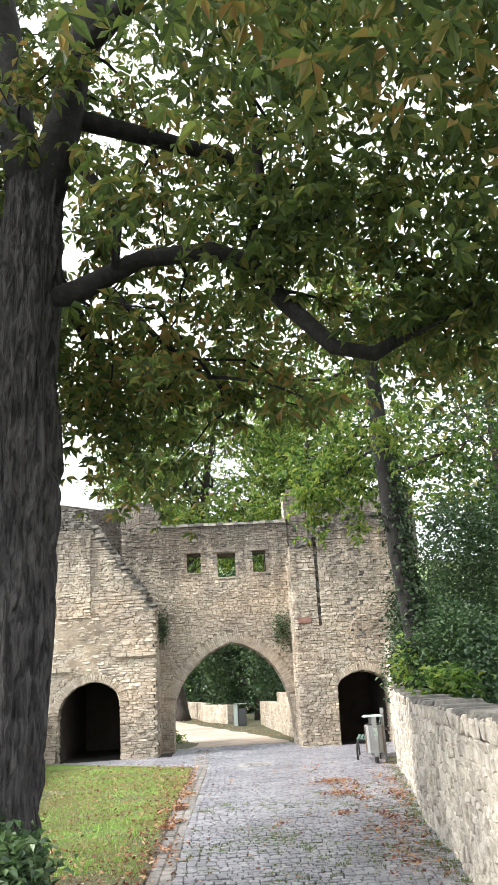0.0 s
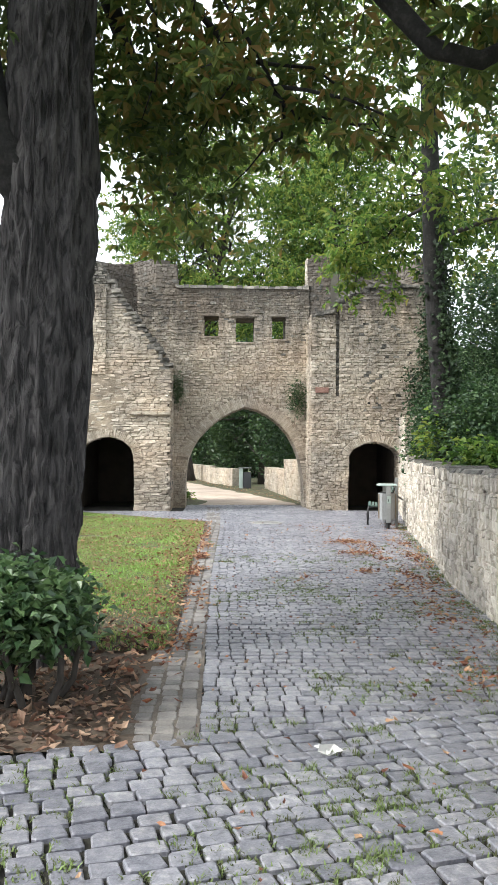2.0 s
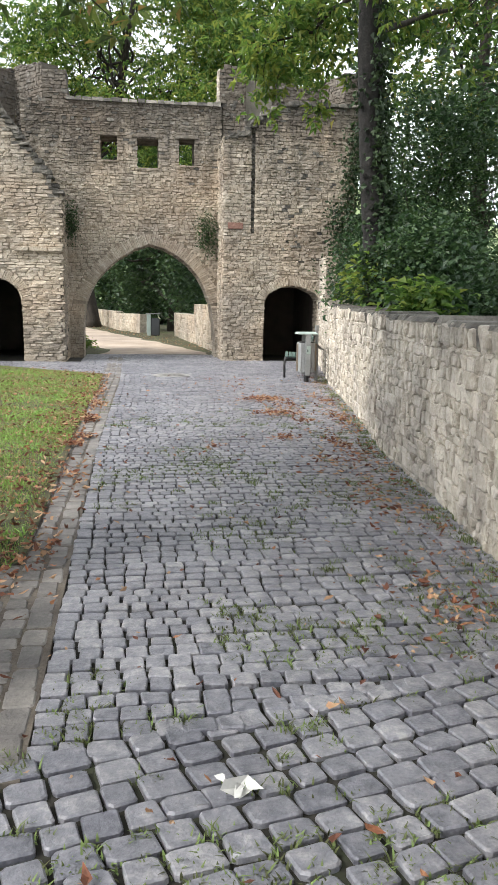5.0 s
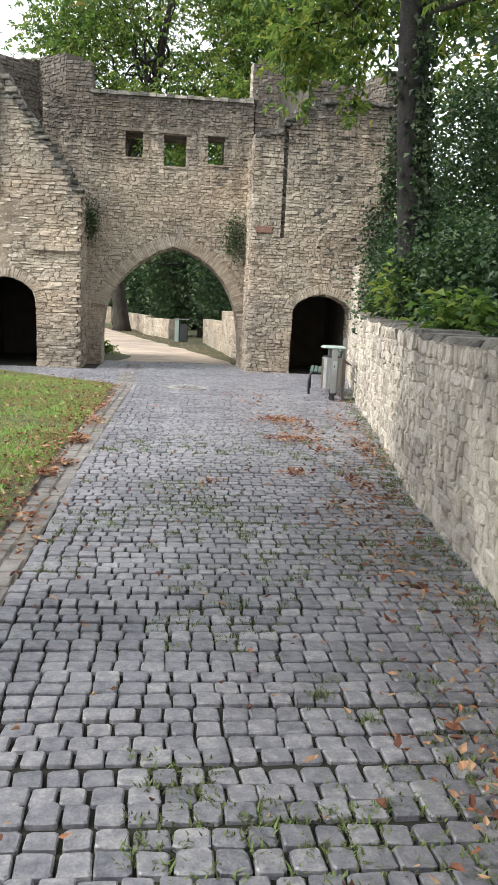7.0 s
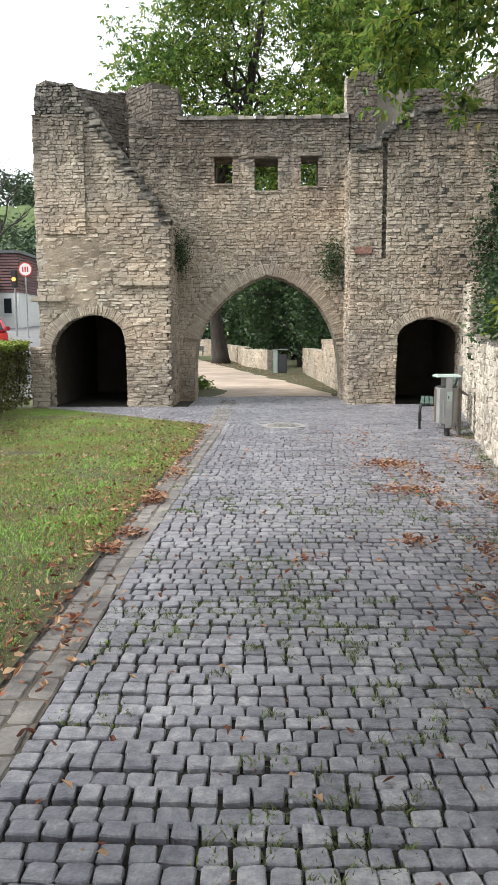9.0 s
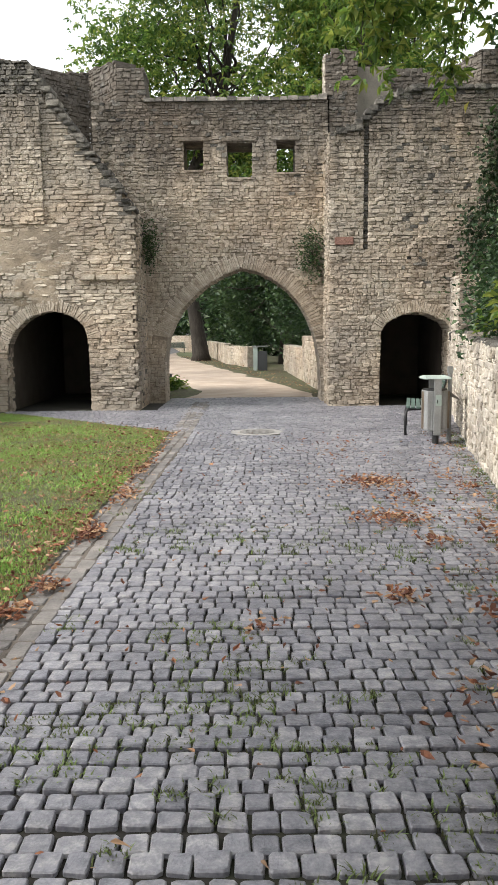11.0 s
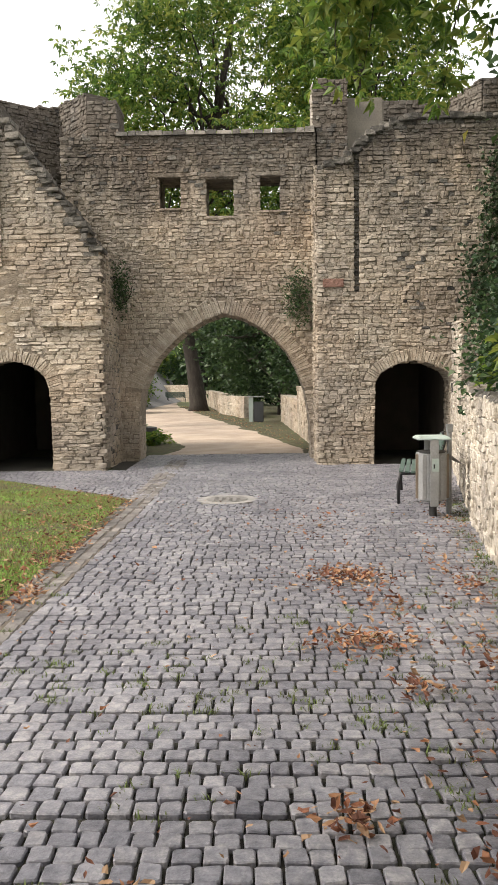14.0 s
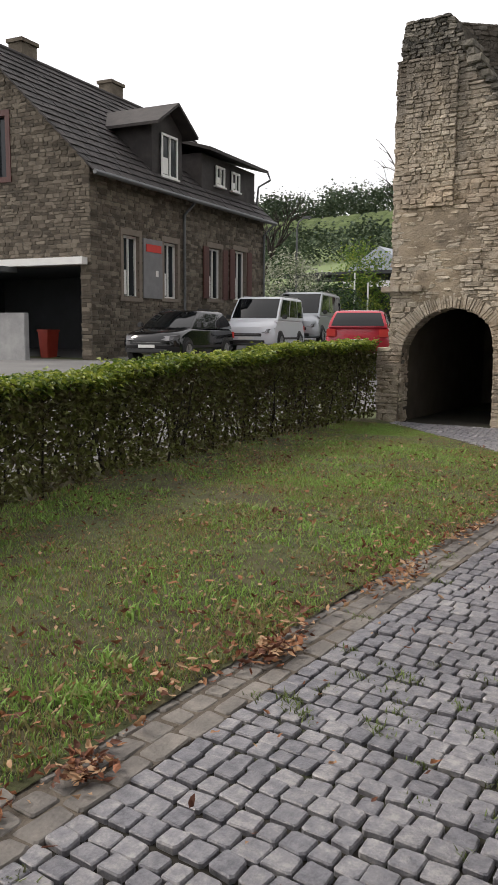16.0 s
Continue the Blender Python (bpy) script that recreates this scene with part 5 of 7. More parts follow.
m_brickclad = material("red_brown_cladding", [(0.13, 0.07, 0.07), (0.19, 0.11, 0.105)], 3, 30, 0.8, 0.2)
m_lamp = bpy.data.materials.new("amber_lamp")
m_lamp.use_nodes = True
_e = m_lamp.node_tree.nodes["Principled BSDF"]
_e.inputs["Base Color"].default_value = (0.8, 0.25, 0.03, 1)
_e.inputs["Emission Color"].default_value = (1.0, 0.32, 0.05, 1)
_e.inputs["Emission Strength"].default_value = 2.0


def paint(name, colour, rough=0.25, metal=0.0):
    m = material(name, [tuple(c * 0.9 for c in colour), colour], 0.6, 30, rough, 0.0, metal=metal)
    m.node_tree.nodes["Principled BSDF"].inputs["Coat Weight"].default_value = 0.25
    m.node_tree.nodes["Principled BSDF"].inputs["Coat Roughness"].default_value = 0.05
    return m


HEDGE = [(-2.6, 6.0), (-3.9, 12.3), (-4.25, 14.0), (-4.65, 15.9), (-4.95, 19.4), (-4.98, 23.3)]


def hedge_x(y):
    return float(np.interp(y, [p[1] for p in HEDGE], [p[0] for p in HEDGE]))


hedge = tagged(empty("hedge", (-4.8, 16, 0)), "clipped hornbeam hedge with bare stems along the lawn", "hedge")
hr = np.random.default_rng(33)
N_H = 78000
y = hr.uniform(7.5, 23.4, N_H)
xf = np.array([hedge_x(v) for v in y])
part_ = hr.random(N_H)
kind_top = part_ < 0.36
depth = np.where(kind_top, hr.uniform(0, 0.7, N_H), np.where(part_ < 0.72, np.abs(hr.normal(0, 0.10, N_H)), np.where(part_ < 0.86, hr.uniform(0.1, 0.6, N_H), 0.7 - np.abs(hr.normal(0, 0.08, N_H)))))
top = 0.99 + 0.038 * (y - 12) + 0.03 * np.sin(y * 1.9) + 0.02 * np.sin(y * 5.1)
z = np.where(kind_top, top + hr.normal(0, 0.035, N_H), top * (1 - hr.random(N_H) ** 1.15 * 0.95))
dense = np.clip((y - 11.5) / 4.0, 0, 1)
keep = kind_top | (hr.random(N_H) < np.clip((z - 0.05) / 0.8, 0.10 + 0.55 * dense, 1))
keep &= ~((~kind_top) & (np.sin(y * 3.1) * np.sin(y * 7.3 + z * 3) < -0.3 - 0.4 * dense) & (z < 0.75))
P = np.stack([xf - depth, y, z], 1)
# crest takes the bright leaf colour, the sides the shaded one
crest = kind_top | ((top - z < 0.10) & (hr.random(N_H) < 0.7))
for pick_, fl, mt in ((keep & crest, 0.8, m_leaf_hedge), (keep & ~crest, 0.1, m_leaf_side)):
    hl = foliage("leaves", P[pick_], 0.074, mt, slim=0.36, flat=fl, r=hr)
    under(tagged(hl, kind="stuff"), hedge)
r = random.Random(35)
for i in range(190):
    yy = r.uniform(7.6, 23.3)
    xx = hedge_x(yy) - r.uniform(0.12, 0.55)
    s = Shape()
    s.tube(limb_path((xx, yy, -0.04), (xx + r.uniform(-.25, .25), yy + r.uniform(-.2, .2), r.uniform(0.8, 1.05)), 0.07, 5, r.randrange(10**6)), [0.017, 0.015, 0.012, 0.009, 0.006], 5, caps=False)
    for _ in range(3):
        zz = r.uniform(0.3, 0.85)
        s.tube(limb_path((xx, yy, zz), (xx + r.uniform(-.35, .35), yy + r.uniform(-.3, .3), zz + r.uniform(.1, .35)), 0.05, 4, r.randrange(10**6)), [0.008, 0.007, 0.005, 0.003], 4, caps=False)
    under(s.make("stem", m_bark2), hedge)

# ---- waste bin, bench, post, manhole cover ----
wb = tagged(empty("waste_bin", (3.16, 17.78, 0)), "grey metal waste bin with a pale lid on a post", "waste bin")


def local(ob, parent):
    ob.parent = parent
    return ob


s = Shape()
oct_ = [(math.cos(a) * 0.19, math.sin(a) * 0.15) for a in [math.pi / 8 + i * math.pi / 4 for i in range(8)]]
s.prism(oct_, 0.20, 0.76, lambda u, w, d: (u, w, d))
local(s.make("bin_body", m_grey, bevel=0.008), wb)
s = Shape()
for i in range(5):
    a = math.pi * (1.12 + 0.19 * i)
    cx, cy = math.cos(a) * 0.185, math.sin(a) * 0.148
    s.box(cx - 0.022, cx + 0.022, cy - 0.012, cy + 0.012, 0.22, 0.74)
    local(s.make("slat", m_grey if i % 2 else m_woodpost, bevel=0.004), wb)
    s = Shape()
local(Shape().box(-0.05, 0.05, -0.19, -0.155, 0.14, 0.92).make("upright", m_grey, bevel=0.006), wb)
local(Shape().box(-0.05, 0.05, 0.155, 0.19, 0.14, 0.92).make("upright", m_grey, bevel=0.006), wb)
s = Shape().add([(-.2, -.2, .915), (.2, -.2, .915), (.2, .2, .915), (-.2, .2, .915), (-.17, -.16, .955), (.17, -.16, .955), (.17, .16, .955), (-.17, .16, .955)],
                [(0, 3, 2, 1), (4, 5, 6, 7), (0, 1, 5, 4), (1, 2, 6, 5), (2, 3, 7, 6), (3, 0, 4, 7)])
local(s.make("lid", m_paletop, bevel=0.012), wb)
local(Shape().box(-0.03, 0.05, -0.2, -0.193, 0.55, 0.70).make("plate", m_paletop), wb)
local(Shape().box(-0.015, 0.0, -0.204, -0.2, 0.585, 0.635).make("lock", m_black), wb)
local(Shape().tube([(0.02, 0, -0.03), (0.02, 0, 0.22)], [0.045, 0.045], 12).make("foot", m_black), wb)
local(Shape().tube([(0, 0, 0.755), (0, 0, 0.775)], [0.165, 0.165], 16).make("rim", m_black), wb)

sp = tagged(empty("marker_post", (3.40, 17.92, 0)), "slim steel post with a small bracket by the wall", "post")
local(Shape().tube([(0, 0, -0.05), (0, 0, 1.06)], [0.032, 0.03], 12).make("pole", m_grey), sp)
local(Shape().box(-0.035, 0.035, -0.036, 0.036, 0.98, 1.08).make("cap", m_grey, bevel=0.006), sp)
local(Shape().add([(0.0, -.06, .66), (.14, -.06, .6), (.14, .06, .6), (0, .06, .66), (0, -.06, .72), (.12, -.06, .63), (.12, .06, .63), (0, .06, .72)],
                  [(0, 3, 2, 1), (4, 5, 6, 7), (0, 1, 5, 4), (1, 2, 6, 5), (2, 3, 7, 6), (3, 0, 4, 7)]).make("bracket", m_iron), sp)

bn = tagged(empty("park_bench", (3.3, 19.35, 0)), "low park bench with dark green mesh seat and back", "bench")
bn.rotation_euler = (0, 0, radians(79))
for i in range(6):
    yy = -0.2 + i * 0.075
    local(Shape().box(-0.8, 0.8, yy, yy + 0.06, 0.415 + 0.006 * abs(i - 3), 0.44 + 0.006 * abs(i - 3)).make("seat_slat", m_green, bevel=0.006), bn)
for i in range(5):
    zz = 0.48 + i * 0.075
    local(Shape().box(-0.8, 0.8, -0.25 - 0.02 * i, -0.225 - 0.02 * i, zz, zz + 0.06).make("back_slat", m_green, bevel=0.006), bn)
for xx in (-0.65, 0.65):
    s = Shape()
    s.tube([(xx, 0.24, 0.0), (xx, 0.25, 0.25), (xx, 0.22, 0.39), (xx, 0.0, 0.405), (xx, -0.2, 0.40), (xx, -0.27, 0.55), (xx, -0.35, 0.86)], [0.022] * 7, 8)
    s.tube([(xx, -0.26, 0.0), (xx, -0.22, 0.25), (xx, -0.2, 0.40)], [0.022] * 3, 8)
    local(s.make("leg", m_black, smooth=True), bn)

m_concrete = material("worn_concrete", [(0.20, 0.19, 0.18), (0.27, 0.26, 0.245), (0.34, 0.325, 0.305)], 6, 60, 0.85, 0.4)
m_render = material("grey_render", [(0.30, 0.30, 0.30), (0.38, 0.38, 0.375), (0.44, 0.44, 0.43)], 2, 50, 0.9, 0.3, stain=0.4)
mh = tagged(empty("manhole_cover", (0.675, 19.3, 0)), "round iron manhole cover set in a concrete ring", "manhole cover")
local(Shape().tube([(0, 0, -0.04), (0, 0, 0.002)], [0.42, 0.42], 40).make("ring", m_concrete), mh)
local(Shape().tube([(0, 0, -0.03), (0, 0, 0.008)], [0.28, 0.28], 40).make("lid", m_iron), mh)
for i in range(4):
    for j in range(4):
        px, py = -0.15 + i * 0.1, -0.15 + j * 0.1
        local(Shape().box(px - .03, px + .03, py - .03, py + .03, 0.0082, 0.013).make("stud", m_iron, bevel=0.003), mh)


# ---- parked vehicles ----
m_headlamp = material("clear_headlamp", [(0.10, 0.10, 0.105), (0.20, 0.20, 0.21)], 12, 60, 0.15, 0.1, metal=0.3)
m_carglass = bpy.data.materials.new("car_glass")
m_carglass.use_nodes = True
_g = m_carglass.node_tree.nodes["Principled BSDF"]
_g.inputs["Base Color"].default_value = (0.006, 0.007, 0.008, 1)
_g.inputs["Roughness"].default_value = 0.04
_g.inputs["Specular IOR Level"].default_value = 0.5


def car(name, label, at, turn, body, L=4.3, W=1.76, H=1.48, belt=0.92, hood=0.95, cab=(-0.46, 0.30, -0.38, 0.10), bonnet=0.78, rear=0.5, van=False, wheel=0.31):
    """Length along +x (the nose). cab: the cabin's rear and front at the belt and at the roof, as shares of the length."""
    t = tagged(empty(name, at), label, "car")
    t.rotation_euler = (0, 0, turn)
    m_trim = m_black
    hw = W / 2
    f, b = L / 2, -L / 2
    rb, fb, rt, ft = (c * L for c in cab)
    prof = [(b + 0.04, 0.28), (b - 0.01, 0.40), (b, 0.62), (b + 0.03, belt - 0.12), (b + 0.08, belt), (rb + 0.06, belt + 0.03), (fb, belt + 0.03), (fb + 0.25 * (f - fb), belt * 0.45 + bonnet * 0.55 + 0.03), (f - 0.34, bonnet), (f - 0.16, bonnet - 0.06), (f - 0.05, bonnet - 0.17),
            (f, 0.55), (f, 0.40), (f - 0.04, 0.26), (f - 0.35, 0.20), (b + 0.35, 0.22)]
    s = Shape()
    n = len(prof)
    across = (-1.0, -0.97, -0.9, -0.7, -0.35, 0.0, 0.35, 0.7, 0.9, 0.97, 1.0)
    zc = 0.55
    for v in across:
        e = abs(v) ** 5
        edge = max(0.0, (abs(v) - 0.9) / 0.1) ** 2
        for (x, z) in prof:
            cx = x - (0.30 * e * (x > f - 0.5) - 0.16 * e * (x < b + 0.3)) * (1 if abs(x) > L * 0.36 else 0)
            cz = z - (0.035 * e + 0.05 * edge) * (1 if z > zc else -0.6)
            s.v.append((cx, v * hw * (1 - 0.05 * max(0, z - 0.62) / 0.4), cz))
    for k in range(len(across) - 1):
        for i in range(n):
            j = (i + 1) % n
            s.f.append((k * n + i, k * n + j, (k + 1) * n + j, (k + 1) * n + i))
    m_ = len(across)
    s.f += [tuple(range(n)), tuple(range(m_ * n - 1, (m_ - 1) * n - 1, -1))]
    s.mi = [0] * len(s.f)
    bd = s.make("body", body, smooth=True, fix=True)
    bd.data.set_sharp_from_angle(angle=0.5)
    local(bd, t)
    cw = hw * 0.92
    rw = hw * (0.84 if van else 0.74)
    zb, zt = belt - 0.01, H

    def shell(side, u, w, off=0.0):
        """A point of the curved cabin: side 0 front, 1 rear, 2 and 3 the flanks; u across from -1 to 1, w up from 0 to 1."""
        lift = w - 0.0
        xf_ = fb + (ft - fb) * lift + 0.05 * math.sin(math.pi * lift)
        xr_ = rb + (rt - rb) * lift ** 1.3 - 0.03 * math.sin(math.pi * lift)
        yw = cw + (rw - cw) * lift ** 1.25
        zz = zb + (zt - 0.05 - zb) * w
        if side == 0:
            return (xf_ + 0.13 * (1 - u * u) - 0.13 * u ** 8 * 0 + off, yw * u, zz + off * 0.5)
        if side == 1:
            return (xr_ - 0.07 * (1 - u * u) - off, yw * u, zz)
        sg = -1 if side == 2 else 1
        x = xr_ + (xf_ - xr_) * (u + 1) / 2
        return (x, sg * (yw + 0.03 * (1 - u * u) + off), zz + off * 0.3)

    def grid(sides_, us, ws_, off):
        s = Shape()
        for w in ws_:
            s.v += [shell(sides_, u, w, off) for u in us]
        k = len(us)
        for i in range(len(ws_) - 1):
            s.f += [(i * k + j, i * k + j + 1, (i + 1) * k + j + 1, (i + 1) * k + j) for j in range(k - 1)]
        s.mi = [0] * len(s.f)
        return s
    U = [-1 + 2 * i / 10 for i in range(11)]
    s = Shape()
    loops = []
    for w, ins, dz in ((0, 0, 0), (.2, 0, 0), (.4, 0, 0), (.6, 0, 0), (.8, 0, 0), (.94, 0, 0), (1.0, 0.02, 0.012), (1.0, 0.07, 0.03), (1.0, 0.18, 0.045), (1.0, 0.40, 0.055)):
        ring = [shell(0, u, w) for u in U] + [shell(3, -u, w) for u in U[1:-1]] + [shell(1, -u, w) for u in U] + [shell(2, u, w) for u in U[1:-1]]
        mx = (min(q[0] for q in ring) + max(q[0] for q in ring)) / 2
        loops.append([(q[0] - math.copysign(min(abs(q[0] - mx), ins * 1.6), q[0] - mx), q[1] - math.copysign(min(abs(q[1]), ins), q[1]), q[2] + dz) for q in ring])
    k = len(loops[0])
    for lp in loops:
        s.v += lp
    for i in range(len(loops) - 1):
        s.f += [(i * k + j, i * k + (j + 1) % k, (i + 1) * k + (j + 1) % k, (i + 1) * k + j) for j in range(k)]
    s.f += [tuple(range((len(loops) - 1) * k, len(loops) * k))]
    s.mi = [0] * len(s.f)
    cb = s.make("cabin", body, smooth=True, fix=True)
    cb.data.set_sharp_from_angle(angle=0.9)
    local(cb, t)

    def pane(nm, side, u0, u1, w0, w1):
        us = [u0 + (u1 - u0) * i / 8 for i in range(9)]
        ws_ = [w0 + (w1 - w0) * i / 6 for i in range(7)]
        local(grid(side, us, ws_, 0.006).make(nm, m_carglass, smooth=True, fix=True), t)
    pane("windscreen", 0, -0.93, 0.93, 0.08, 0.95)
    pane("rear_window", 1, -0.9, 0.9, 0.1, 0.93)
    cuts = ((-0.94, -0.42), (-0.36, 0.24), (0.30, 0.90)) if (van or L > 4.2) else ((-0.86, -0.06), (0.02, 0.88))
    for u0, u1 in cuts:
        for sd in (2, 3):
            pane("side_window", sd, u0, u1, 0.14, 0.90)
    for sx in (f - 0.82 if not van else f - 0.86, b + 0.78):
        for sy in (-1, 1):
            wv = empty("wheel", (sx, sy * (hw - 0.055), wheel))
            wv.parent = t
            s = Shape()
            k = 24
            for (dy, rr) in ((-0.10, wheel - 0.10), (-0.11, wheel - 0.02), (-0.08, wheel), (0.08, wheel), (0.11, wheel - 0.02), (0.10, wheel - 0.10)):
                s.v += [(math.cos(2 * math.pi * i / k) * rr, dy, math.sin(2 * math.pi * i / k) * rr) for i in range(k)]
            for q in range(5):
                s.f += [(q * k + i, q * k + (i + 1) % k, (q + 1) * k + (i + 1) % k, (q + 1) * k + i) for i in range(k)]
            s.mi = [0] * len(s.f)
            local(s.make("tyre", m_rubber, smooth=True), wv)
            s = Shape().tube([(0, -0.085, 0), (0, 0.085, 0)], [wheel - 0.095] * 2, 20)
            for i in range(5):
                a = 2 * math.pi * i / 5
                s.tube([(0, sy * 0.09, 0), (math.cos(a) * (wheel - 0.11), sy * 0.09, math.sin(a) * (wheel - 0.11))], [0.03, 0.022], 6)
            local(s.make("rim", m_grey), wv)
            # black disc on the solid body, standing for the shaded wheel well
            s = Shape().tube([(sx, sy * (hw - 0.16), wheel + 0.02), (sx, sy * (hw + 0.003), wheel + 0.02)], [wheel + 0.055] * 2, 22)
            local(s.make("wheel_arch", m_trim), t)
    for sy in (-1, 1):
        s = Shape().add([(f - 0.34, sy * (hw - 0.06), 0.66), (f - 0.03, sy * (hw - 0.22), 0.60), (f - 0.04, sy * (hw - 0.46), 0.62), (f - 0.30, sy * (hw - 0.42), 0.74), (f - 0.34, sy * (hw - 0.02), 0.76), (f - 0.10, sy * (hw - 0.20), 0.73), (f - 0.12, sy * (hw - 0.42), 0.73), (f - 0.36, sy * (hw - 0.38), 0.79)],
                        [(0, 1, 2, 3), (7, 6, 5, 4), (0, 4, 5, 1), (1, 5, 6, 2), (2, 6, 7, 3), (3, 7, 4, 0)])
        local(s.make("headlight", m_headlamp, fix=True), t)
        local(Shape().box(b - 0.012, b + 0.12, sy * hw - sy * 0.28 if sy > 0 else -hw + 0.04, hw - 0.04 if sy > 0 else -hw + 0.28, 0.66, 0.86).make("tail_light", m_signred, bevel=0.01), t)
        local(Shape().box(fb - 0.28, fb - 0.16, min(sy * (hw + 0.0), sy * (hw + 0.17)), max(sy * (hw + 0.0), sy * (hw + 0.17)), belt + 0.03, belt + 0.17).make("wing_mirror", body if not van else m_black, bevel=0.025), t)
    local(Shape().box(f - 0.06, f + 0.012, -0.52, 0.52, 0.50, 0.60).make("grille", m_black, bevel=0.012), t)
    local(Shape().box(f - 0.04, f + 0.016, -0.45, 0.45, 0.545, 0.565).make("chrome_bar", m_grey, bevel=0.005), t)
    local(Shape().box(f - 0.06, f + 0.014, -0.62, 0.62, 0.27, 0.38).make("air_intake", m_black, bevel=0.012), t)
    local(Shape().box(f + 0.0, f + 0.022, -0.26, 0.26, 0.405, 0.49).make("number_plate", m_white), t)
    local(Shape().box(b - 0.022, b + 0.0, -0.26, 0.26, 0.50, 0.60).make("number_plate", m_white), t)
    for sy in (-1, 1):
        local(Shape().box(b + 0.9, f - 0.95, sy * hw - 0.012, sy * hw + 0.012, 0.40, 0.47).make("side_trim", m_black, bevel=0.005), t)
        local(Shape().box(rt + 0.1, ft - 0.1, sy * rw * 0.86 - 0.02, sy * rw * 0.86 + 0.02, H - 0.005, H + 0.035).make("roof_rail", m_black if not van else m_grey, bevel=0.008), t)
    return t


p_black = paint("black_car_paint", (0.004, 0.004, 0.005), 0.12)
p_white = paint("white_car_paint", (0.62, 0.64, 0.68), 0.3)
p_silver = paint("silver_car_paint", (0.42, 0.44, 0.47), 0.3, 0.5)
p_red = paint("red_car_paint", (0.45, 0.03, 0.05), 0.25)
nose = radians(-90 + 7)
car("hatchback_car", "black hatchback parked by the stone house", (-13.9, 28.7, ground_z(-13.9, 28.7)), radians(-78), p_black, 4.3, 1.78, 1.50, 0.95, bonnet=0.86, cab=(-0.47, 0.22, -0.36, 0.02))
car("van", "white delivery van with dark windows parked in the street", (-13.75, 33.2, ground_z(-13.75, 33.2)), radians(-76), p_white, 3.9, 1.83, 1.84, 1.05, bonnet=0.98, cab=(-0.49, 0.30, -0.47, 0.13), van=True)
car("van", "silver minibus with dark side windows parked in the street", (-14.7, 37.9, ground_z(-14.7, 37.9)), radians(-74), p_silver, 4.9, 1.90, 1.97, 1.08, bonnet=1.0, cab=(-0.49, 0.36, -0.48, 0.20), van=True)
car("hatchback_car", "red hatchback parked behind the hedge", (-8.9, 30.9, ground_z(-8.9, 30.9)), radians(111), p_red, 4.0, 1.72, 1.38, 0.92, bonnet=0.84, cab=(-0.485, 0.22, -0.40, 0.03))

# ---- stone house with tiled roof ----
HA = Vector((-16.5, 27.6, 0.7))
HF, HN = Vector((-0.125, 0.992, 0)).normalized(), Vector((0.992, 0.125, 0)).normalized()
HL, HB, EAVE, RIDGE = 12.2, 8.8, 5.85, 10.0


def hp(a, b, z):
    """A place at the house: a along the front, b inward from it, z above its foot."""
    return HA + HF * a - HN * b + Z * z


HWIN = [(1.66, 2.55, 1.99, 3.98), (4.10, 5.0, 2.05, 3.98), (7.3, 8.3, 2.15, 4.10), (9.45, 10.45, 2.2, 4.18)]
house = masonry("house", hp(0, 0, 0), HF, HN, -0.4, EAVE, lambda v: (0.0, HL), 0.4, windows=HWIN, course=(0.08, 0.15), width=(0.14, 0.38), proud=(0.008, 0.024), seed=71,
                label="dark rubble-stone house with steep tiled roof and dormers", mats=(m_house, m_house), core_mat=m_housemortar, kind="thing")
house["category"] = "house"
del house["kind"]


def gable_ends(v):
    if v < EAVE:
        return (-HB, 0.0)
    k = (v - EAVE) / (RIDGE - EAVE) * HB / 2
    return (-HB + k, -k) if k < HB / 2 - 0.1 else None


masonry("gable", hp(0, 0, 0), HN, -HF, -0.4, RIDGE - 0.2, gable_ends, 0.4, windows=[(-4.4, -3.2, 5.7, 7.6), (-8.3, -0.4, -0.5, 2.88)], course=(0.08, 0.15), width=(0.14, 0.38), proud=(0.008, 0.024), seed=72,
        mats=(m_house, m_house), core_mat=m_housemortar, parent=house)
masonry("rear_gable", hp(HL, 0, 0), HN, HF, -0.4, RIDGE - 0.2, gable_ends, 0.4, course=(0.3, 0.4), width=(0.5, 0.9), proud=(0.01, 0.03), seed=73, mats=(m_house, m_house), core_mat=m_housemortar, parent=house)
s = Shape()
s.add([hp(0.3, HB, -0.4), hp(HL - 0.3, HB, -0.4), hp(HL - 0.3, HB, EAVE), hp(0.3, HB, EAVE), hp(0.3, HB - .4, -0.4), hp(HL - .3, HB - .4, -0.4), hp(HL - .3, HB - .4, EAVE), hp(.3, HB - .4, EAVE)],
      [(0, 1, 2, 3), (7, 6, 5, 4), (0, 4, 5, 1), (1, 5, 6, 2), (2, 6, 7, 3), (3, 7, 4, 0)])
s.make("rear_wall", m_housemortar, house, fix=True)


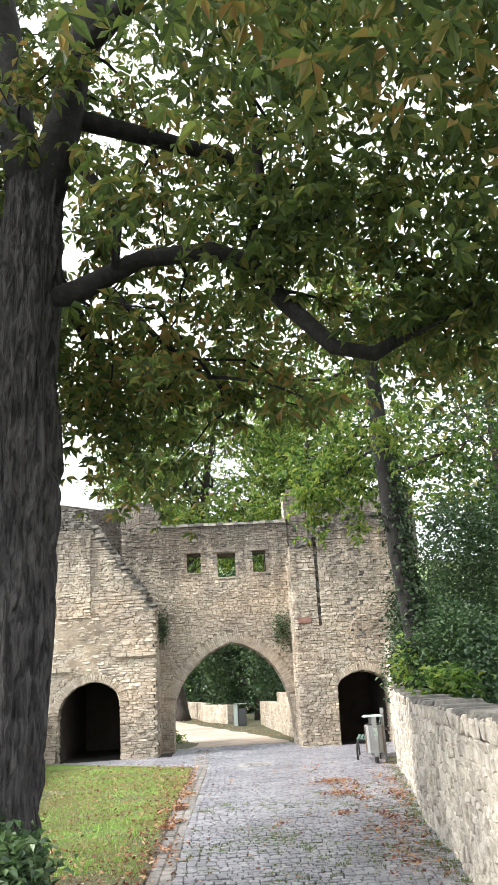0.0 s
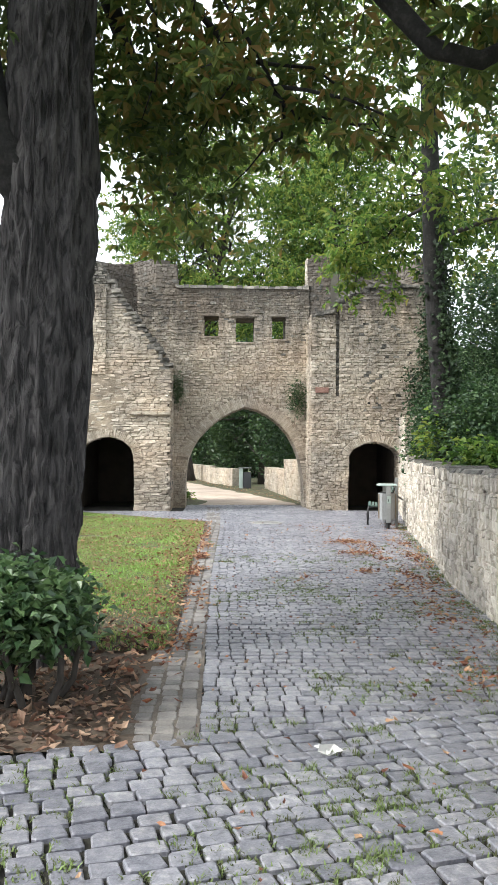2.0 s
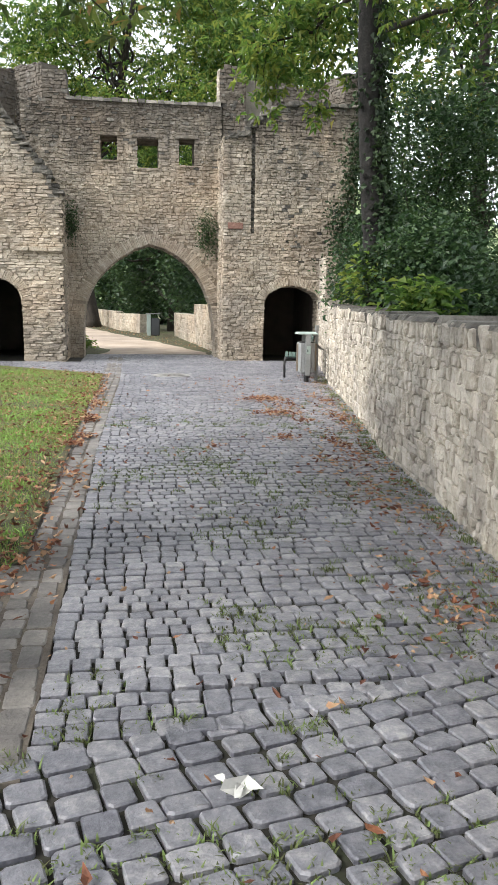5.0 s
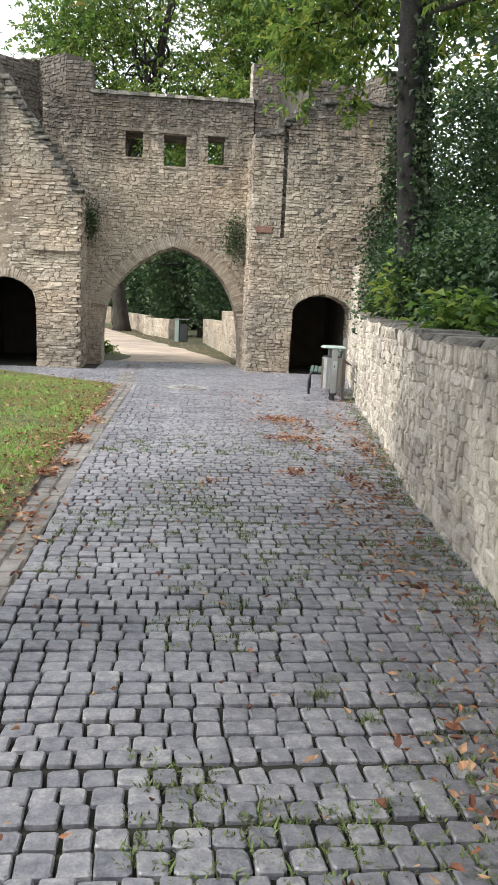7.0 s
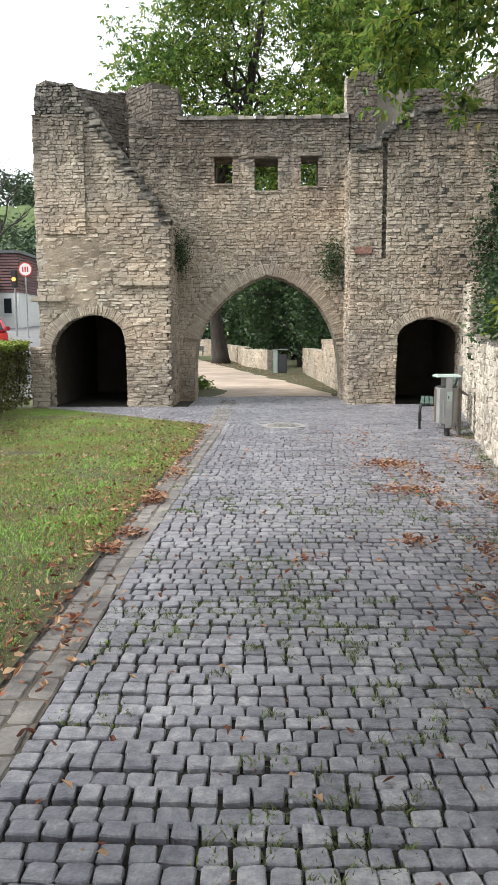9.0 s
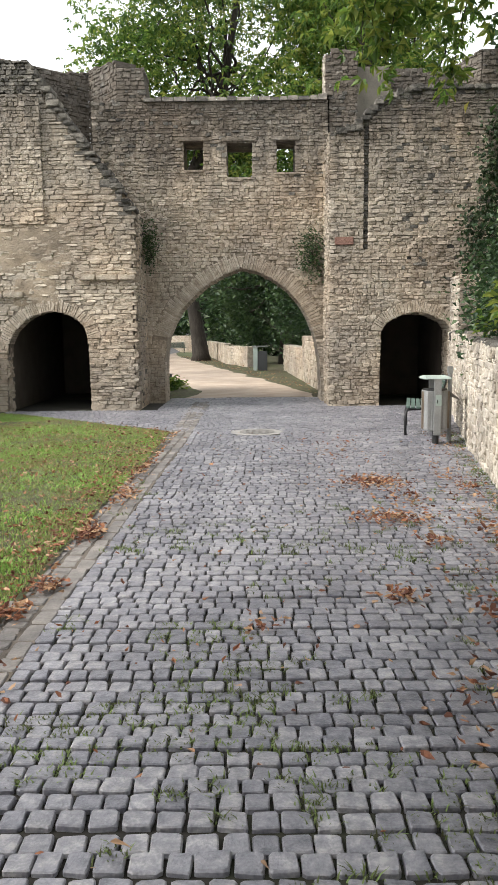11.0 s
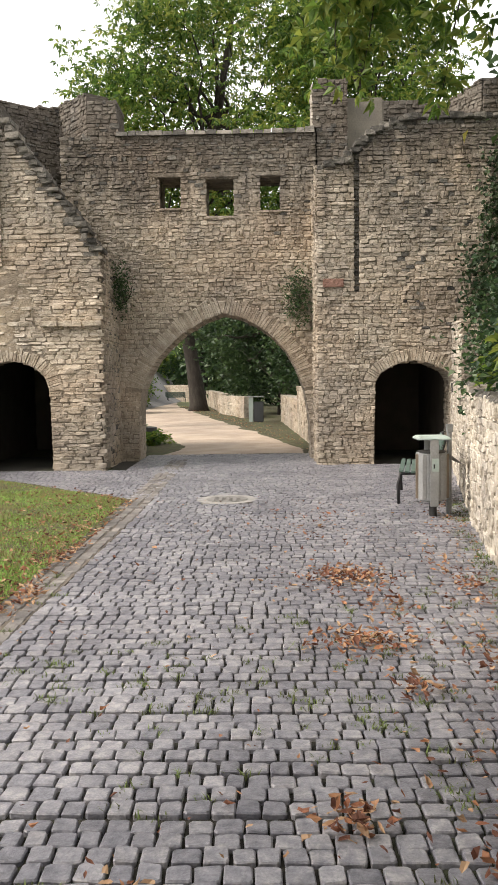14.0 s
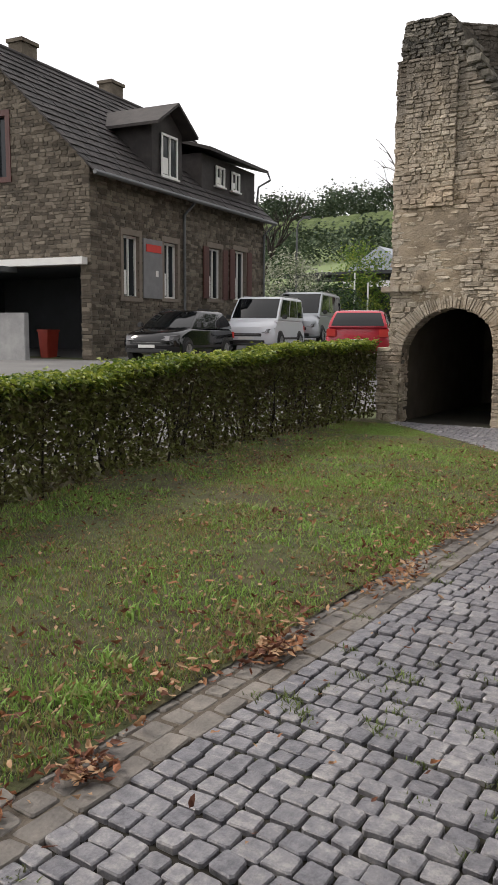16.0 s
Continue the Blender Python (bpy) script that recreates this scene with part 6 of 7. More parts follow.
def roof_side(name, a0, a1, b0, z0, b1, z1, rows, parent, over=0.0):
    """Courses of tiles stepping up from (b0, z0) to (b1, z1)."""
    s = Shape()
    rr = random.Random(int(abs(a0 * 31 + z0 * 7)))
    up = (Vector((b1 - b0, z1 - z0))).normalized()
    nb, nz = (-up.y, up.x) if b1 > b0 else (up.y, -up.x)
    cols = max(1, int((a1 - a0) / 0.3))
    for i in range(rows):
        t0, t1 = i / rows, (i + 1.12) / rows
        for k in range(cols):
            u0, u1 = a0 + (a1 - a0) * k / cols, a0 + (a1 - a0) * (k + 0.97) / cols
            j = rr.uniform(-0.012, 0.012)
            P = []
            for (t, lo, hi) in ((t0, 0.02, 0.075 + j), (t1, -0.01, 0.035)):
                bb, zz = b0 + (b1 - b0) * t, z0 + (z1 - z0) * t
                for u in (u0, u1):
                    P += [hp(u, bb + nb * lo, zz + nz * lo), hp(u, bb + nb * hi, zz + nz * hi)]
            s.add(P, [(0, 1, 3, 2), (4, 6, 7, 5), (0, 4, 5, 1), (2, 3, 7, 6), (1, 5, 7, 3), (0, 2, 6, 4)])
    return s.make(name, m_slate, parent)


k = (RIDGE - EAVE) / (HB / 2)
roof_side("roof", -0.35, HL + 0.35, -0.4, EAVE - 0.4 * k + 0.1, HB / 2, RIDGE + 0.1, 17, house)
roof_side("roof", -0.35, HL + 0.35, HB + 0.4, EAVE - 0.4 * k + 0.1, HB / 2, RIDGE + 0.1, 17, house)
s = Shape().tube([hp(-0.38, HB / 2, RIDGE + 0.14), hp(HL + 0.38, HB / 2, RIDGE + 0.14)], [0.1, 0.1], 8)
s.make("ridge_tile", m_slate, house)
for (a, w, h) in ((2.5, 0.75, 10.75), (7.6, 0.8, 10.75)):
    s = Shape()
    for (z0, z1, e) in ((RIDGE - 0.8, h - 0.12, 0.0), (h - 0.12, h, 0.06)):
        P = [hp(a + sx * (w / 2 + e), HB / 2 + 0.25 + sb * (0.3 + e), z) for z in (z0, z1) for sx, sb in ((-1, -1), (1, -1), (1, 1), (-1, 1))]
        s.add(P, [(0, 3, 2, 1), (4, 5, 6, 7), (0, 1, 5, 4), (1, 2, 6, 5), (2, 3, 7, 6), (3, 0, 4, 7)])
    s.make("chimney", m_house, house, fix=True)


def hbox(name, a0, a1, b0, b1, z0, z1, mat, parent=None, bevel=0.0):
    P = [hp(a, b, z) for z in (z0, z1) for a, b in ((a0, b0), (a1, b0), (a1, b1), (a0, b1))]
    s = Shape().add(P, [(0, 3, 2, 1), (4, 5, 6, 7), (0, 1, 5, 4), (1, 2, 6, 5), (2, 3, 7, 6), (3, 0, 4, 7)])
    return s.make(name, mat, parent or house, fix=True, bevel=bevel)


def house_window(a0, a1, z0, z1, b=0.0, frame=None, surround=True, shutters=False):
    w = hbox("window", a0 + 0.0, a1 - 0.0, b + 0.16, b + 0.20, z0, z1, m_glass)
    fr = frame or m_white
    for (p0, p1, q0, q1) in ((a0, a0 + 0.06, z0, z1), (a1 - 0.06, a1, z0, z1), (a0 + .06, a1 - .06, z0, z0 + 0.06), (a0 + .06, a1 - .06, z1 - 0.08, z1), ((a0 + a1) / 2 - 0.025, (a0 + a1) / 2 + 0.025, z0 + .06, z1 - .08)):
        hbox("frame", p0, p1, b + 0.10, b + 0.158, q0, q1, fr, w)
    hbox("curtain", a0 + 0.1, a0 + 0.1 + (a1 - a0) * 0.34, b + 0.152, b + 0.157, z0 + 0.1, z0 + (z1 - z0) * 0.45, m_white, w)
    if surround:
        for (p0, p1, q0, q1) in ((a0 - 0.16, a0, z0, z1), (a1, a1 + 0.16, z0, z1), (a0 - 0.16, a1 + 0.16, z1, z1 + 0.2), (a0 - 0.2, a1 + 0.2, z0 - 0.13, z0)):
            hbox("surround", p0, p1, b - 0.045, b + 0.12, q0, q1, m_sandframe, w, 0.01)
    if shutters:
        for (p0, p1) in ((a0 - 0.5, a0 - 0.06), (a1 + 0.06, a1 + 0.5)):
            sh = hbox("shutter", p0, p1, b - 0.09, b - 0.05, z0, z1, m_redframe, w, 0.008)
            for i in range(9):
                q = z0 + 0.1 + i * (z1 - z0 - 0.2) / 9
                hbox("louvre", p0 + 0.05, p1 - 0.05, b - 0.10, b - 0.088, q, q + 0.12, m_redframe, w)
    return w


house_window(*HWIN[0])
house_window(*HWIN[1])
house_window(*HWIN[2], shutters=True)
house_window(*HWIN[3], shutters=True)
pn = hbox("panel", 2.78, 3.95, -0.06, 0.0, 2.0, 3.98, m_greyboard, bevel=0.01)
hbox("sign", 2.92, 3.84, -0.085, -0.062, 3.55, 3.8, m_signred, pn)
hbox("emblem", 3.5, 3.66, -0.075, -0.062, 2.75, 2.95, m_white, pn)
# window in the gable, red frame
P = lambda b0, b1, z0, z1, o0, o1, nm, mt: Shape().add([hp(o, b, z) for z in (z0, z1) for b, o in ((b0, o0), (b1, o0), (b1, o1), (b0, o1))],
                                                     [(0, 3, 2, 1), (4, 5, 6, 7), (0, 1, 5, 4), (1, 2, 6, 5), (2, 3, 7, 6), (3, 0, 4, 7)]).make(nm, mt, house, fix=True)
gw = P(3.2, 4.4, 5.7, 7.6, 0.15, 0.19, "window", m_glass)
for (b0, b1, z0, z1) in ((3.04, 3.22, 5.55, 7.75), (4.38, 4.56, 5.55, 7.75), (3.22, 4.38, 7.58, 7.75), (3.22, 4.38, 5.55, 5.72), (3.77, 3.83, 5.72, 7.58)):
    P(b0, b1, z0, z1, -0.05, 0.14, "window_frame", m_redframe)
# dormers
for (a0, a1, zf, ztop, wins, roofname) in ((3.95, 5.95, 6.1, 7.95, ((4.45, 5.5, 6.3, 7.75),), "gabled"), (7.4, 12.0, 6.1, 7.65, ((8.42, 9.12, 6.6, 7.35), (9.74, 10.44, 6.6, 7.35)), "shed")):
    bf = 0.35
    d = hbox("dormer", a0, a1, bf, bf + 3.0, zf, ztop, m_slate)
    for (p0, p1, q0, q1) in wins:
        house_window(p0, p1, q0, q1, bf - 0.21, surround=False)
        hbox("sill", p0 - 0.06, p1 + 0.06, bf - 0.16, bf, q0 - 0.06, q0, m_white, d)
    if roofname == "gabled":
        for sgn in (0, 1):
            am = (a0 + a1) / 2
            e = a0 - 0.35 if sgn == 0 else a1 + 0.35
            Q = [hp(e, -0.15, ztop - 0.12), hp(am, -0.15, ztop + 0.75), hp(am, 3.2, ztop + 0.75), hp(e, 3.2, ztop - 0.12)]
            s = Shape().add(Q + [q + Z * 0.1 for q in Q], [(0, 1, 2, 3), (7, 6, 5, 4), (0, 4, 5, 1), (1, 5, 6, 2), (2, 6, 7, 3), (3, 7, 4, 0)])
            s.make("dormer_roof", m_slate, house, fix=True)
        s = Shape().add([hp(a0, bf, ztop), hp(a1, bf, ztop), hp((a0 + a1) / 2, bf, ztop + 0.72), hp(a0, bf + .1, ztop), hp(a1, bf + .1, ztop), hp((a0 + a1) / 2, bf + .1, ztop + 0.72)],
                        [(0, 1, 2), (5, 4, 3), (0, 3, 4, 1), (1, 4, 5, 2), (2, 5, 3, 0)])
        s.make("dormer_gable", m_slate, house, fix=True)
    else:
        Q = [hp(a0 - 0.25, -0.2, ztop), hp(a1 + 0.25, -0.2, ztop), hp(a1 + 0.25, 3.3, ztop + 1.0), hp(a0 - 0.25, 3.3, ztop + 1.0)]
        s = Shape().add(Q + [q + Z * 0.12 for q in Q], [(0, 1, 2, 3), (7, 6, 5, 4), (0, 4, 5, 1), (1, 5, 6, 2), (2, 6, 7, 3), (3, 7, 4, 0)])
        s.make("dormer_roof", m_slate, house, fix=True)
zg = EAVE - 0.4 * k + 0.08
Shape().tube([hp(-0.35, -0.46, zg), hp(HL + 0.35, -0.46, zg)], [0.075, 0.075], 8).make("gutter", m_zinc, house)
Shape().tube([hp(5.6, -0.46, zg), hp(5.5, -0.3, zg - 0.25), hp(5.38, -0.1, zg - 0.5), hp(5.38, -0.1, -0.3)], [0.05] * 4, 8).make("downpipe", m_zinc, house)
Shape().tube([hp(HL + .2, -0.46, zg), hp(HL, -0.3, zg - 0.25), hp(HL - .1, -0.1, zg - 0.5), hp(HL - .1, -0.1, -0.3)], [0.05] * 4, 8).make("downpipe", m_zinc, house)
Shape().tube([hp(12.2, -0.2, 7.65), hp(12.35, -0.25, 7.4), hp(12.1, 0.2, 7.1), hp(12.05, 0.25, 6.4)], [0.045] * 4, 8).make("downpipe", m_zinc, house)

# lean-to garage against the gable, with its pale wall and a red bin
gar = tagged(empty("garage_bay", hp(2, 4, 0)), "dark open garage bay with a white edge in the house gable", "garage")
# inner walls and ceiling near-black: the bay's deep shade put into their colour
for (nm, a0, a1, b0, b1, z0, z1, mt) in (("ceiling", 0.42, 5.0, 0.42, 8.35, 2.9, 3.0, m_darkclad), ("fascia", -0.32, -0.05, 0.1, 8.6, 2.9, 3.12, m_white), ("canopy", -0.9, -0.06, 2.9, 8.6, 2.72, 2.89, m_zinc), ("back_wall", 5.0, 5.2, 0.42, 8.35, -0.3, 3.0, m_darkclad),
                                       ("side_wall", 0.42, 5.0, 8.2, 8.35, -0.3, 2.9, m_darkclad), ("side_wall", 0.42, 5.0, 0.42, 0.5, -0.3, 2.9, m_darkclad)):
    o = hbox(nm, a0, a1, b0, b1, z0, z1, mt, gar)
    o.parent = None
    under(o, gar)
gwall = tagged(hbox("garden_wall", -1.4, -1.2, 1.45, 9.5, -0.3, 1.42, m_render, bevel=0.02), "low pale rendered wall before the carport", "wall")
gwall.parent = None
rb = tagged(empty("wheelie_bin", hp(0.9, 2.5, -0.15)), "red plastic wheelie bin in the carport", "waste bin")
s = Shape().add([(-.18, -.2, .06), (.18, -.2, .06), (.18, .2, .06), (-.18, .2, .06), (-.24, -.26, 1.0), (.24, -.26, 1.0), (.24, .26, 1.0), (-.24, .26, 1.0)], [(0, 3, 2, 1), (4, 5, 6, 7), (0, 1, 5, 4), (1, 2, 6, 5), (2, 3, 7, 6), (3, 0, 4, 7)])
local(s.make("body", m_redbin, bevel=0.02), rb)
local(Shape().box(-.26, .26, -.29, .29, 1.0, 1.07).make("lid", m_redbin, bevel=0.02), rb)
for sx in (-.2, .2):
    local(Shape().tube([(sx - .04, .22, .1), (sx + .04, .22, .1)], [0.1, 0.1], 14).make("wheel", m_rubber), rb)

# ---- street furniture and buildings further up the street ----
gz = ground_z(-12.9, 47.6)
tl = tagged(empty("traffic_light", (-12.9, 47.6, gz)), "traffic light showing amber on a grey pole", "traffic light")
local(Shape().tube([(0, 0, -0.1), (0, 0, 3.3)], [0.06, 0.05], 10).make("pole", m_grey), tl)
local(Shape().box(-0.15, 0.15, -0.16, 0.1, 2.5, 3.4).make("housing", m_black, bevel=0.03), tl)
for i, mt in enumerate((m_black, m_lamp, m_black)):
    local(Shape().tube([(0, -0.17, 2.65 + 0.28 * i), (0, -0.2, 2.65 + 0.28 * i)], [0.1, 0.1], 16).make("lamp", mt), tl)
ss = tagged(empty("road_sign", (-11.95, 46.4, ground_z(-11.95, 46.4))), "round red road sign on a pole", "road sign")
local(Shape().tube([(0, 0, -0.1), (0, 0, 3.7)], [0.035, 0.035], 10).make("pole", m_grey), ss)
local(Shape().tube([(0, -0.05, 3.4), (0, -0.02, 3.4)], [0.36, 0.36], 24).make("disc", m_signred), ss)
local(Shape().tube([(0, -0.056, 3.4), (0, -0.05, 3.4)], [0.3, 0.3], 24).make("face", m_white), ss)
for i in range(3):
    local(Shape().box(-.16 + .12 * i, -.09 + .12 * i, -.064, -.057, 3.27, 3.53).make("bar", m_signred), ss)


def far_house(name, label, x0, x1, y0, y1, zb, zm, zt, wallm, upper, roofm, flat=False, wins=()):
    t = tagged(empty(name, ((x0 + x1) / 2, (y0 + y1) / 2, zb)), label, "building")
    under(Shape().box(x0, x1, y0, y1, zb - 1.5, zm).make("wall", wallm), t)
    if upper:
        s = Shape()
        zz = zm
        while zz < zt:
            s.box(x0 - .05, x1 + .05, y0 - .05, y1 + .05, zz + .01, min(zt, zz + .17))
            zz += .2
        under(s.make("cladding", upper), t)
    if flat:
        under(Shape().box(x0 - .2, x1 + .2, y0 - .2, y1 + .2, zt, zt + .2).make("roof", roofm), t)
    else:
        xm = (x0 + x1) / 2
        s = Shape().prism([(x0 - .4, zm if not upper else zt), (xm, (zm if not upper else zt) + (x1 - x0) * .36), (x1 + .4, zm if not upper else zt)], y0 - .3, y1 + .3, lambda u, w, d: (u, d, w))
        under(s.make("roof", roofm, fix=True), t)
    for (a, b, c, d) in wins:
        w = under(Shape().box(a, b, y0 - .06, y0 + .05, c, d).make("window", m_glass), t)
        under(Shape().box(a - .08, b + .08, y0 - .10, y0 - .062, c - .08, c).make("sill", m_white), t)
    return t


far_house("townhouse", "building with red-brown cladding above a white ground floor", -20.6, -16.6, 60, 68, 1.9, 4.6, 7.2, m_white, m_brickclad, m_zinc, True, ((-18.6, -18.0, 3.2, 4.2), (-17.6, -17.1, 3.2, 4.2), (-20.2, -19.6, 3.2, 4.2)))
far_house("house", "white house with a blue-grey roof up the street", -30.6, -23.8, 72, 84, 2.2, 6.2, 8.8, m_white, None, m_bluegrey, False, ((-28.5, -27.6, 3.8, 5.2),))
far_house("garage", "low dark garage with grey doors up the street", -27.5, -18.2, 56, 62, 1.8, 4.4, 5.2, m_darkclad, None, m_darkclad, True, ((-26.5, -24.4, 2.2, 4.2), (-24, -22, 2.2, 4.2)))
for (x, y, h) in ((-20.6, 54.0, 3.2), (-19.8, 54.2, 2.6)):
    po = tagged(Shape().tube([(x, y, ground_z(x, y) - .1), (x, y, ground_z(x, y) + h)], [0.05, 0.05], 10).make("street_post", m_white), "slim white post beside the street", "post")
lp = tagged(empty("street_lamp", (-20.0, 46.0, ground_z(-20, 46))), "slim street lamp with a curved arm", "street lamp")
local(Shape().tube([(0, 0, -.1), (0, 0, 5.2), (0.15, -0.1, 5.6), (0.6, -0.3, 5.75)], [0.07, 0.05, 0.045, 0.04], 10).make("pole", m_zinc), lp)
local(Shape().box(0.5, 1.0, -0.42, -0.22, 5.7, 5.8).make("lamp_head", m_zinc, bevel=0.03), lp)

shrub("blossom_shrub", [((-20.6, 45.5, 3.9), (2.2, 1.8, 1.8))], 150, 18, 0.16, material("pale_leaf", [(0.14, 0.18, 0.10), (0.30, 0.33, 0.24), (0.45, 0.46, 0.38)], 0.6, 20, 0.7, 0, 0.6, translucent=0.3), "pale silvery shrub beside the street", 111, spread=0.35, at=(-20.6, 45.5, ground_z(-20.6, 45.5)))
shrub("willow_tree", [((-21.5, 56.5, 4.6), (2.0, 1.6, 2.6)), ((-20.4, 55, 3.4), (1.4, 1.2, 1.8))], 130, 20, 0.22, m_leaf_light, "green willow-like tree by the garage", 112, spread=0.4, at=(-21.5, 56.5, ground_z(-21.5, 56.5)), slim=0.2, cat="tree")
shrub("laurel_shrub", [((-21.0, 50.5, 3.0), (2.4, 1.5, 1.6)), ((-24.5, 50.0, 4.0), (2.4, 1.8, 3.0))], 160, 18, 0.2, m_leaf_dark, "dark green shrubs beside the street", 113, spread=0.35, at=(-22, 50.5, ground_z(-22, 50.5)))


def bare_tree(base, height, seed, label, spread=1.0):
    t = tagged(empty("bare_tree", base), label, "tree")
    r = random.Random(seed)

    def grow(p, d, ln, rad, lev):
        q = p + d * ln
        s = Shape().tube(limb_path(p, q, ln * 0.08, 5, r.randrange(10**6)), [rad, rad * .9, rad * .8, rad * .7, rad * .6], 6 if lev < 2 else 4, caps=False)
        acc.append(s)
        if lev < 4:
            for _ in range(3 if lev else 4):
                e = (d + Vector((r.uniform(-1, 1), r.uniform(-1, 1), r.uniform(-.2, .7))) * 0.75 * spread).normalized()
                grow(p.lerp(q, r.uniform(.6, 1)), e, ln * r.uniform(.55, .75), rad * .55, lev + 1)
    acc = []
    grow(Vector(base), Vector((0.05, 0, 1)), height * .38, height * .018, 0)
    under(acc[0].make("trunk", m_bark2, smooth=True), t)
    s = Shape()
    for q in acc[1:]:
        s.add(q.v, q.f)
    under(s.make("branchwork", m_bark2, smooth=True), t)
    return t


bare_tree((-17.5, 58, ground_z(-17.5, 58)), 13, 5, "bare spreading tree up the street", 1.2)
bare_tree((-23.5, 48, ground_z(-23.5, 48)), 9, 6, "thinly leaved tree beside the house")

# ---- hills with vineyard and woods ----
def hill_z(x, y):
    d = y + 0.12 * (x + 150)
    return float(np.interp(d, [120, 200, 262, 288, 312, 330, 420, 560], [0, 14, 29, 35.5, 47.5, 51, 56, 58])) + 2.5 * noise.noise(Vector((x * 0.012, y * 0.012, 0))) - max(0, (x + 60) * 0.05)


sheet("hill", -520, 120, 120, 560, 10, hill_z, m_vine, "distant green hillside")
s = Shape()
for i in range(26):
    d = 286 + i * 1.05
    P = []
    for j in range(40):
        x = -300 + j * 6.5
        y = d - 0.12 * (x + 150)
        P.append((x, y, hill_z(x, y)))
    for j in range(39):
        a, b = P[j], P[j + 1]
        s.add([(a[0], a[1] - .3, a[2] - .2), (b[0], b[1] - .3, b[2] - .2), (b[0], b[1] + .3, b[2] - .2), (a[0], a[1] + .3, a[2] - .2), (a[0], a[1] - .2, a[2] + 1.5), (b[0] - 2, b[1] - .2, b[2] + 1.5), (b[0] - 2, b[1] + .2, b[2] + 1.5), (a[0], a[1] + .2, a[2] + 1.5)],
              [(4, 5, 6, 7), (0, 1, 5, 4), (1, 2, 6, 5), (2, 3, 7, 6), (3, 0, 4, 7)])
tagged(s.make("vineyard", m_vine), "rows of green vines on the far slope", kind="stuff")
fr = np.random.default_rng(61)
cc = []
for _ in range(900):
    x = fr.uniform(-420, 60)
    d = fr.uniform(313, 380)
    y = d - 0.12 * (x + 150)
    cc.append((x, y, hill_z(x, y) + fr.uniform(1, 12)))
for _ in range(380):
    x = fr.uniform(-300, 20)
    d = fr.uniform(225, 284)
    y = d - 0.12 * (x + 150)
    cc.append((x, y, hill_z(x, y) + fr.uniform(0.5, 5)))
V, F = leaf_arrays(clumps(cc, 96, (2.8, 2.2, 1.9), fr), 1.2, flat=0.4, slim=0.5, r=fr)
tagged(array_mesh("woodland", V, F, m_forest), "dense green woods on the far hill", kind="stuff")

# ---- garden beyond the arch ----
gl = sheet("garden_lawn", -13, 2.6, 26.2, 60, 0.4, lambda x, y: -0.01 + bumpy(x, y), m_lawn, "rough grass beside the garden path")
gw1 = None
for i, ((xa, ya), (xb, yb), h) in enumerate((((2.45, 26.2), (2.2, 33), 1.45), ((2.2, 33), (1.85, 40.5), 1.05), ((0.3, 43.5), (-0.9, 48), 0.95), ((-0.9, 48), (-3.0, 66), 1.0), ((-4.6, 74), (-9.5, 80), 1.35))):
    a, b = Vector((xa, ya, 0)), Vector((xb, yb, 0))
    U = (a - b).normalized()
    N = Vector((U.y, -U.x, 0))
    if N.x > 0:
        N = -N
    w = masonry("wall_garden", b, U, N, -0.1, h, lambda v, ln=(a - b).length: (0, ln), 0.4, seed=200 + i, parent=gw1, course=(0.1, 0.18), width=(0.2, 0.45), label="pale rubble garden wall along the path", core_mat=m_limemortar)
    gw1 = gw1 or w
b2 = tagged(empty("stone_pillar_bin", (0.95, 40.0, 0)), "grey bin standing beside the garden wall", "waste bin")
local(Shape().box(-0.38, -0.2, -0.2, 0.2, 0, 0.98).make("body", m_paletop, bevel=0.02), b2)
local(Shape().box(-0.19, 0.2, -0.2, 0.2, 0, 0.8).make("casing", m_darkclad, bevel=0.03), b2)
local(Shape().box(-0.42, 0.24, -0.24, 0.24, 0.98, 1.02).make("lid", m_grey, bevel=0.01), b2)
bb = copy_thing(bn, pose(-5.6, 70, 0, 0, 0, 200))
tagged(bb, "wooden park bench beside the garden path")
b3 = tagged(empty("waste_bin", (-8.2, 79, 0)), "green bin at the end of the path", "waste bin")
local(Shape().tube([(0, 0, 0), (0, 0, 1.3)], [0.4, 0.42], 14).make("body", m_green), b3)
local(Shape().tube([(0, 0, 1.3), (0, 0, 1.42)], [0.46, 0.4], 14).make("lid", m_paletop), b3)
tr = tagged(empty("planter", (-2.25, 31.4, 0)), "low round dark wooden planter on the grass", "planter")
s = Shape()
for (rr, z) in ((0.30, -0.02), (0.34, 0.33), (0.29, 0.33), (0.27, 0.24)):
    s.v += [(math.cos(2 * math.pi * i / 20) * rr, math.sin(2 * math.pi * i / 20) * rr, z) for i in range(20)]
for q in range(3):
    s.f += [(q * 20 + i, q * 20 + (i + 1) % 20, (q + 1) * 20 + (i + 1) % 20, (q + 1) * 20 + i) for i in range(20)]
s.f.append(tuple(range(60, 80)))
s.mi = [0] * len(s.f)
local(s.make("tub", m_darkclad), tr)
shrub("fern", [((-1.75, 29.3, 0.12), (0.35, 0.35, 0.15))], 30, 14, 0.14, m_leaf_light, "bright green low plant beside the arch", 121, spread=0.1, stems=4, slim=0.2)
shrub("laurel_shrub", [((3.0, 41.5, 2.6), (1.5, 2.2, 2.2)), ((0.6, 48, 2.8), (1.6, 2, 2.0))], 180, 22, 0.2, m_leaf_dark, "dark shrubs hanging over the garden wall", 122, spread=0.4, at=(3.0, 42, 0))
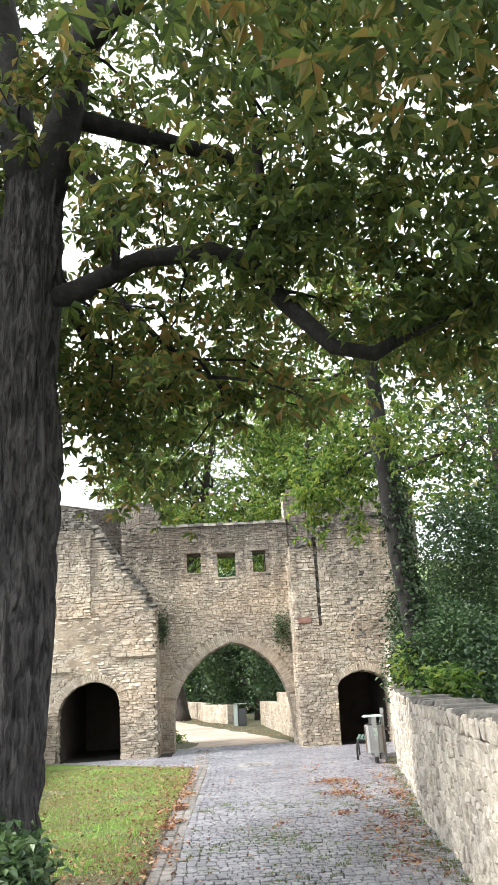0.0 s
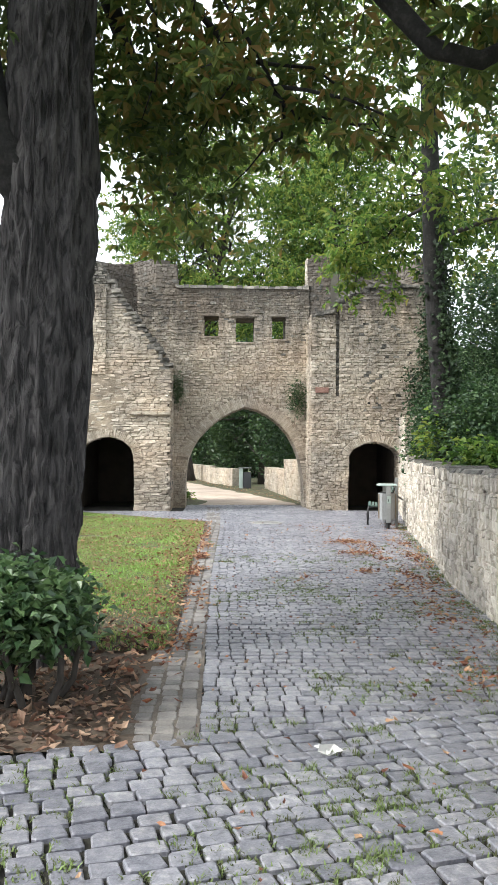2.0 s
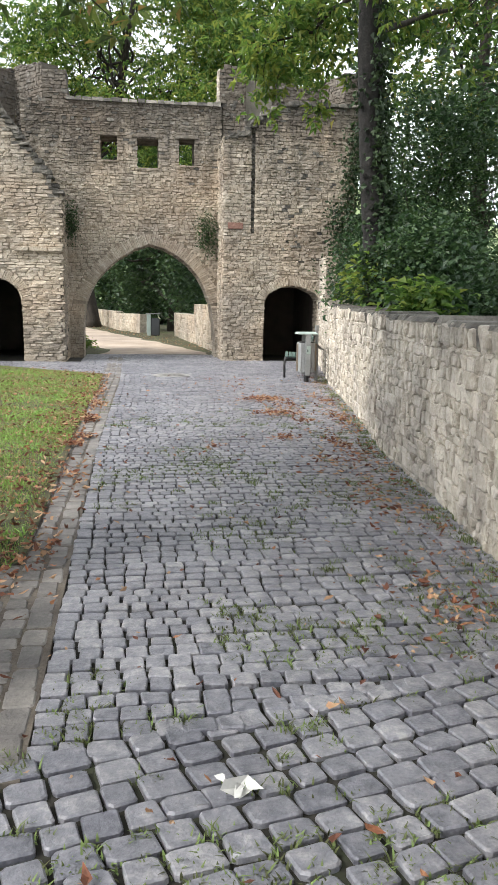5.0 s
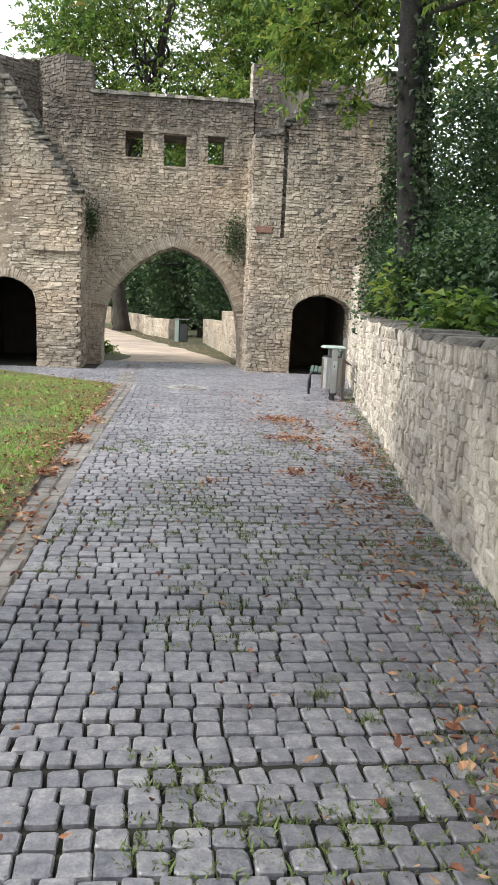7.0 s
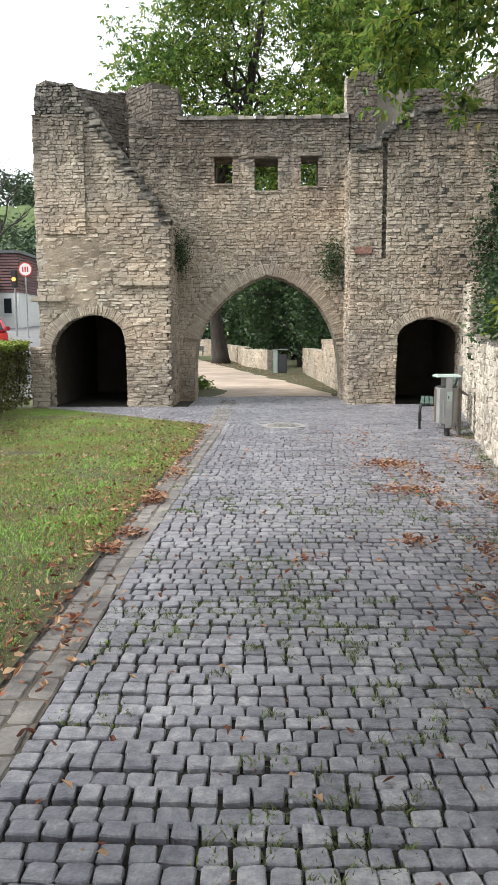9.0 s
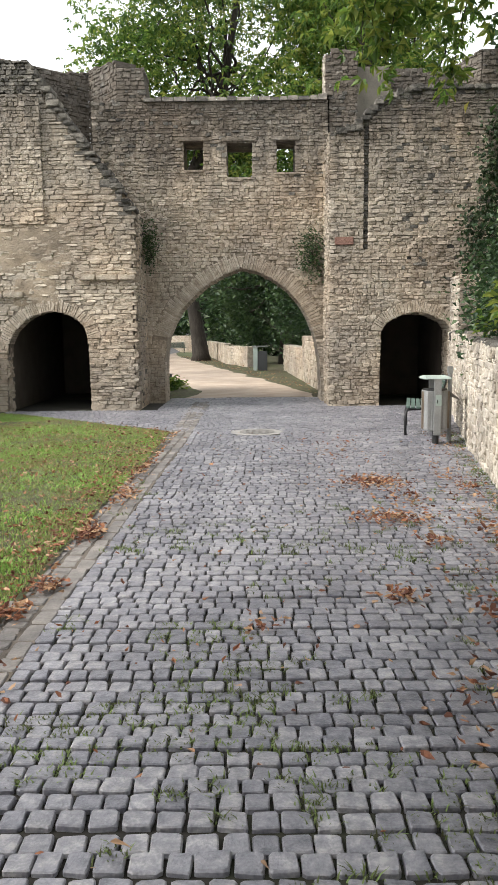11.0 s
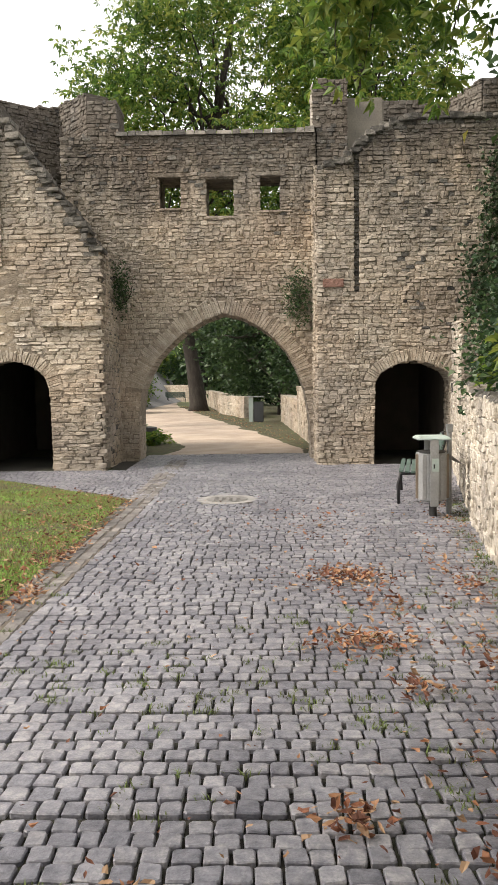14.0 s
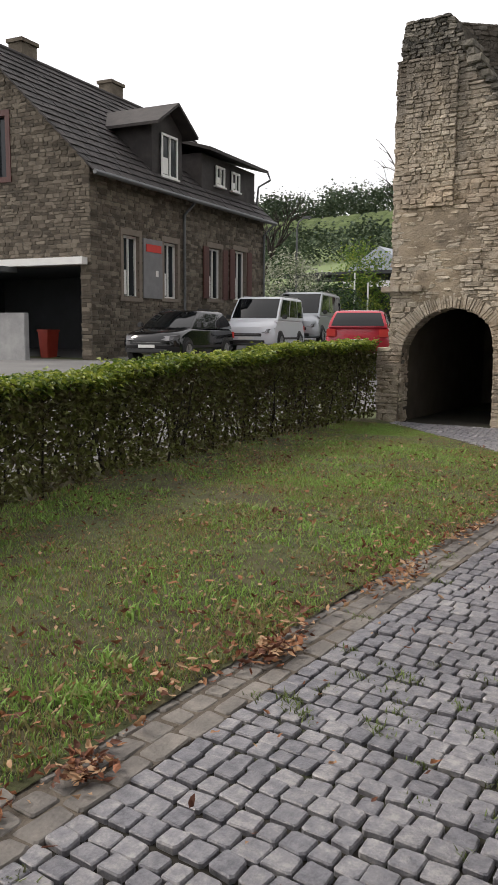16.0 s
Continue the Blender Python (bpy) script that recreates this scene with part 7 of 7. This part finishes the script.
shrub("yew_shrub", [((-10, 88, 2), (3, 2, 2.2)), ((-15, 78, 2.2), (3, 3, 2.4)), ((-4, 82, 3.2), (4, 2, 3.4)), ((3, 70, 4), (4, 4, 4))], 160, 18, 0.4, m_leaf_dark, "dark shrubs closing the garden behind", 123, spread=0.7, at=(-8, 86, 0))
shrub("yew_shrub", [((1.5, 62, 4), (5, 3, 4.2)), ((6, 52, 4.5), (4, 4, 4.6)), ((-6, 96, 6), (12, 3, 6))], 260, 20, 0.42, m_leaf_dark, "tall dark shrubs behind the garden wall", 124, spread=0.7, at=(2, 62, 0))

shrub("hazel_shrub", [((-7.6, 58, 1.6), (1.6, 2.0, 1.8)), ((-8.8, 66, 2.2), (2.0, 2.5, 2.6)), ((-6.6, 50, 1.0), (1.0, 1.6, 1.1))], 150, 26, 0.2, m_leaf_light, "yellow-green shrubs along the garden path", 125, spread=0.35, at=(-7.6, 58, 0))
gt = tagged(empty("garden_tree", (-2.5, 53, 0)), "stout dark tree beside the garden path", "tree")
s = Shape()
s.tube([(-2.5, 53, -0.1), (-2.5, 53, 0.35), (-2.6, 53, 1.2), (-2.8, 53, 2.6), (-3.05, 53.1, 4.2), (-3.2, 53.2, 6.0), (-3.4, 53.4, 9.0)], [0.62, 0.48, 0.40, 0.37, 0.34, 0.28, 0.12], 18, wob=0.2)
under(s.make("trunk", m_bark2, smooth=True), gt)
P = clumps(in_blob(240, (-2.8, 53.5, 7.2), (5.0, 4.0, 3.4)), 20, (0.5, 0.5, 0.3))
under(foliage("crown", P, 0.22, m_leaf_dark, slim=0.38, flat=0.4), gt)

# ---- fallen leaves, grass, weeds ----
lr2 = np.random.default_rng(77)
pts = []


def pile(x, y, sx, sy, n, z=0.012):
    q = lr2.normal(size=(n, 2)) * (sx, sy) + (x, y)
    for a, b in q:
        if a < wall_x(b) - 0.06:
            pts.append((a, b, z + abs(lr2.normal()) * 0.014))


for (x, y, sx, sy, n) in ((1.85, 14.8, .34, .30, 95), (1.80, 13.15, .28, .20, 60), (1.53, 11.15, .14, .12, 20), (0.67, 10.7, .10, .10, 8), (1.99, 12.4, .12, .10, 18), (2.05, 13.9, .2, .5, 30), (-0.62, 14.3, .10, .35, 30), (-0.66, 12.75, .08, .16, 55),
                          (-0.66, 11.4, .10, .10, 26), (-0.75, 10.9, .10, .12, 26), (-0.66, 15.8, .10, .5, 26), (-0.62, 9.4, .09, .5, 18), (-0.66, 7.4, .10, .5, 20), (1.7, 9.8, .3, .4, 24), (2.0, 10.6, .14, .8, 40), (2.5, 12.6, .14, .8, 40), (1.7, 8.3, .2, .6, 26),
                          (1.4, 6.2, .25, .4, 24), (2.75, 14.6, .15, .8, 30), (1.75, 17.2, .6, .8, 20)):
    pile(x, y, sx * 0.75, sy * 0.85, int(n * 1.6))
    pile(x, y, sx * 0.5, sy * 0.55, int(n * 2.0), 0.02)
for _ in range(900):
    y = lr2.uniform(6.5, 19.2)
    pts.append((-0.80 + 0.13 * max(0, min(1, (y - 11) / 7)) - abs(lr2.normal()) * 0.28 + 0.10, y, 0.03))
for _ in range(900):
    y = lr2.uniform(26.5, 60)
    pts.append((np.interp(y, [26, 29.6, 37, 64], [2.4, 1.9, 0.4, -4.9]) + abs(lr2.normal()) * 0.7 - 0.15, y, 0.03))
for _ in range(150):
    pts.append((lr2.uniform(-0.8, 2.2), lr2.uniform(0.5, 19), 0.014))
for _ in range(60):
    pts.append((lr2.uniform(-2, 2.2), lr2.uniform(1, 5.2), 0.014))
for _ in range(3200):
    x, y = lr2.uniform(-5.2, -0.75), lr2.uniform(5.2, 20.5)
    if y < lawn_back(x) and x > hedge_x(y) - 0.3 and lr2.random() < (0.9 if x > -2.2 else 0.5):
        pts.append((x, y, 0.04 + 0.02 * lr2.random()))
pts = np.array([p for p in pts if p[1] > 26 or p[0] < wall_x(p[1]) - 0.05])
V, F = curled_leaves(pts, 0.050, lr2)
tagged(array_mesh("fallen_leaves", V, F, m_fall), "brown and orange fallen chestnut leaves on paving and lawn", kind="stuff")
scraps = []
for _ in range(520):
    scraps.append((lr2.uniform(-0.6, 2.6), lr2.uniform(1.0, 19.5), 0.012))
for _ in range(900):
    yy = lr2.uniform(5.5, 19.0)
    scraps.append((wall_x(yy) - 0.07 - abs(lr2.normal()) * 0.28, yy, 0.014))
for _ in range(5200):
    xx, yy = lr2.uniform(-4.8, -0.75), lr2.uniform(7.2, 20)
    if yy < lawn_back(xx) and xx > hedge_x(yy) and noise.noise(Vector((xx * 0.9, yy * 0.9, 21))) > -0.12:
        scraps.append((xx, yy, 0.03 + 0.012 * lr2.random()))
scraps = np.array([p for p in scraps if p[0] < wall_x(p[1]) - 0.05])
V, F = curled_leaves(scraps, 0.034, lr2)
tagged(array_mesh("leaf_scraps", V, F, m_fall), "small brown scraps of dry leaf on paving and lawn", kind="stuff")
lit = np.stack([lr2.uniform(-3.2, -0.9, 2600), lr2.uniform(4.8, 7.9, 2600), lr2.uniform(0.0, 0.04, 2600)], 1)
lit = lit[(lit[:, 1] > 5.0 + 0.27 * (lit[:, 0] + 0.8)) & (lr2.random(2600) < np.clip(1.3 - (lit[:, 1] - 5) * 0.35, 0.15, 1))]
V, F = curled_leaves(lit, 0.075, lr2)
tagged(array_mesh("leaf_litter", V, F, m_litter), "brown leaf litter on the planting bed", kind="stuff")


def blades(name, P, h, w, mat, label, lean=0.5):
    n = len(P)
    a = lr2.uniform(0, 2 * math.pi, n)
    hh = h * lr2.uniform(0.5, 1.3, n)
    d = np.stack([np.cos(a), np.sin(a), np.zeros(n)], 1)
    s = np.stack([-np.sin(a), np.cos(a), np.zeros(n)], 1)
    ln = lr2.uniform(0, lean, n)
    mid = P + d * (ln * hh * 0.35)[:, None] + np.array([0, 0, 1]) * (hh * 0.6)[:, None]
    tip = P + d * (ln * hh)[:, None] + np.array([0, 0, 1]) * hh[:, None]
    V = np.stack([P - s * w / 2, P + s * w / 2, mid + s * w * 0.4, mid - s * w * 0.4, tip], 1).reshape(-1, 3)
    k = 5 * np.arange(n)
    F = np.concatenate([np.stack([k, k + 1, k + 2], 1), np.stack([k, k + 2, k + 3], 1), np.stack([k + 3, k + 2, k + 4], 1)])
    return tagged(array_mesh(name, V, F, mat), label, kind="stuff")


gp = []
G = lr2.uniform((-5.4, 7.0), (-0.72, 22.5), (420000, 2))
for x, y in G:
    if y > lawn_back(x) or x < hedge_x(y) - 0.2 or x > -0.81 + 0.13 * max(0, min(1, (y - 11) / 7)):
        continue
    dn = noise.noise(Vector((x * 0.9, y * 0.9, 7))) + 0.6 * noise.noise(Vector((x * 2.7, y * 2.7, 3)))
    dens = max(0.42, 0.70 + 1.0 * dn) - 0.3 * math.exp(-(x - hedge_x(y)) / 0.6) - (0.25 if y < 8.2 else 0)
    if rng.random() < dens:
        gp.append((x, y, 0.008))
blades("grass", np.array(gp), 0.028, 0.0065, m_grass, "short patchy green grass of the lawn", 1.3)
tf = []
for _ in range(150):
    x, y = rng.uniform(-4.8, -0.9), rng.uniform(7.4, 20)
    if y < lawn_back(x) - 0.2 and x > hedge_x(y) + 0.3:
        tf.append(np.array((x, y, 0.012)) + lr2.normal(size=(rng.randrange(20, 70), 3)) * (rng.uniform(0.05, 0.16), rng.uniform(0.05, 0.14), 0))
blades("weed_tufts", np.vstack(tf), 0.05, 0.016, m_grass, "broad-leaved green weeds in the lawn", 1.6)
wp = []
for _ in range(1150):
    x, y = rng.uniform(-0.6, 2.6), rng.uniform(1.5, 18)
    if noise.noise(Vector((x * 0.6, y * 0.35, 9))) + (0.45 if x > wall_x(y) - 0.7 else -0.05) + (0.25 if y < 5.3 else 0) < 0.15 or x > wall_x(y) - 0.03:
        continue
    c = np.array((x, y, -0.012))
    wp.append(c + lr2.normal(size=(rng.randrange(8, 34), 3)) * (0.03, 0.02, 0))
for _ in range(170):
    y = rng.uniform(6, 19)
    c = np.array((wall_x(y) - abs(rng.gauss(0.03, 0.10)) - 0.02, y, -0.012))
    wp.append(c + lr2.normal(size=(30, 3)) * (0.04, 0.05, 0))
blades("joint_grass", np.vstack(wp), 0.030, 0.007, m_moss, "small tufts of grass and moss in the paving joints", 1.6)
mo = []
for _ in range(11000):
    x, y = rng.uniform(-2.2, 2.2), rng.uniform(1.0, 11.0)
    if x < wall_x(y) - 0.05 and (y < line_b(x) or x > -0.45) and noise.noise(Vector((x * 1.1, y * 1.1, 13))) + (0.25 if y < 5.4 else -0.1) > 0.1:
        mo.append(np.array((x, y, -0.014)) + lr2.normal(size=(9, 3)) * (0.02, 0.012, 0))
blades("joint_moss", np.vstack(mo), 0.022, 0.009, m_moss, "low green growth between the setts", 1.8)

sc = curled_leaves(np.array([(0.10, 4.87, 0.012), (0.17, 4.88, 0.012), (0.13, 4.90, 0.016)]), 0.10, np.random.default_rng(3))
tagged(array_mesh("pale_leaf_scrap", sc[0], sc[1], material("bleached_leaf", [(0.45, 0.44, 0.42), (0.62, 0.61, 0.58)], 8, 60, 0.8, 0.2)), "bleached white leaf lying on the forecourt setts", "leaf")
